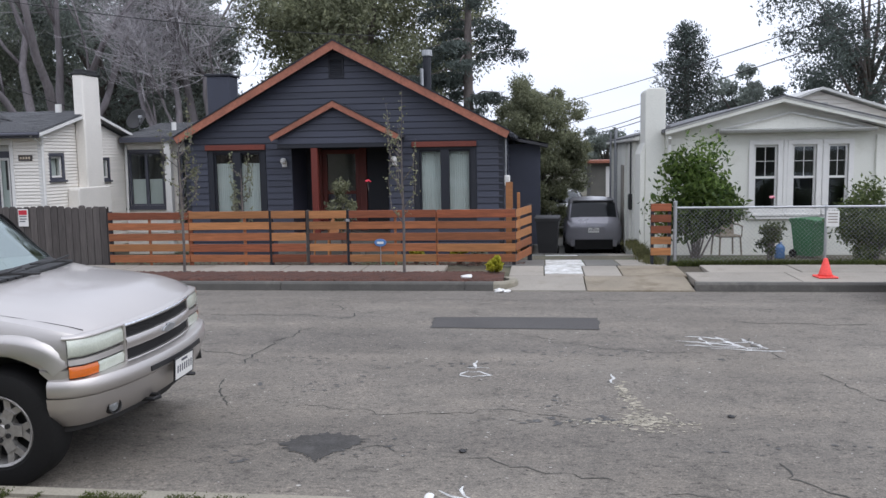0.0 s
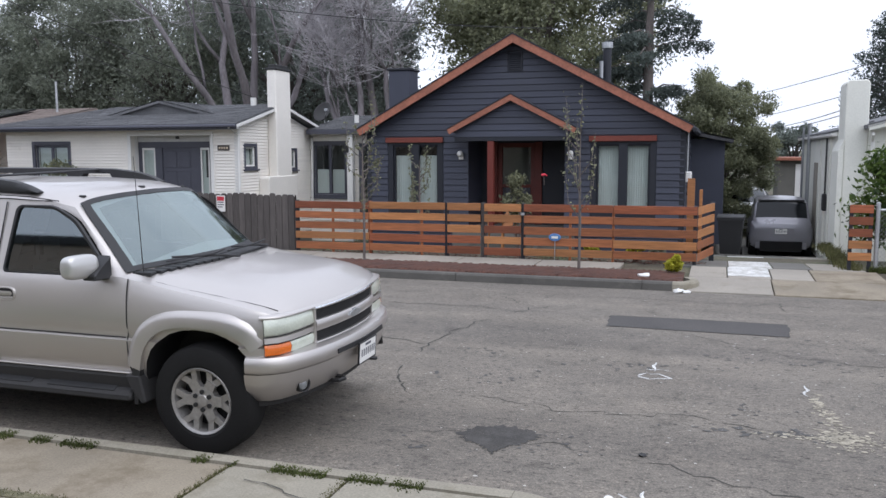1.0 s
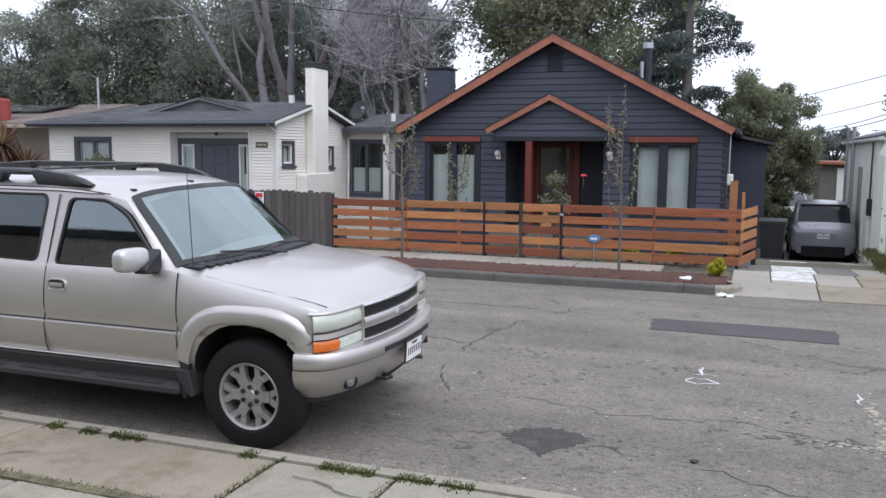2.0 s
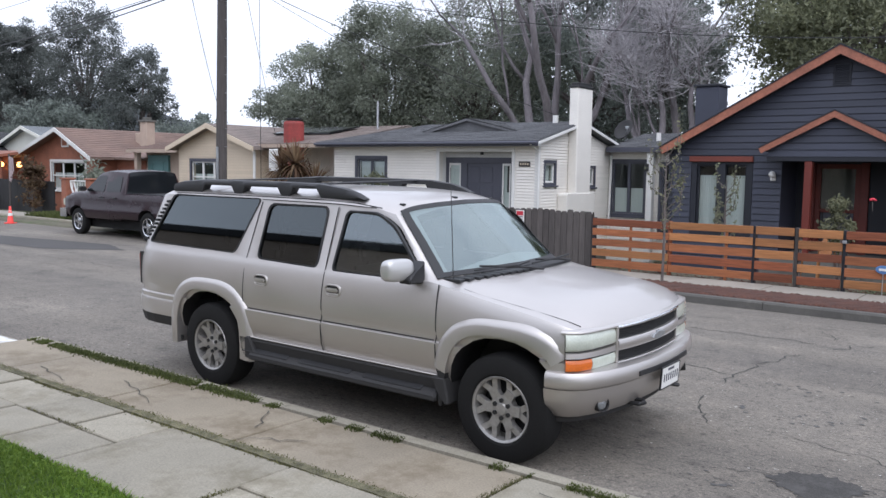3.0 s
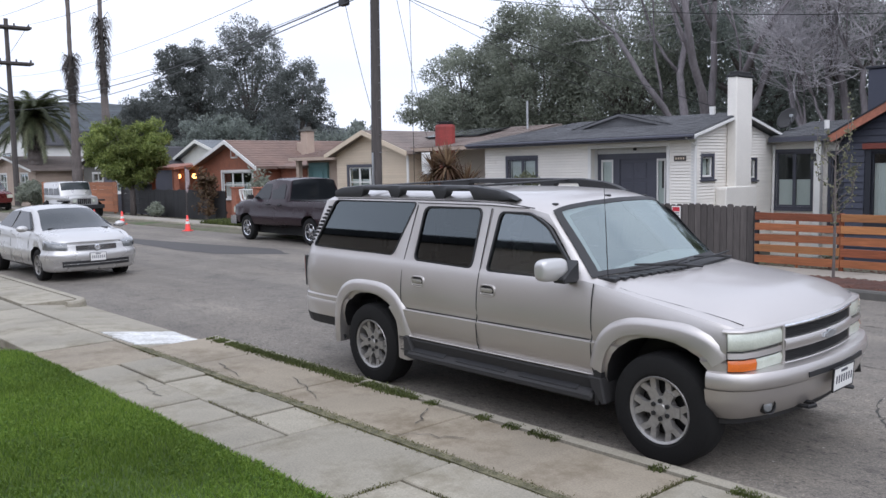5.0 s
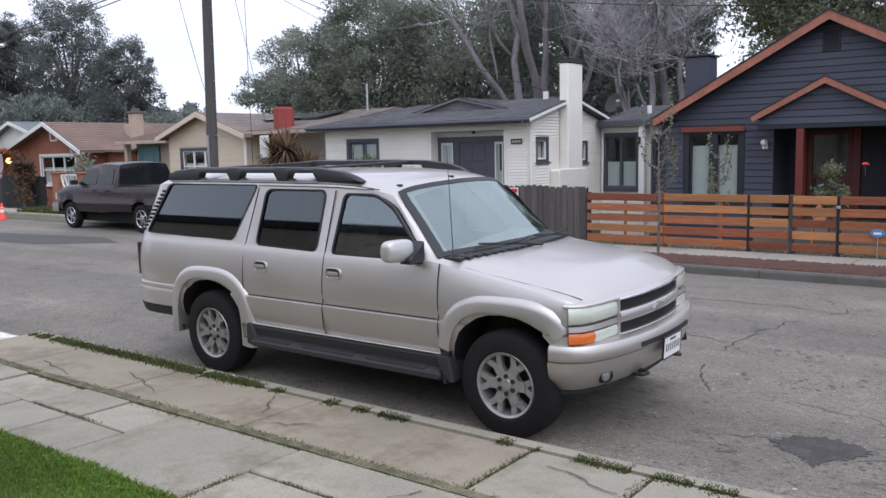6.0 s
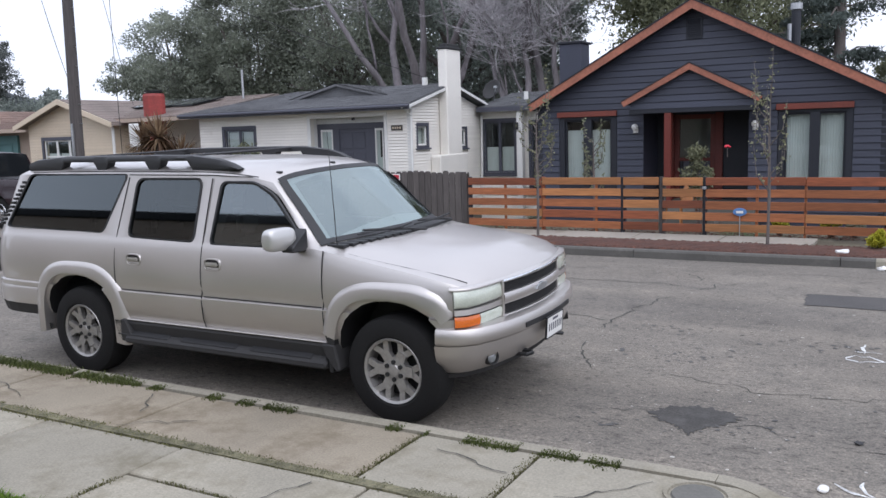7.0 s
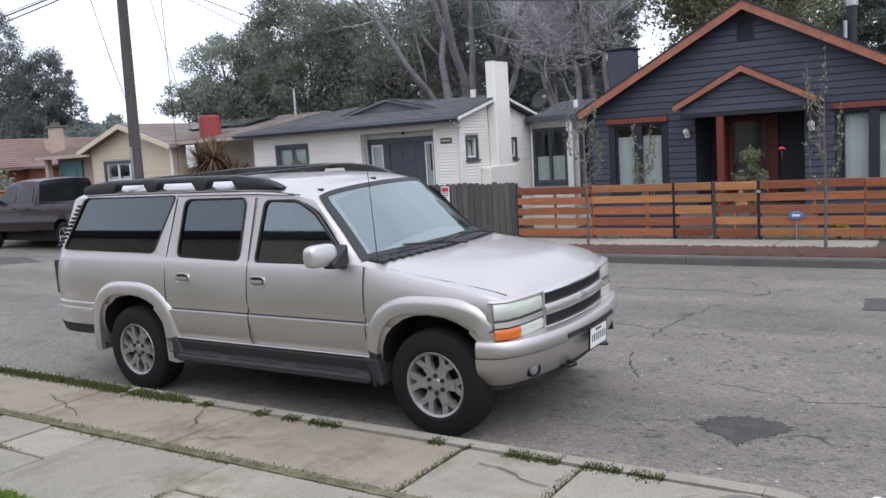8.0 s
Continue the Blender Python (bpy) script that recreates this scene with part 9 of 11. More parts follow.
    jeep = [(-3.1, 0.72, 0.55, 1.1, 0.71, 0.66, 1.72, 1.76), (-3.0, 0.76, 0.5, 1.12, 0.75, 0.69, 1.76, 1.80), (-1.0, 0.77, 0.5, 1.12, 0.75, 0.69, 1.77, 1.81), (-0.82, 0.77, 0.5, 1.12, 0.75, 0.68, 1.74, 1.78, dict(bow=0.03)),
            (-0.55, 0.77, 0.5, 1.10, 0.75, 0.70, 1.14, 1.17, dict(bow=0.03)), (0.3, 0.68, 0.55, 1.05, 0.66, 0.6, 1.08, 1.12), (0.42, 0.66, 0.6, 1.0, 0.64, 0.58, 1.02, 1.05)]
    jp = [[(-1.55, 1.16), (-1.53, 1.66), (-0.95, 1.64), (-0.74, 1.17)], [(-2.25, 1.16), (-2.22, 1.66), (-1.65, 1.66), (-1.66, 1.16)], [(-2.95, 1.16), (-2.92, 1.66), (-2.35, 1.66), (-2.37, 1.16)]]
    c = plain_car("jeep", (-41.5, 14.3, 0.01), 0, "boxy silver off-roader with black fenders", M_WHITESIL, jeep, jp, (1.14, 0.745), (1.72, 0.70), (("windscreen", 3, 4),), (0.0, -2.6), 0.41, 0.78, M_ALLOY, "five",
                  lights=(("headlamp", (0.42, 0.36, 0.80), (0.48, 0.52, 0.96), M_LAMPGL),),
                  extras=(("front_bumper", (0.52, -0.85, 0.52), (0.72, 0.85, 0.70), M_BLACK), ("fender", (-0.5, -0.95, 0.86), (0.50, -0.66, 0.93), M_BLACK), ("fender", (-0.5, 0.66, 0.86), (0.50, 0.95, 0.93), M_BLACK)))
    for k in range(7):
        part("grille_slot", box(bmesh.new(), (0.42, -0.30 + k * 0.09, 0.74), (0.475, -0.245 + k * 0.09, 1.0), 0.01), M_BLACK, c)
    c = plain_car("pickup_truck", (-29.9, 6.30, 0.01), 0, "white pickup truck parked behind the sedan", M_CARWHITE, truck, tp, (1.24, 0.945), (1.80, 0.755), (("windscreen", 5, 6),), (0.0, -3.52), 0.385, 0.84,
                  lights=(("headlamp", (0.60, 0.6, 0.82), (0.86, 0.92, 1.02), M_LAMPGL),), extras=(("front_bumper", (0.62, -0.97, 0.48), (0.98, 0.97, 0.74), M_CHROME), ("grille", (0.80, -0.45, 0.76), (0.93, 0.45, 1.04), M_BLACK)))
    c = plain_car("sedan", (-56.5, 14.2, 0.01), 0, "dark red car parked far down the street", M_CARRED, truck, tp, (1.24, 0.945), (1.80, 0.755), (("windscreen", 5, 6),), (0.0, -3.52), 0.385, 0.84, lights=(("headlamp", (0.60, 0.6, 0.82), (0.86, 0.92, 1.02), M_LAMPGL),))
    # micro car in the driveway, tail towards the street
    micro = [(-2.38, 0.66, 0.32, 0.80, 0.64, 0.56, 0.86, 0.88, dict(crease=0.55)), (-2.32, 0.75, 0.26, 0.90, 0.71, 0.62, 0.94, 0.96, dict(crease=0.55)), (-2.24, 0.78, 0.24, 0.92, 0.735, 0.65, 1.0, 1.02, dict(crease=0.55)), (-2.04, 0.78, 0.24, 0.94, 0.735, 0.61, 1.42, 1.47, dict(crease=0.55)),
             (-1.0, 0.78, 0.24, 0.94, 0.735, 0.60, 1.50, 1.56, dict(crease=0.55)), (-0.6, 0.78, 0.24, 0.93, 0.73, 0.56, 1.42, 1.46, dict(crease=0.55)), (0.05, 0.77, 0.26, 0.90, 0.72, 0.62, 0.94, 0.97, dict(crease=0.55)), (0.35, 0.70, 0.30, 0.80, 0.66, 0.54, 0.82, 0.84, dict(crease=0.5, bow=0.1, bow_all=True))]
    c = plain_car("micro_car", (1.63, 25.95, yard_z(25) + 0.012), 90, "silver mauve micro car parked tail-out in the driveway", M_SMART, micro, [[(-1.55, 0.98), (-1.5, 1.38), (-0.72, 1.38), (-0.2, 0.98)]], (0.93, 0.725), (1.42, 0.60), (("rear_screen", 2, 3), ("windscreen", 5, 6)), (0.0, -1.87), 0.29, 0.66,
                  lights=(("tail_lamp", (-2.33, 0.58, 0.66), (-2.18, 0.73, 0.86), M_REDLENS),), extras=(("rear_skirt", (-2.43, -0.62, 0.24), (-2.2, 0.62, 0.40), M_SMART), ("plate_recess", (-2.385, -0.32, 0.60), (-2.33, 0.32, 0.78), M_SMART), ("roof_spoiler", (-2.10, -0.56, 1.445), (-1.90, 0.56, 1.49), M_BLACK), ("rear_grille", (-2.44, -0.5, 0.26), (-2.36, 0.5, 0.34), M_BLACK)))
    plate(c, pose(-2.392, 0, 0.69, 0, 0, 180), 0.3, 0.14)
    sedan_car((0.95, 30.0, yard_z(30) - 0.02), -90, "white car deeper in the driveway", M_CARWHITE)


big_suv()
other_cars()

# ---- fences ----
def slat_fence():
    tone = {"r": M_REDWOOD, "o": M_REDORANGE, "c": M_CEDAR}
    f = thing("slatted_fence", (-4.2, 15.6, 0.11), 0, "horizontal board fence of mixed red and golden wood", "fence")
    secs = [(-8.12, -6.49, "rooco"), (-6.49, -4.91, "ccoro"), (-4.87, -4.20, "cccrr"), (-3.37, -1.72, "roooc"), (-1.72, -0.26, "rooco")]
    r = random.Random(3)

    def board(x0, x1, k, c, parent):
        """One slightly warped rail."""
        z1, w = 1.145 - 0.206 * k + r.uniform(-0.006, 0.006), 0.142 + r.uniform(-0.006, 0.006)
        tip, yy = r.uniform(-0.008, 0.008), 15.575 + r.uniform(-0.004, 0.004)
        bm = box(bmesh.new(), (x0 + 0.005, yy, z1 - w), (x1 - 0.005, yy + 0.028, z1), 0.004)
        for v in bm.verts:
            v.co.z += tip * (v.co.x - x0) / (x1 - x0)
        part("rail", bm, tone[c], parent, world_co=True)
    for x0, x1, cols in secs:
        for k, c in enumerate(cols):
            board(x0, x1, k, c, f)
    for x, m in ((-8.10, M_NAVYT), (-6.49, M_REDWOOD), (-4.89, M_NAVYT), (-4.165, M_GREYWOOD), (-3.385, M_NAVYT), (-0.30, M_NAVYT)):
        part("post", box(bmesh.new(), (x - 0.032, 15.606, 0.02), (x + 0.032, 15.68, 1.16), 0.005), m, f, world_co=True)
    for x in (-7.3, -5.4, -2.5, -1.72):
        part("post", box(bmesh.new(), (x - 0.022, 15.606, 0.02), (x + 0.022, 15.65, 1.12), 0.004), M_REDORANGE, f, world_co=True)
    for k, c in enumerate("cccoo"):
        z1 = 1.145 - 0.206 * k
        bm = prism(bmesh.new(), [(-0.255, 15.60), (-0.255, 15.63), (-0.01, 16.95), (0.02, 16.94)], "z", z1 - 0.142, z1)
        part("rail", bm, tone[c], f, world_co=True)
    part("post", box(bmesh.new(), (-0.07, 16.9, -0.02), (0.02, 16.99, 1.16), 0.005), M_NAVYT, f, world_co=True)
    g = thing("gate", (-3.77, 15.6, 0.12), 0, "low wooden gate of horizontal boards", "gate")
    for k, c in enumerate("ccrcr"):
        board(-4.135, -3.415, k, c, g)
    for x in (-4.10, -3.45):
        part("stile", box(bmesh.new(), (x - 0.02, 15.606, 0.12), (x + 0.02, 15.64, 1.13), 0.003), M_GREYWOOD, g, world_co=True)
    part("latch", box(bmesh.new(), (-3.42, 15.55, 0.94), (-3.35, 15.572, 0.99), 0.004), M_METAL, g, world_co=True)
    return f


slat_fence()
# security sign: a plain blue oval with a white bar on a stake
sg = thing("yard_sign", (-2.77, 15.54, 0.05), 0, "small blue oval sign on a stake", "sign")
part("board", lathe(bmesh.new(), [(0.0005, 0), (0.105, 0.0), (0.115, 0.006), (0.105, 0.012), (0.0005, 0.012)], Matrix.Translation((0, 0, 0.5)) @ pose(0, 0, 0, 90) @ Matrix.Diagonal((1, 0.62, 1, 1)), 24), M_BLUEPL, sg)
part("bar", box(bmesh.new(), (-0.06, -0.02, 0.48), (0.06, -0.0125, 0.52)), M_WHITEP, sg)
part("stake", cyl(bmesh.new(), (0, 0.006, -0.05), (0, 0.006, 0.45), 0.008, n=6), M_METAL, sg)


def board_fence(name, x0, x1, y, z0, z1, material, label, w=0.14, seed=1, cat="fence"):
    f = thing(name, ((x0 + x1) / 2, y, z0), 0, label, cat)
    r = random.Random(seed)
    x = x0
    while x < x1 - 0.03:
        e = min(x1, x + w)
        top = z1 + r.uniform(-0.03, 0.02)
        bm = prism(bmesh.new(), [(x + 0.006, z0 - 0.05), (x + 0.006, top - 0.03), (x + 0.035, top), (e - 0.035, top), (e - 0.006, top - 0.03), (e - 0.006, z0 - 0.05)], "y", y - 0.012 + r.uniform(-0.005, 0.005), y + 0.012)
        part("board", bm, material, f, world_co=True)
        x = e
    for z in (z0 + 0.3, z1 - 0.3):
        part("rail", box(bmesh.new(), (x0, y + 0.02, z - 0.045), (x1, y + 0.06, z + 0.045), 0.004), material, f, world_co=True)
    for k in range(int((x1 - x0) / 2.4) + 1):
        xx = min(x1 - 0.05, x0 + 0.05 + 2.4 * k)
        part("post", box(bmesh.new(), (xx - 0.045, y + 0.062, z0 - 0.1), (xx + 0.045, y + 0.15, z1 - 0.02), 0.004), material, f, world_co=True)
    return f


board_fence("board_fence", -15.6, -8.16, 15.72, 0.1, 1.27, M_GREYWOOD, "weathered dark grey vertical board fence", 0.145, 2)
ws = thing("warning_sign", (-9.93, 15.695, 1.05), 0, "white sign with red head fixed to the board fence", "sign")
part("panel", box(bmesh.new(), (-0.105, -0.012, -0.17), (0.105, 0.0, 0.17), 0.006), M_WHITEP, ws)
part("red_band", box(bmesh.new(), (-0.085, -0.017, 0.06), (0.085, -0.0125, 0.15)), M_REDPL, ws)
for k in range(3):
    part("text_bar", box(bmesh.new(), (-0.075, -0.017, 0.02 - k * 0.05), (0.075 - 0.03 * (k == 2), -0.0125, 0.038 - k * 0.05)), M_GREYTRIM, ws)
bn = thing("board_fence", (2.36, 15.72, 0.1), 0, "short wooden gate leaf of red and golden boards", "gate")
for k, c in enumerate("rrrcc"):
    z1 = 1.22 - 0.2 * k
    part("rail", box(bmesh.new(), (2.17, 15.69, z1 - 0.135), (2.53, 15.715, z1), 0.004), M_CEDAR if c == "c" else M_REDWOOD, bn, world_co=True)
for x in (2.2, 2.5):
    part("stile", box(bmesh.new(), (x - 0.03, 15.717, 0.02), (x + 0.03, 15.76, 1.2), 0.004), M_NAVYT, bn, world_co=True)


def chain_fence(x0, x1, y, z0, z1):
    f = thing("chain_link_fence", ((x0 + x1) / 2, y, z0), 0, "galvanised chain link fence with a top rail", "fence")
    part("top_rail", cyl(bmesh.new(), (x0, y, z1), (x1, y, z1), 0.021, n=10), M_METAL, f, world_co=True)
    x = x0
    while x <= x1:
        p = part("post", cyl(bmesh.new(), (x, y, z0 - 0.1), (x, y, z1 + (0.1 if x == x0 else 0.0)), 0.035 if x == x0 else 0.024, n=10), M_METAL, f, world_co=True)
        part("post_cap", lathe(bmesh.new(), [(0.038, 0.0), (0.036, 0.02), (0.0005, 0.035)], Matrix.Translation((x, y, z1 + (0.1 if x == x0 else 0.0))), 10), M_METAL, p, world_co=True)
        x += 2.6
    verts, faces = [], []
    h = z1 - z0 - 0.05
    s = 0.075
    k = int((x1 - x0 + h) / s)
    for d in (-1, 1):
        for i in range(k):
            a = x0 + i * s - (h if d > 0 else 0)
            lo, hi = (a, a + h) if d > 0 else (a + 0.0, a - h)
            za, zb = z0 + 0.03, z0 + 0.03 + h
            pa, pb = np.array([lo, za]), np.array([hi, zb])
            t0, t1 = 0.0, 1.0
            for v0, v1 in ((pa[0], pb[0]),):
                for lim, sg2 in ((x0, 1), (x1, -1)):
                    f0, f1 = (v0 - lim) * sg2, (v1 - lim) * sg2
                    if f0 < 0 and f1 < 0:
                        t0 = 2
                    elif f0 < 0:
                        t0 = max(t0, f0 / (f0 - f1))
                    elif f1 < 0:
                        t1 = min(t1, f0 / (f0 - f1))
            if t0 >= t1:
                continue
            qa, qb = pa + (pb - pa) * t0, pa + (pb - pa) * t1
            w = 0.0022
            i0 = len(verts)
            verts += [(qa[0] - w, y, qa[1]), (qa[0] + w, y, qa[1]), (qb[0] + w, y, qb[1]), (qb[0] - w, y, qb[1]), (qa[0], y + 0.004, qa[1]), (qb[0], y + 0.004, qb[1])]
            faces += [(i0, i0 + 1, i0 + 2, i0 + 3), (i0 + 1, i0 + 4, i0 + 5, i0 + 2), (i0 + 4, i0, i0 + 3, i0 + 5)]
    m = raw("wire_mesh", verts, faces, M_METAL, f, world_co=True)
    tagged(m, kind="stuff")
    return f


chain_fence(2.6, 13.0, 15.72, 0.1, 1.14)
ps = thing("notice_sign", (5.3, 15.68, 0.81), 0, "white notice on the fence post, with grey bars", "sign")
part("panel", box(bmesh.new(), (-0.11, -0.01, -0.02), (0.11, 0.0, 0.26), 0.006), M_WHITEP, ps)
for k in range(4):
    part("text_bar", box(bmesh.new(), (-0.08, -0.014, 0.2 - k * 0.05), (0.08, -0.0105, 0.218 - k * 0.05)), M_CONCF, ps)


def cone(loc, h=0.46, stripes=False, label=""):
    c = thing("traffic_cone", loc, random.Random(h).uniform(0, 40), label, "traffic cone", "traffic cones")
    part("base", box(bmesh.new(), (-0.15, -0.15, 0.0), (0.15, 0.15, 0.03), 0.01), M_ORANGE, c)
    soften_later = part("body", lathe(bmesh.new(), [(0.115, 0.03), (0.10, 0.06), (0.03, h - 0.01), (0.022, h), (0.0005, h)], None, 20), M_ORANGE, c, smooth=True)
    if stripes:
        for z0, z1 in ((0.45, 0.62), (0.72, 0.84)):
            r0, r1 = 0.112 * (1 - z0) + 0.022 * z0 + 0.004, 0.112 * (1 - z1) + 0.022 * z1 + 0.004
            part("reflective_band", lathe(bmesh.new(), [(r0, h * z0), (r1, h * z1)], None, 20, False), M_WHITEP, soften_later)
    return c


cone((4.66, 13.98, 0.131), 0.31, False, "small plain orange traffic cone on the pavement")
for x, y, h in ((-29.1, 13.8, 0.58), (-35.5, 13.9, 0.56), (-39.0, 14.0, 0.54)):
    cone((x, y, 0.006), h, True, "orange traffic cone with white bands beside the kerb")


def wheelie_bin(loc, rz, m, label, s=1.0):
    b = thing("wheelie_bin", loc, rz, label, "bin", "wheelie bins")
    bm = bmesh.new()
    vs = [[bm.verts.new((sx * w * s, sy * d * s, z * s)) for sx, sy in ((-1, -1), (1, -1), (1, 1), (-1, 1))] for w, d, z in ((0.22, 0.24, 0.06), (0.28, 0.32, 0.86), (0.30, 0.34, 0.86), (0.30, 0.34, 0.92))]
    for a, c in zip(vs, vs[1:]):
        for i in range(4):
            bm.faces.new((a[i], a[(i + 1) % 4], c[(i + 1) % 4], c[i]))
    bm.faces.new(vs[0])
    part("body", bm, m, b)
    part("lid", prism(bmesh.new(), [(-0.36 * s, 0.92 * s), (-0.34 * s, 0.96 * s), (0.0, 1.0 * s), (0.36 * s, 0.97 * s), (0.38 * s, 0.92 * s)], "x", -0.31 * s, 0.31 * s, 0.008), m, b)
    for sx in (-1, 1):
        part("wheel", cyl(bmesh.new(), (sx * 0.20 * s, 0.27 * s, 0.1 * s), (sx * 0.26 * s, 0.27 * s, 0.1 * s), 0.1 * s, n=16), M_RUBBER, b)
    part("handle", cyl(bmesh.new(), (-0.25 * s, 0.40 * s, 0.92 * s), (0.25 * s, 0.40 * s, 0.92 * s), 0.016 * s, n=8), m, b)
    return b


wheelie_bin((5.46, 17.5, yard_z(17.5)), 38, M_GREENBIN, "dark green wheelie bin in the yard", 0.80)
wheelie_bin((0.36, 20.4, yard_z(20.4) + 0.01), -5, M_BLACK, "dark grey wheelie bin on the driveway", 0.95)
jug = thing("water_jug", (4.86, 17.3, yard_z(17.3)), 0, "pale blue plastic water jug", "jug")
part("body", lathe(bmesh.new(), [(0.0005, 0), (0.09, 0.0), (0.1, 0.03), (0.09, 0.12), (0.1, 0.2), (0.08, 0.25), (0.03, 0.29), (0.03, 0.33), (0.0005, 0.33)], None, 20), M_BLUEPL, jug, smooth=True)
part("cap", cyl(bmesh.new(), (0, 0, 0.325), (0, 0, 0.35), 0.035, n=12), M_WHITEP, jug)


def garden_chair(loc, rz, m, label):
    c = thing("garden_chair", loc, rz, label, "chair")
    part("seat", box(bmesh.new(), (-0.24, -0.24, 0.40), (0.24, 0.22, 0.44), 0.015), m, c)
    bm = prism(bmesh.new(), [(-0.24, 0.44), (-0.25, 0.75), (-0.17, 0.88), (0, 0.92), (0.17, 0.88), (0.25, 0.75), (0.24, 0.44)], "y", 0.2, 0.235)
    for v in bm.verts:
        v.co.y += (v.co.z - 0.44) * 0.25
    part("backrest", bm, m, c)
    for x in (-0.21, 0.21):
        for y in (-0.2, 0.2):
            part("leg", tube(bmesh.new(), [(x, y, 0.41), (x * 1.12, y * 1.15, 0.0)], 0.018, 6), m, c)
        part("armrest", tube(bmesh.new(), [(x * 1.1, -0.22, 0.42), (x * 1.15, -0.22, 0.62), (x * 1.15, 0.0, 0.65), (x * 1.1, 0.26, 0.64)], 0.018, 6), m, c)
    return c


garden_chair((4.05, 18.3, yard_z(18.3)), 10, M_CONC2, "weathered tan moulded garden chair by the stucco wall")
garden_chair((-4.35, 17.9, yard_z(17.9)), -35, M_CEDAR, "red-brown wooden garden chair in the yard")
for x0, x1, y, z1 in ((-0.50, -0.36, 17.05, 1.60), (-0.28, -0.22, 17.2, 1.38)):
    pk = thing("fence_plank", ((x0 + x1) / 2, y, yard_z(y)), 0, "upright raw timber plank near the fence end", "plank")
    part("board", box(bmesh.new(), (x0, y - 0.02, yard_z(y) - 0.05), (x1, y + 0.02, z1), 0.004), M_CEDAR, pk, world_co=True)
    part("brace", box(bmesh.new(), (x0 + 0.02, y + 0.021, yard_z(y) - 0.05), (x0 + 0.06, y + 0.06, z1 * 0.6), 0.003), M_CEDAR, pk, world_co=True)
# litter by the kerb end
for k, (x, y, s) in enumerate(((-1.0, 13.75, 0.07), (-0.45, 13.17, 0.06), (-0.33, 13.15, 0.05), (-0.5, 5.2, 0.03))):
    lt = thing("litter", (x, y, 0.14 if y > 13.7 else road_z(y)), 30 * k, "crumpled white paper litter", "litter", "litter")
    bm = bmesh.new()
    bmesh.ops.create_icosphere(bm, subdivisions=2, radius=s)
    for v in bm.verts:
        v.co *= 1 + 0.5 * noise.noise(v.co * 25 + Vector((k, 0, 0)))
        v.co.z = v.co.z * 0.55 + s * 0.45
        v.co.x *= 1.5
    part("paper", bm, M_WHITEP, lt)

# ---- poles and wires ----
def wire(parent, a, b, sag, r=0.012, name="wire"):
    a, b = Vector(a), Vector(b)
    pts = [a.lerp(b, t / 14) - Vector((0, 0, sag * 4 * (t / 14) * (1 - t / 14))) for t in range(15)]
    return part(name, tube(bmesh.new(), pts, r, 4), M_BLACK, parent, world_co=True)


pole = thing("utility_pole", (-19.86, 15.4, 0.0), 0, "tall creosoted wooden utility pole with cables", "utility pole")
part("shaft", cyl(bmesh.new(), (-19.86, 15.4, -0.3), (-19.62, 15.4, 10.5), 0.165, 0.115, 14), M_POLEWOOD, pole, world_co=True)
arm = part("crossarm", box(bmesh.new(), (-20.3, 15.32, 7.18), (-18.9, 15.42, 7.28), 0.01), M_POLEWOOD, pole, world_co=True)
part("crossarm", box(bmesh.new(), (-19.56, 14.2, 9.6), (-19.46, 16.6, 9.72), 0.01), M_POLEWOOD, pole, world_co=True)
part("splice_box", box(bmesh.new(), (-21.1, 15.1, 6.95), (-20.75, 15.3, 7.15), 0.03), M_BLACK, pole, world_co=True)
part("guard", box(bmesh.new(), (-19.79, 15.2, 1.2), (-19.74, 15.26, 2.6), 0.01), M_METAL, pole, world_co=True)
for k in range(9):
    z = 2.6 + k * 0.5
    part("climbing_step", cyl(bmesh.new(), (-19.66, 15.4, z), (-19.54, 15.4, z), 0.012, n=5), M_METAL, pole, world_co=True)
pole2 = thing("utility_pole", (-68.0, 18.75, 0.0), 0, "distant utility pole with two crossarms and lamp arm", "utility pole")
part("shaft", cyl(bmesh.new(), (-68.0, 18.75, -0.3), (-68.0, 18.75, 13.6), 0.22, 0.15, 12), M_POLEWOOD, pole2, world_co=True)
for z in (13.0, 10.4):
    part("crossarm", box(bmesh.new(), (-68.6, 17.2, z - 0.09), (-67.6, 20.4, z + 0.09), 0.02), M_POLEWOOD, pole2, world_co=True)
    for y in (17.3, 18.2, 19.3, 20.3):
        part("insulator", cyl(bmesh.new(), (-68.0, y, z + 0.09), (-68.0, y, z + 0.32), 0.08, 0.05, 8), M_BLACK, pole2, world_co=True)
la = part("lamp_arm", tube(bmesh.new(), [(-68, 18.7, 8.2), (-67.5, 17.2, 9.0), (-67, 15.2, 9.15)], 0.06, 6), M_METAL, pole2, world_co=True)
part("lamp_head", box(bmesh.new(), (-67.2, 14.5, 9.05), (-66.8, 15.3, 9.22), 0.05), M_METAL, la, world_co=True)
for y, z, zz, rr in ((15.1, 7.2, 7.7, 0.022), (15.0, 7.05, 7.0, 0.018), (15.3, 7.3, 8.3, 0.010), (15.4, 8.6, 9.4, 0.010)):
    wire(pole, (-19.6, y, z), (-68, 18.3 + (y - 15) * 0.8, zz), 0.9, rr)
for y, z, a, rr in ((17.3, 13.3, (-150, 30, 16), 0.02), (20.3, 13.3, (-150, 36, 16), 0.02), (17.3, 13.3, (-19.6, 14.3, 11.6), 0.014), (20.3, 13.3, (-19.6, 16.5, 11.6), 0.014)):
    wire(pole2, (-68, y, z), a, 0.8, rr)
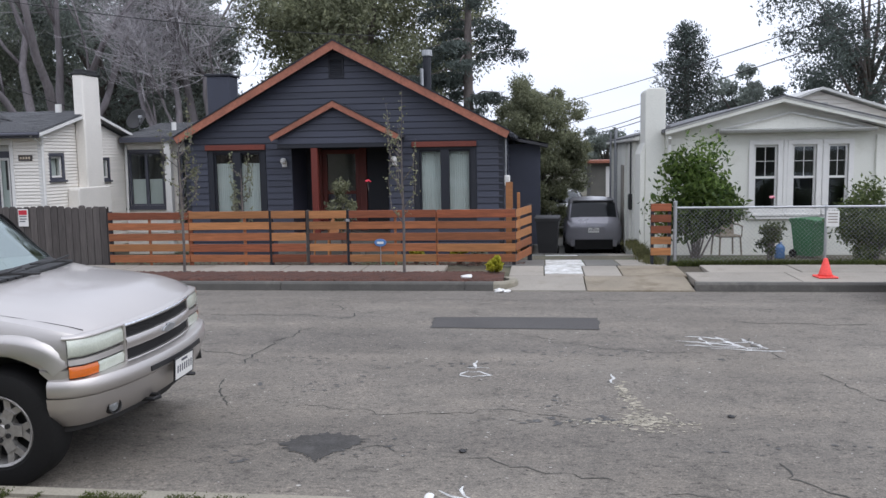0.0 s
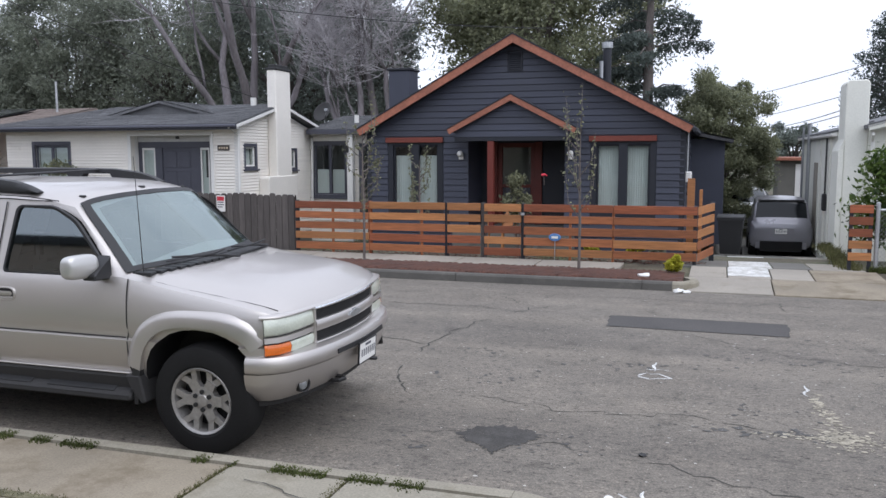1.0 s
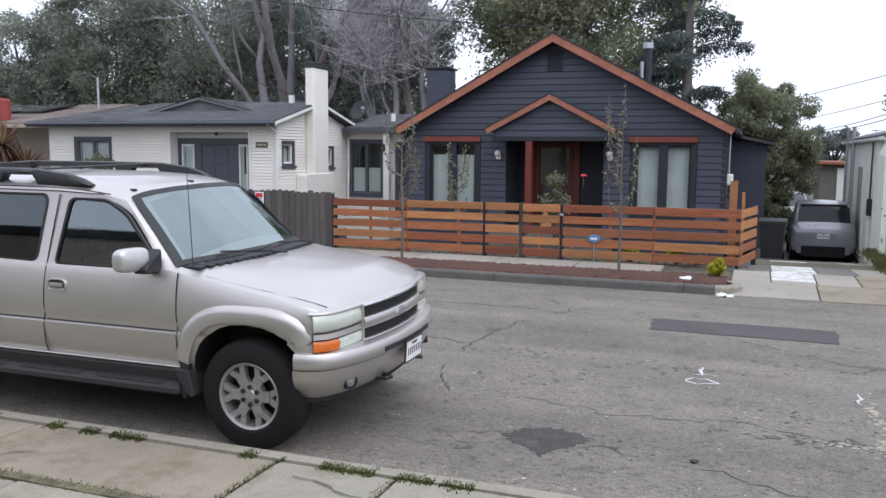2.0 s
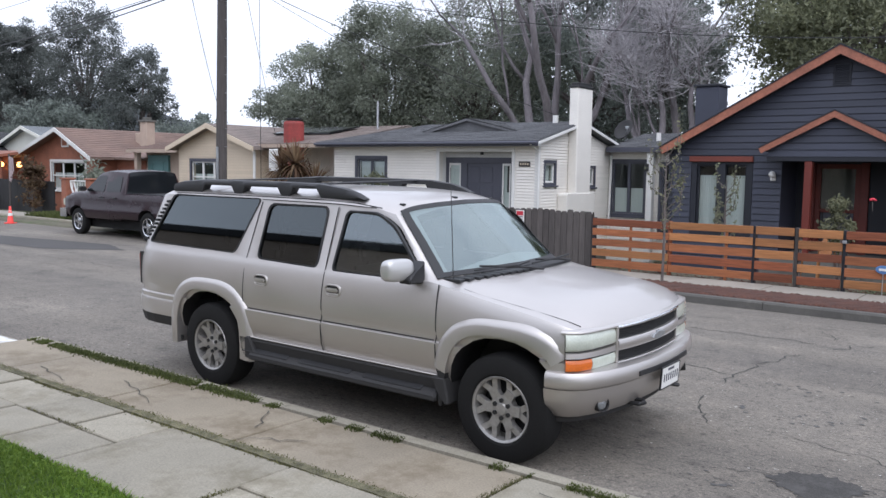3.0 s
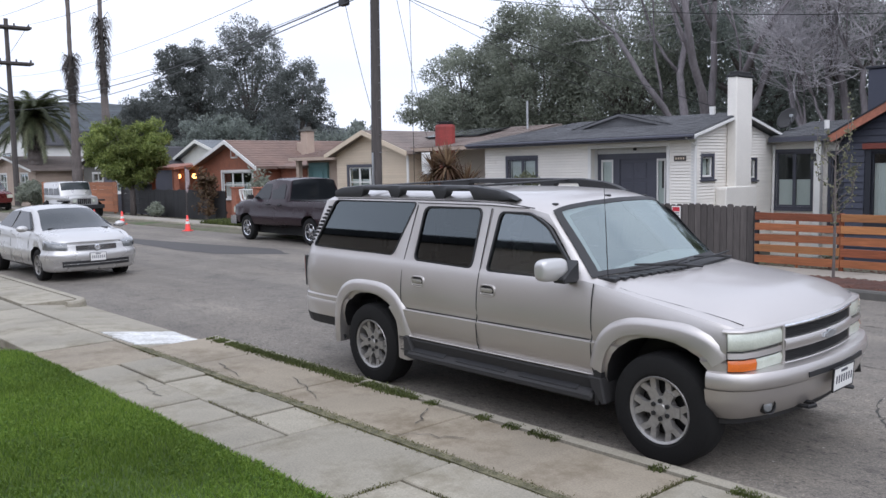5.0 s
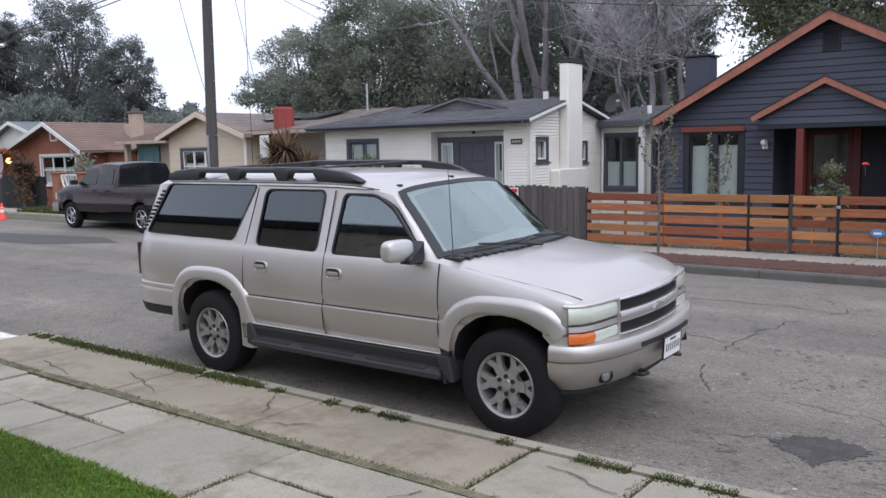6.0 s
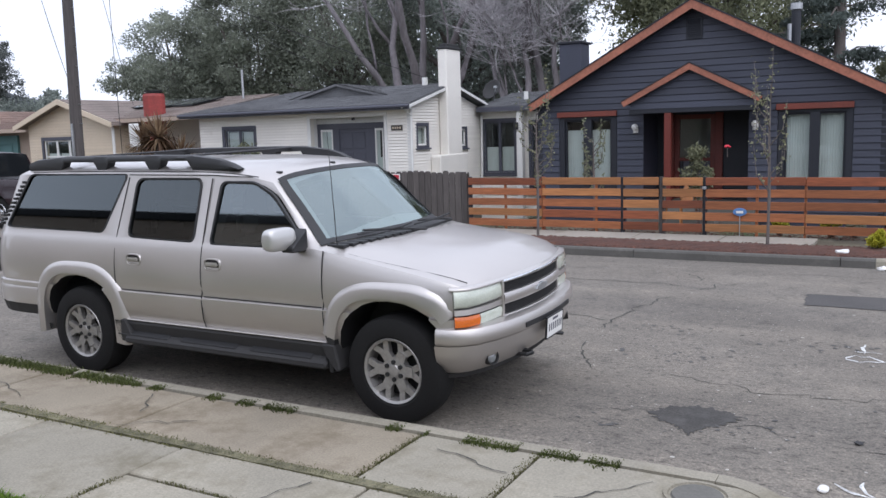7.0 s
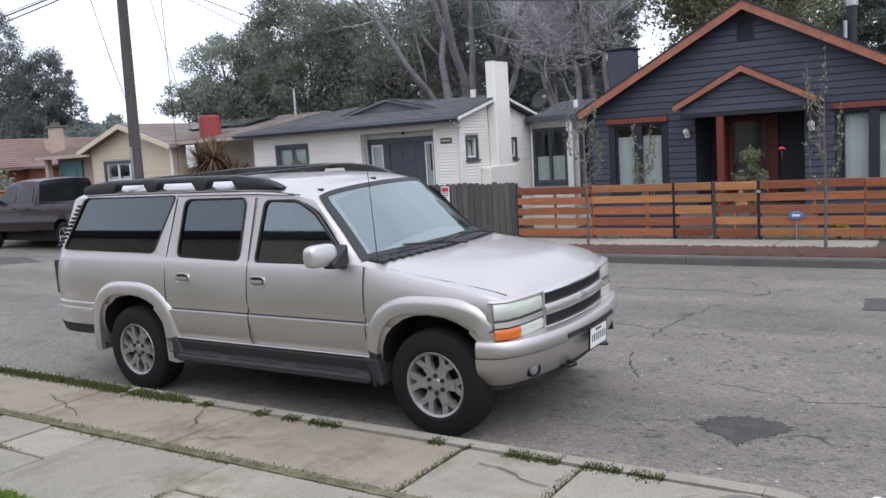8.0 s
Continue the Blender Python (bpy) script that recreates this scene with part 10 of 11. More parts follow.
for a, b, s, rr in (((-19.3, 15.4, 7.25), (-12.6, 24, 3.4), 0.2, 0.012), ((-19.3, 15.4, 7.3), (-15.5, 20.2, 4.2), 0.1, 0.008), ((-18.95, 15.4, 7.2), (-4, 22.5, 5.3), 0.5, 0.012), ((-19.5, 15.4, 9.6), (-23.3, 20.4, 3.3), 0.1, 0.008),
                    ((-18.4, 15.6, 10.5), (-18.45, 15.7, 0.2), 0.0, 0.008), ((-20.9, 15.2, 7.1), (-26.0, 20.3, 3.5), 0.25, 0.01), ((-19.5, 15.4, 10), (30, 15.4, 10), 0.6, 0.02)):
    wire(pole, a, b, s, rr)
dr = thing("service_cable", (3.0, 22, 3.3), 0, "thin black cables crossing above the driveway", "cable")
for a, b, s in (((0.9, 34, 4.1), (5.9, 13.0, 4.5), 0.10), ((1.2, 34, 3.3), (5.9, 13.0, 4.17), 0.10), ((1.5, 31, 2.85), (2.9, 20.2, 3.12), 0.08), ((1.45, 31, 2.75), (2.9, 20.3, 3.0), 0.08)):
    wire(dr, a, b, s, 0.011)
pp = thing("vent_post", (2.36, 25.3, yard_z(25)), 0, "tall pale service mast on the side wall", "pole")
part("mast", cyl(bmesh.new(), (2.36, 25.3, -0.3), (2.36, 25.3, 2.85), 0.05, n=10), M_METAL, pp, world_co=True)
part("pipe", cyl(bmesh.new(), (2.22, 25.4, -0.3), (2.22, 25.4, 2.75), 0.03, n=8), M_METAL, pp, world_co=True)
sh = thing("shed", (3.2, 36, -0.25), 0, "grey shed with an orange roof edge", "shed")
part("wall", boxes(((2.2, 35, -0.3), (4.4, 38, 1.72))), M_CONCD, sh, world_co=True)
part("roof", boxes(((2.0, 34.7, 1.74), (4.6, 38.2, 1.86)), bevel=0.01), M_TRIM, sh, world_co=True)
part("door", boxes(((2.8, 34.97, -0.25), (3.7, 34.996, 1.6))), M_WHITEP, sh, world_co=True)

# ---- houses further down the street ----
def gable_house(name, x0, x1, y0, y1, ez, apex, label, wall_m, roof_m, trim_m, windows=(), over=0.35, board_m=None, vent=False):
    """A house with its gable to the street: walls, lapped boards where given, roof planes, bargeboards, windows."""
    b0 = yard_z(y0) - 0.15
    h = thing(name, ((x0 + x1) / 2, y0, b0 + 0.1), 0, label, "house")
    ax, az = apex
    wall(h, [(x0, b0), (x0, ez), (ax, az), (x1, ez), (x1, b0)], "y", y0, y0 + 0.18, [w[:4] for w in windows], wall_m, "front_wall")
    for xa in (x0, x1 - 0.18):
        part("side_wall", boxes(((xa, y0 + 0.18, b0), (xa + 0.18, y1, ez))), wall_m, h, world_co=True)
    part("back_wall", prism(bmesh.new(), [(x0, b0), (x0, ez), (ax, az), (x1, ez), (x1, b0)], "y", y1, y1 + 0.15), wall_m, h, world_co=True)
    if board_m:
        boards(h, lambda a, o, z: (a, y0 - o, z), b0 + 0.15, az - 0.06, gable_span(x0, x1, ez, ax, az), [(w[0] - 0.12, w[1] + 0.12, w[2] - 0.12, w[3] + 0.12) for w in windows], board_m, 0.10, thick=0.024)
        boards(h, lambda a, o, z: (x1 + o, a, z), b0 + 0.15, ez, lambda z: (y0, y1), [], board_m, 0.10, thick=0.024)
    for sx in (x0 - over, x1 + over):
        sl = (az - ez) / abs(ax - (x0 if sx < ax else x1))
        zz = ez - over * sl + 0.06
        a, b, c, d = (sx, y0 - over, zz), (sx, y1 + over, zz), (ax, y1 + over, az + 0.1), (ax, y0 - over, az + 0.1)
        roof_slab(h, a, b, c, d, roof_m, 0.1)
        shingles("roof_shingles", a, b, c, d, roof_m, h, 0.2, 0.5)
        part("bargeboard", prism(bmesh.new(), [(sx, zz - 0.16), (sx, zz + 0.01), (ax, az + 0.11), (ax, az - 0.07)], "y", y0 - over - 0.05, y0 - over - 0.005), trim_m, h, world_co=True)
    for u0, u1, z0, z1, n, sash in windows:
        window(h, u0, u1, z0, z1, y0, "y", -1, sash, M_WHITEP, n, 0.5, curtain=(0, 0.6, M_CURTAIN), frame_w=0.12)
    if vent:
        v = part("gable_vent", boxes(((ax - 0.3, y0 - 0.06, az - 0.75), (ax + 0.3, y0 - 0.004, az - 0.30)), bevel=0.01), M_WHITEP, h, world_co=True)
        part("vent_slats", boxes(((ax - 0.2, y0 - 0.07, az - 0.68), (ax + 0.2, y0 - 0.064, az - 0.37))), M_BRICKO, v, world_co=True)
    return h


def lamp_glow(loc):
    l = thing("porch_lamp", loc, 0, "lit amber porch lamp", "lamp", "porch lamps")
    bm = bmesh.new()
    bmesh.ops.create_uvsphere(bm, u_segments=10, v_segments=8, radius=0.13)
    part("globe", bm, emit_mat("amber_glow", (1.0, 0.45, 0.12), 5.0), l, smooth=True)
    part("bracket", box(bmesh.new(), (-0.04, 0.05, -0.05), (0.04, 0.2, 0.05), 0.01), M_BLACK, l)
    return l


cream = gable_house("house", -28.4, -23.9, 20.0, 27.0, 2.78, (-26.2, 3.5), "cream clapboard house with a tan roof and red chimney", M_CREAM, M_SHINGLET, M_CREAM, [(-27.6, -25.6, 1.05, 2.2, 3, M_GREYTRIM)], board_m=M_CREAM)
part("porch_wall", boxes(((-23.9, 22.0, -0.3), (-19.9 - 0.6, 22.2, 2.9))), M_WHITESID, cream, world_co=True)
part("porch_post", boxes(((-22.9, 20.4, -0.2), (-22.7, 20.6, 2.7))), M_WHITEP, cream, world_co=True)
roof_slab(cream, (-24.0, 20.1, 2.85), (-20.4, 20.1, 2.85), (-20.4, 24.5, 3.65), (-26.2, 24.5, 3.65), M_SHINGLET, 0.1, "side_roof")
shingles("roof_shingles", (-24.0, 20.05, 2.85), (-20.4, 20.05, 2.85), (-20.4, 24.5, 3.65), (-26.2, 24.5, 3.65), M_SHINGLET, cream, 0.2, 0.5)
part("fascia", boxes(((-24.0, 20.02, 2.72), (-20.4, 20.06, 2.84))), M_TANST, cream, world_co=True)
for k in range(3):
    a = -25.4 + k * 1.1
    roof_slab(cream, (a, 22.0, 3.32), (a + 1.0, 22.0, 3.32), (a + 1.0, 23.6, 3.62), (a, 23.6, 3.62), M_DARKGLASS, 0.05, "solar_panel")
ch = part("chimney", lathe(bmesh.new(), [(0.36, -0.2), (0.36, 3.56), (0.33, 3.63), (0.30, 3.64)], Matrix.Translation((-22.42, 20.5, 0)), 10), M_REDCH, cream, "red painted round chimney", world_co=True)
part("chimney_cap", lathe(bmesh.new(), [(0.24, 3.642), (0.24, 3.70), (0.30, 3.705), (0.30, 3.74), (0.0005, 3.76)], Matrix.Translation((-22.42, 20.5, 0)), 10), M_BLACK, ch, world_co=True)
part("down_pipe", tube(bmesh.new(), [(-23.85, 19.85, 2.75), (-23.85, 19.93, 2.5), (-23.85, 19.93, 0.1)], 0.05, 6), M_WHITEP, cream, world_co=True)
part("notice_box", boxes(((-22.35, 19.3, 1.9), (-21.9, 19.36, 2.65)), bevel=0.02), M_WHITEP, cream, world_co=True)
part("box_post", cyl(bmesh.new(), (-22.1, 19.4, -0.1), (-22.1, 19.4, 2.0), 0.05, n=8), M_METAL, cream, world_co=True)
part("vent_mast", tube(bmesh.new(), [(-21.2, 23.5, 3.4), (-21.2, 23.5, 4.5)], 0.04, 6), M_METAL, cream, world_co=True)

tan = thing("house", (-30.2, 20.7, -0.1), 0, "tan stucco house with a teal porch and brown roof", "house")
part("wall", boxes(((-32.0, 20.9, -0.3), (-28.6, 21.1, 2.7))), M_TANST, tan, world_co=True)
part("porch_wall", boxes(((-31.75, 20.8, -0.3), (-30.3, 20.897, 2.45))), M_TEAL, tan, world_co=True)
part("side_wall", boxes(((-28.8, 21.1, -0.3), (-28.6, 25.2, 2.65))), M_TANST, tan, world_co=True)
part("side_wall", boxes(((-32.0, 21.1, -0.3), (-31.8, 25.2, 2.65))), M_TANST, tan, world_co=True)
part("porch_post", boxes(((-32.05, 20.35, -0.3), (-31.85, 20.55, 2.6))), M_TANST, tan, world_co=True)
window(tan, -31.45, -30.7, 1.2, 2.1, 20.8, "y", -1, M_TEAL, M_WHITEP, 2, None, frame_w=0.08)
roof_slab(tan, (-32.3, 20.2, 2.68), (-28.5, 20.2, 2.68), (-28.5, 25.5, 3.6), (-32.3, 25.5, 3.6), M_SHINGLEB, 0.12)
shingles("roof_shingles", (-32.3, 20.18, 2.68), (-28.5, 20.18, 2.68), (-28.5, 25.5, 3.6), (-32.3, 25.5, 3.6), M_SHINGLEB, tan, 0.2, 0.5)
part("fascia", boxes(((-32.3, 20.12, 2.54), (-28.5, 20.17, 2.68))), M_TANST, tan, world_co=True)

brick = gable_house("house", -40.4, -34.5, 20.0, 28.0, 2.48, (-36.9, 3.52), "orange brick bungalow with white bargeboards and a stone chimney", M_BRICKO, M_SHINGLEB, M_WHITEP, [(-38.2, -35.3, 0.9, 2.1, 3, M_WHITEP)], over=0.5, vent=True)
part("side_wing", boxes(((-34.4, 21.0, -0.3), (-32.2, 27, 2.3))), M_BRICKO, brick, world_co=True)
roof_slab(brick, (-34.9, 20.6, 2.38), (-31.8, 20.6, 2.30), (-31.8, 27.5, 3.2), (-37.4, 27.5, 3.45), M_SHINGLEB, 0.1, "wing_roof")
part("porch_roof", prism(bmesh.new(), [(18.4, 2.28), (18.4, 2.40), (20.0, 2.62), (20.0, 2.50)], "x", -43.6, -40.2), M_TRIM, brick, world_co=True)
for x in (-43.3, -40.5):
    part("porch_post", boxes(((x - 0.12, 18.5, -0.1), (x + 0.12, 18.75, 2.3))), M_BRICKO, brick, world_co=True)
part("porch_back", boxes(((-43.5, 20.0, -0.2), (-40.6, 20.2, 2.5))), M_BRICKO, brick, world_co=True)
tc = part("chimney", boxes(((-35.3, 22.7, 2.2), (-34.75, 23.15, 4.0)), bevel=0.03), M_TANST, brick, "pale stone chimney", world_co=True)
part("chimney_cap", boxes(((-35.36, 22.64, 4.0), (-34.69, 23.21, 4.08)), ((-35.2, 22.8, 4.08), (-34.85, 23.05, 4.22)), bevel=0.01), M_CONCD, tc, world_co=True)
part("chimney_shoulder", boxes(((-35.75, 22.75, 2.2), (-35.3, 23.1, 3.5)), bevel=0.03), M_TANST, tc, world_co=True)
lamp_glow((-42.6, 19.75, 1.95))
lamp_glow((-40.75, 19.75, 1.95))
pil = thing("garden_wall", (-29.4, 16.5, 0.1), 0, "brick pillars holding a white half-round iron panel", "wall")
for x in (-30.25, -28.55):
    p = part("pillar", boxes(((x - 0.18, 16.3, 0.0), (x + 0.18, 16.65, 1.46)), bevel=0.02), M_BRICKO, pil, world_co=True)
    part("pillar_cap", boxes(((x - 0.22, 16.26, 1.462), (x + 0.22, 16.69, 1.53)), bevel=0.02), M_BRICKO, p, world_co=True)
part("low_wall", boxes(((-30.07, 16.38, 0.0), (-28.73, 16.57, 0.42))), M_BRICKO, pil, world_co=True)
for rad, z in ((0.64, 1.42), (0.42, 1.40)):
    part("iron_scroll", tube(bmesh.new(), [(-29.4 + rad * math.cos(t * 0.2244), 16.47, z - rad * math.sin(t * 0.2244)) for t in range(15)], 0.035 if rad > 0.5 else 0.018, 5), M_WHITEP, pil, world_co=True)
for k in range(-3, 4):
    x = k * 0.17
    part("iron_bar", cyl(bmesh.new(), (-29.4 + x, 16.47, 1.42 - math.sqrt(0.41 - x * x)), (-29.4 + x, 16.47, 1.42), 0.012, n=5), M_WHITEP, pil, world_co=True)
part("iron_rail", cyl(bmesh.new(), (-30.07, 16.47, 1.42), (-28.73, 16.47, 1.42), 0.02, n=5), M_WHITEP, pil, world_co=True)

greyh = gable_house("house", -52.5, -43.5, 24.0, 33.0, 2.7, (-48.5, 4.0), "pale grey house with a blue-grey roof", M_STUCCO, M_ROOFGREY, M_STUCCO, [(-47.5, -45.5, 1.0, 2.2, 2, M_WHITEP)], over=0.4)
roof_slab(greyh, (-46.0, 21.0, 2.35), (-41.8, 21.0, 2.35), (-41.8, 24.0, 2.65), (-46.0, 24.0, 2.65), M_WHITEP, 0.08, "carport_roof")
for x in (-45.6, -42.2):
    part("carport_post", boxes(((x - 0.06, 21.1, -0.2), (x + 0.06, 21.22, 2.3))), M_WHITEP, greyh, world_co=True)
beige = gable_house("house", -84.0, -71.0, 21.0, 29.0, 2.6, (-78, 3.7), "beige bungalow at the far end of the street", M_TANST, M_SHINGLET, M_WHITEP, [(-81, -79, 0.9, 2.3, 2, M_WHITEP), (-75, -73, 0.9, 2.3, 2, M_WHITEP)], over=0.5)
gable_house("house", -69.0, -57.0, 24.0, 32.0, 3.0, (-63, 4.1), "low dark grey house behind the palms", M_CONCD, M_SHINGLE, M_WHITEP, [(-67, -65, 1.0, 2.2, 2, M_WHITEP)], over=0.5)
gable_house("house", -118.0, -98.0, 30.0, 42.0, 5.5, (-108, 7.5), "white two-storey house far behind", M_WHITEP, M_SHINGLED, M_WHITEP, [(-114, -111, 3.2, 4.8, 2, M_GREYTRIM), (-105, -102, 3.2, 4.8, 2, M_GREYTRIM)], over=0.6)
gable_house("house", -56.5, -51.0, 21.0, 28.0, 2.7, (-53.7, 3.7), "dark gabled house behind the orange fence", M_GREYTRIM, M_SHINGLED, M_WHITEP, [(-54.5, -53, 1.0, 2.0, 2, M_WHITEP)], over=0.4)


def plank_fence(x0, x1, y, z1, m, label, n=8, seed=1):
    f = thing("plank_fence", ((x0 + x1) / 2, y, 0.1), 0, label, "fence")
    h = z1 / n
    x = x0
    while x < x1 - 0.1:
        e = min(x1, x + 2.4)
        for k in range(n):
            part("plank", box(bmesh.new(), (x + 0.01, y - 0.015, 0.1 + k * h + 0.008), (e - 0.01, y + 0.015, 0.1 + (k + 1) * h), 0.004), m, f, world_co=True)
        part("post", box(bmesh.new(), (x - 0.05, y + 0.017, 0.0), (x + 0.05, y + 0.11, z1 + 0.12)), m, f, world_co=True)
        x = e
    return f


plank_fence(-57.6, -45.0, 17.4, 1.6, M_ORFENCE, "horizontal orange-brown plank fence")
plank_fence(-45.0, -41.0, 17.6, 1.5, M_FENCEBLK, "solid black board fence beside the tree", 6)
board_fence("picket_fence", -41.0, -32.8, 17.3, 0.1, 1.35, M_FENCEBLK, "black picket fence in front of the brick house", 0.24, 5)
shrub("hedge", (-60.0, 17.6, 0.0), (7.0, 1.4, 1.9), 3600, 0.14, M_LEAFM, "clipped green hedge by the far pavement", 71, 40)
shrub("hedge", (-38.7, 16.7, 0.0), (1.8, 0.8, 1.0), 1500, 0.07, M_LEAFM, "small clipped hedge in front of the black fence", 72, 16)
shrub("maple_sapling", (-33.8, 16.9, 0.0), (1.5, 1.3, 2.5), 1300, 0.09, M_LEAFR, "bronze-leaved sapling by the black fence", 73, 20, category="tree")
shrub("climbing_shrub", (-30.2, 17.4, 0.0), (2.0, 1.0, 2.2), 1400, 0.09, M_LEAFM, "green shrub above the brick pillars", 74, 18)
shrub("shrub", (-17.0, 18.9, 0.0), (1.1, 0.9, 2.35), 900, 0.07, M_LEAFO, "thin grey-green shrub against the white house", 75, 14)
# a flag-like cloth on a post
fl = thing("mailbox_post", (-35.9, 17.0, 0.1), 0, "post hung with a faded striped cloth", "post")
part("post", cyl(bmesh.new(), (0, 0, -0.1), (0, 0, 2.3), 0.04, n=8), M_POLEWOOD, fl)
part("cloth", prism(bmesh.new(), [(0.0, 1.25), (0.02, 2.2), (0.36, 2.12), (0.40, 1.6), (0.30, 1.38), (0.16, 1.12)], "y", -0.03, 0.0), mat("faded_striped_cloth", (0.34, 0.27, 0.27), 0.9, var=0.35, scale=7, bump=0.1), fl)


# ---- yucca, palms, distant trees, hills ----
def sword_plant(loc, label, heads, n, ln, material, name="yucca", seed=1, trunk=True, width=0.03):
    r = random.Random(seed)
    t = thing(name, loc, 0, label, "plant")
    for hx, hy, hz in heads:
        if trunk:
            part("stem", tube(bmesh.new(), [(hx * 0.3, hy * 0.3, -0.1), (hx * 0.7, hy * 0.7, hz * 0.5), (hx, hy, hz)], [0.12, 0.1, 0.08], 8), M_BARK, t)
        verts, faces = [], []
        for k in range(n):
            a, e = r.uniform(0, 6.283), math.asin(r.uniform(-0.75, 0.98))
            d = Vector((math.cos(a) * math.cos(e), math.sin(a) * math.cos(e), math.sin(e)))
            s = d.cross(Vector((0, 0, 1)))
            s = s.normalized() if s.length > 0.01 else Vector((1, 0, 0))
            l2 = ln * r.uniform(0.75, 1.1)
            c = Vector((hx, hy, hz))
            mid = c + d * l2 * 0.55
            tip = c + d * l2 + Vector((0, 0, -0.18 * l2 * (1 - d.z)))
            i = len(verts)
            verts += [tuple(c - s * width * 0.7), tuple(c + s * width * 0.7), tuple(mid + s * width), tuple(mid - s * width), tuple(tip)]
            faces += [(i, i + 1, i + 2, i + 3), (i + 3, i + 2, i + 4)]
        raw("rosette", verts, faces, material, t)
    return t


sword_plant((-18.95, 17.3, 0.0), "bronze-leaved yucca with spiky rosettes", [(-0.55, 0.1, 2.0), (0.25, -0.1, 2.15), (0.0, 0.3, 1.7), (0.75, 0.2, 1.6)], 170, 0.85, M_LEAFR, seed=4)


def palm(loc, height, crown, label, fronds=34, skirt=None, r0=0.35, r1=0.2, seed=1, reach=0.8):
    """A ringed, tapered trunk; a collar of dead frond stalks where given; arching pinnate fronds."""
    r = random.Random(seed)
    t = thing("palm_tree", loc, 0, label, "palm tree")
    n = 40
    rads = [(r0 + (r1 - r0) * min(1.0, k / (n * 0.6))) * (1.08 if k % 2 else 0.96) for k in range(n + 1)]
    part("trunk", tube(bmesh.new(), [(0.05 * math.sin(k * 0.7), 0, -0.3 + (height + 0.3) * k / n) for k in range(n + 1)], rads, 9), M_BARK, t)
    if skirt:
        z0, z1 = skirt
        verts, faces = [], []
        for k in range(1000):
            f = r.random()
            z = z0 + (z1 - z0) * f
            a = r.uniform(0, 6.283)
            ln = reach * r.uniform(0.25, 1.0) * (0.35 + 0.65 * f)
            p0 = Vector((math.cos(a) * r1, math.sin(a) * r1, z))
            up = r.uniform(-0.5, 0.55)
            p1 = p0 + Vector((math.cos(a) * ln * 0.6, math.sin(a) * ln * 0.6, ln * up))
            p2 = p0 + Vector((math.cos(a) * ln, math.sin(a) * ln, ln * (up - 0.75)))
            s = Vector((-math.sin(a), math.cos(a), 0)) * 0.035
            i = len(verts)
            verts += [tuple(p0 - s), tuple(p0 + s), tuple(p1 + s), tuple(p1 - s), tuple(p2)]
            faces += [(i, i + 1, i + 2, i + 3), (i + 3, i + 2, i + 4)]
        raw("dead_fronds", verts, faces, M_DEADF, t)
    for k in range(fronds):
        a = k * 2.3999 + r.uniform(-0.2, 0.2)
        up = -0.35 + 1.9 * k / fronds
        verts, faces, pts = [], [], []
        d = Vector((math.cos(a), math.sin(a), up)).normalized()
        p = Vector((0, 0, height))
        for j in range(11):
            pts.append(p.copy())
            p = p + d * crown / 10 * r.uniform(0.95, 1.05)
            d = (d + Vector((0, 0, -0.17))).normalized()
        for j in range(1, 11):
            for m2 in range(4):
                q = pts[j - 1].lerp(pts[j], m2 / 4)
                dd = (pts[j] - pts[j - 1]).normalized()
                s = dd.cross(Vector((0, 0, 1))).normalized()
                for sg in (-1, 1):
                    tip = q + (s * sg * 0.9 + dd * 0.7 + Vector((0, 0, -0.3))).normalized() * crown * 0.18 * (1.2 - j / 11) * r.uniform(0.8, 1.1)
                    i = len(verts)
                    verts += [tuple(q - dd * 0.075), tuple(q + dd * 0.075), tuple(tip)]
                    faces.append((i, i + 1, i + 2))
        raw("frond", verts, faces, M_FROND if up > -0.1 else M_LEAFO, t)
    return t


palm((-73.5, 21.8, 0), 6.9, 5.2, "broad date palm with dark arching fronds", 64, (4.2, 6.6), 0.62, 0.55, 3, 0.9)
palm((-64.5, 22.0, 0), 19.0, 1.8, "tall thin fan palm with a ragged collar of dead stalks", 20, (7.3, 10.7), 0.42, 0.15, 4, 0.85)
palm((-61.0, 23.0, 0), 20.0, 1.8, "tall thin fan palm with a ragged collar of dead stalks", 20, (7.9, 13.0), 0.42, 0.15, 5, 0.95)
leafy_tree("street_tree", (-42.0, 17.0, 0.1), 4.7, 1.95, 1.45, M_LEAFB, "rounded bright green street tree", 81, 230, 170, 0.075, 0.14, clump_r=0.22, squash=0.8, forks=2)
leafy_tree("tree", (-63.4, 36.0, -0.2), 14.9, 3.3, 3.5, M_LEAFG, "tall airy gum tree with grey-green leaves", 82, 130, 330, 0.085, 0.3, clump_r=0.24)
leafy_tree("tree", (-57.0, 36.5, -0.2), 10.9, 2.5, 2.0, M_LEAFG, "lower airy gum tree beside the taller one", 92, 130, 220, 0.085, 0.25, clump_r=0.26)
leafy_tree("tree", (-70.4, 34.0, -0.2), 13.2, 3.1, 1.0, M_LEAFG, "dark dense cypress in the distance", 83, 240, 300, 0.10, 0.35, shape="column", clump_r=0.25)
leafy_tree("tree", (-78.0, 34.0, -0.2), 10.6, 3.3, 0.6, M_LEAFG, "dark rounded evergreen in the distance", 84, 240, 190, 0.11, 0.3, clump_r=0.28)
leafy_tree("tree", (-85.0, 35.0, -0.2), 9.0, 3.0, 0.6, M_LEAFG, "dark rounded evergreen far down the street", 85, 240, 80, 0.15, 0.3, clump_r=0.3)
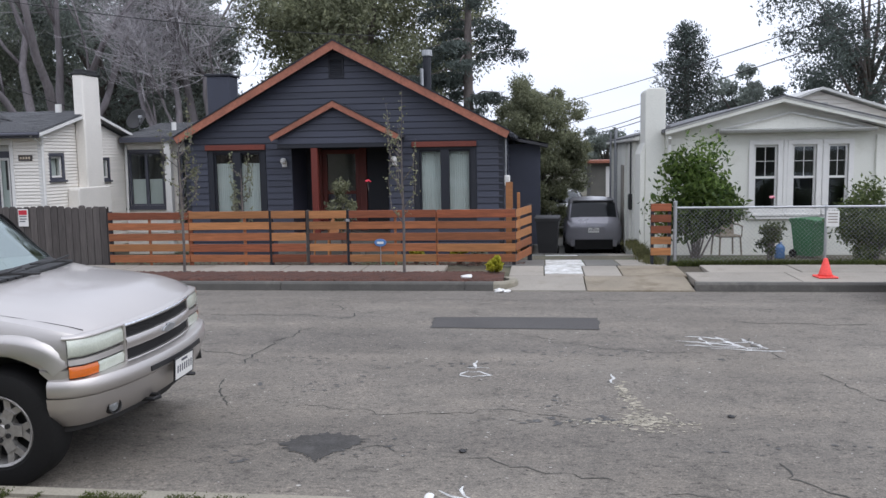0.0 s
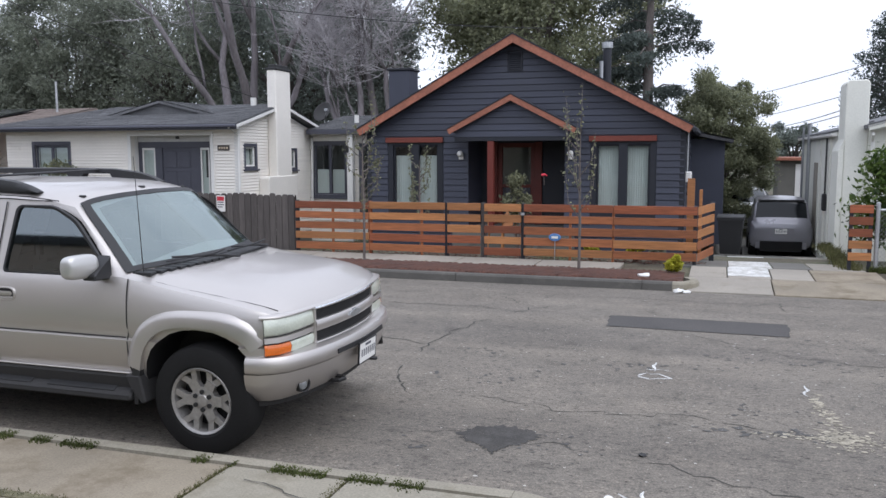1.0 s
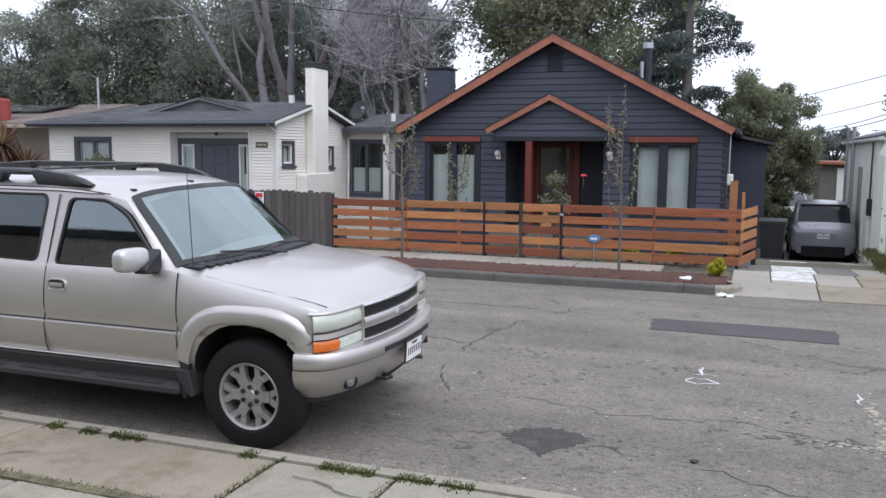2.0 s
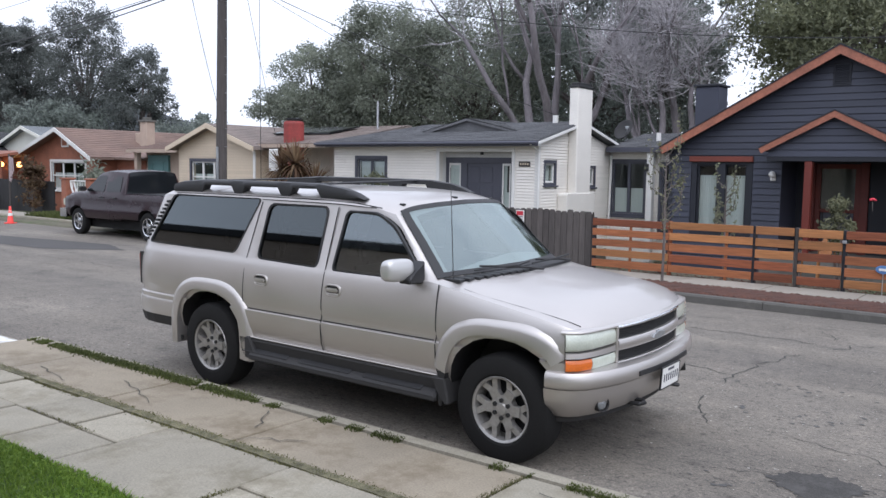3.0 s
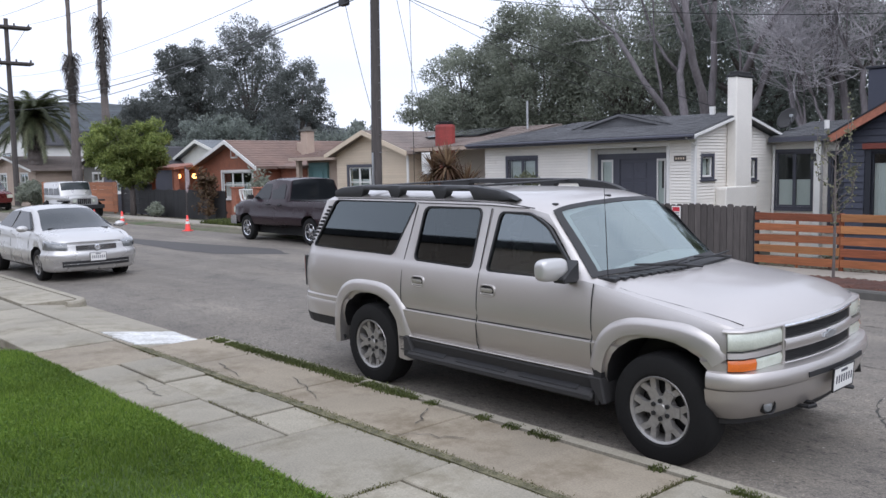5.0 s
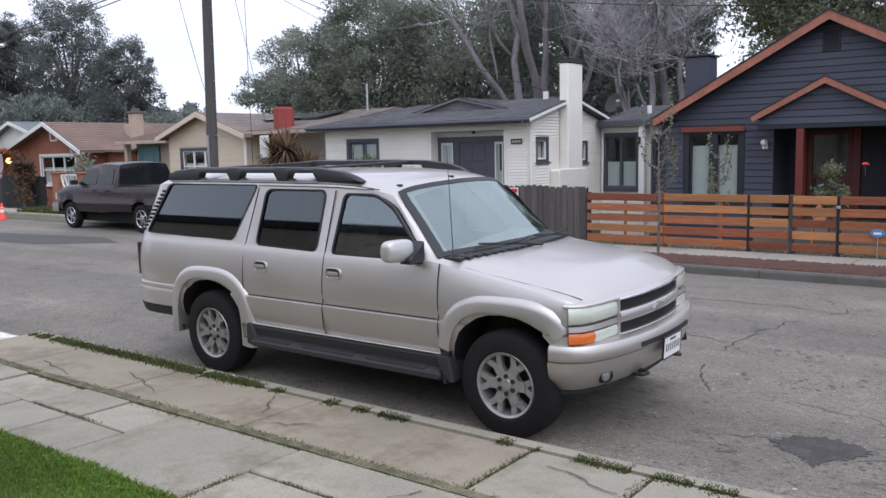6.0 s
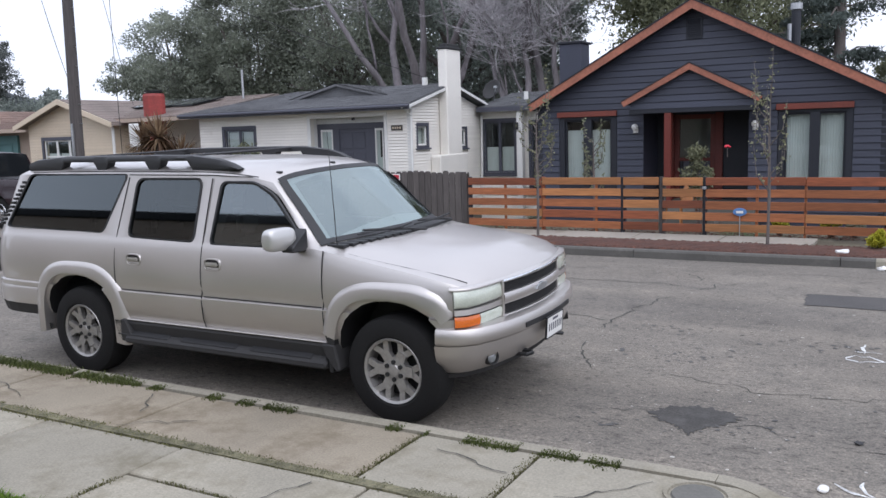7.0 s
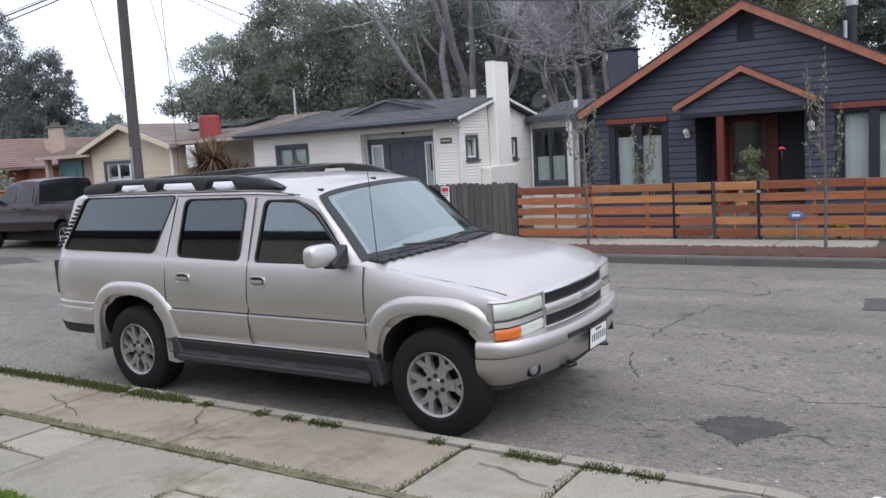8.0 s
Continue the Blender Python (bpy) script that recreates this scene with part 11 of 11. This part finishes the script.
leafy_tree("tree", (-62.0, 33.0, -0.2), 6.8, 4.2, 0.6, M_LEAFD, "low dark tree behind the grey house", 93, 240, 90, 0.13, 0.3, clump_r=0.28)
leafy_tree("tree", (-52.0, 38.0, -0.2), 6.0, 3.6, 0.8, M_LEAFD, "low dark tree behind the brick house", 86, 260, 40, 0.16, 0.3, clump_r=0.3)
leafy_tree("tree", (-95, 20, -0.2), 7.5, 4.5, 1.0, M_LEAFM, "green tree at the end of the street", 87, 260, 45, 0.2, 0.3, clump_r=0.3)
leafy_tree("tree", (-105, 2, -0.2), 9.0, 5.5, 1.0, M_LEAFM, "green tree on the near side far away", 88, 260, 45, 0.2, 0.3, clump_r=0.3)
leafy_tree("tree", (-70, -6, -0.2), 8.0, 4.5, 1.0, M_LEAFM, "green tree on the near side far away", 89, 260, 45, 0.2, 0.3, clump_r=0.3)
bm = bmesh.new()
nx, ny = 150, 14
grid = []
for i in range(nx + 1):
    x = -1600 + 2000 * i / nx
    ridge = 12 + 84 / (1 + math.exp((x + 760) / 130)) - 40 / (1 + math.exp(-(x + 300) / 60)) * 0.2
    row = []
    for j in range(ny + 1):
        y = 90 + 30 * j
        t = math.sin(min(1.0, j / 6) * math.pi / 2) ** 1.5
        hgt = (ridge + 5 * noise.noise((x * 0.008, j * 0.2, 3)) + 3 * noise.noise((x * 0.04, j, 9))) * t
        row.append(bm.verts.new((x, y, (hgt if x < -350 else hgt * max(0.0, 1 - (x + 350) / 120)) - 1.2)))
    grid.append(row)
for i in range(nx):
    for j in range(ny):
        bm.faces.new((grid[i][j], grid[i + 1][j], grid[i + 1][j + 1], grid[i][j + 1]))
tagged(part("hill", bm, M_HILL, smooth=True), "hazy wooded hills in the distance", "hill", kind="structure")

# ---- behind the camera: unseen houses and trees, added for reflections and shade ----
def flat_house(x0, x1, y0, y1, top, label, material):
    """A low stucco house with a parapet roof, unseen, added to mirror and to shade."""
    h = thing("house", ((x0 + x1) / 2, (y0 + y1) / 2, 0.0), 0, label, "house")
    part("wall", boxes(((x0, y0, -0.05), (x1, y1, top - 0.2))), material, h, world_co=True)
    part("parapet", boxes(((x0 - 0.05, y0 - 0.05, top - 0.198), (x1 + 0.05, y1 + 0.05, top)), bevel=0.02), M_SHINGLED, h, world_co=True)
    return h


flat_house(-30.0, -7.5, -14.0, -3.6, 3.68, "unseen long tan stucco house, added behind the camera", M_TANST)
flat_house(-6.0, 12.0, -14.0, -3.9, 3.55, "unseen plain grey stucco house, added behind the camera", M_CONCD)
leafy_tree("tree", (1.5, -16, 0), 9.0, 4.0, 2.0, M_LEAFM, "unseen broad green tree, added behind the near houses", 90, 160, 40, 0.22, 0.3, clump_r=0.32)
leafy_tree("tree", (-46, -15, 0), 9.0, 4.0, 2.0, M_LEAFM, "unseen broad green tree, added behind the near houses", 91, 160, 40, 0.22, 0.3, clump_r=0.32)
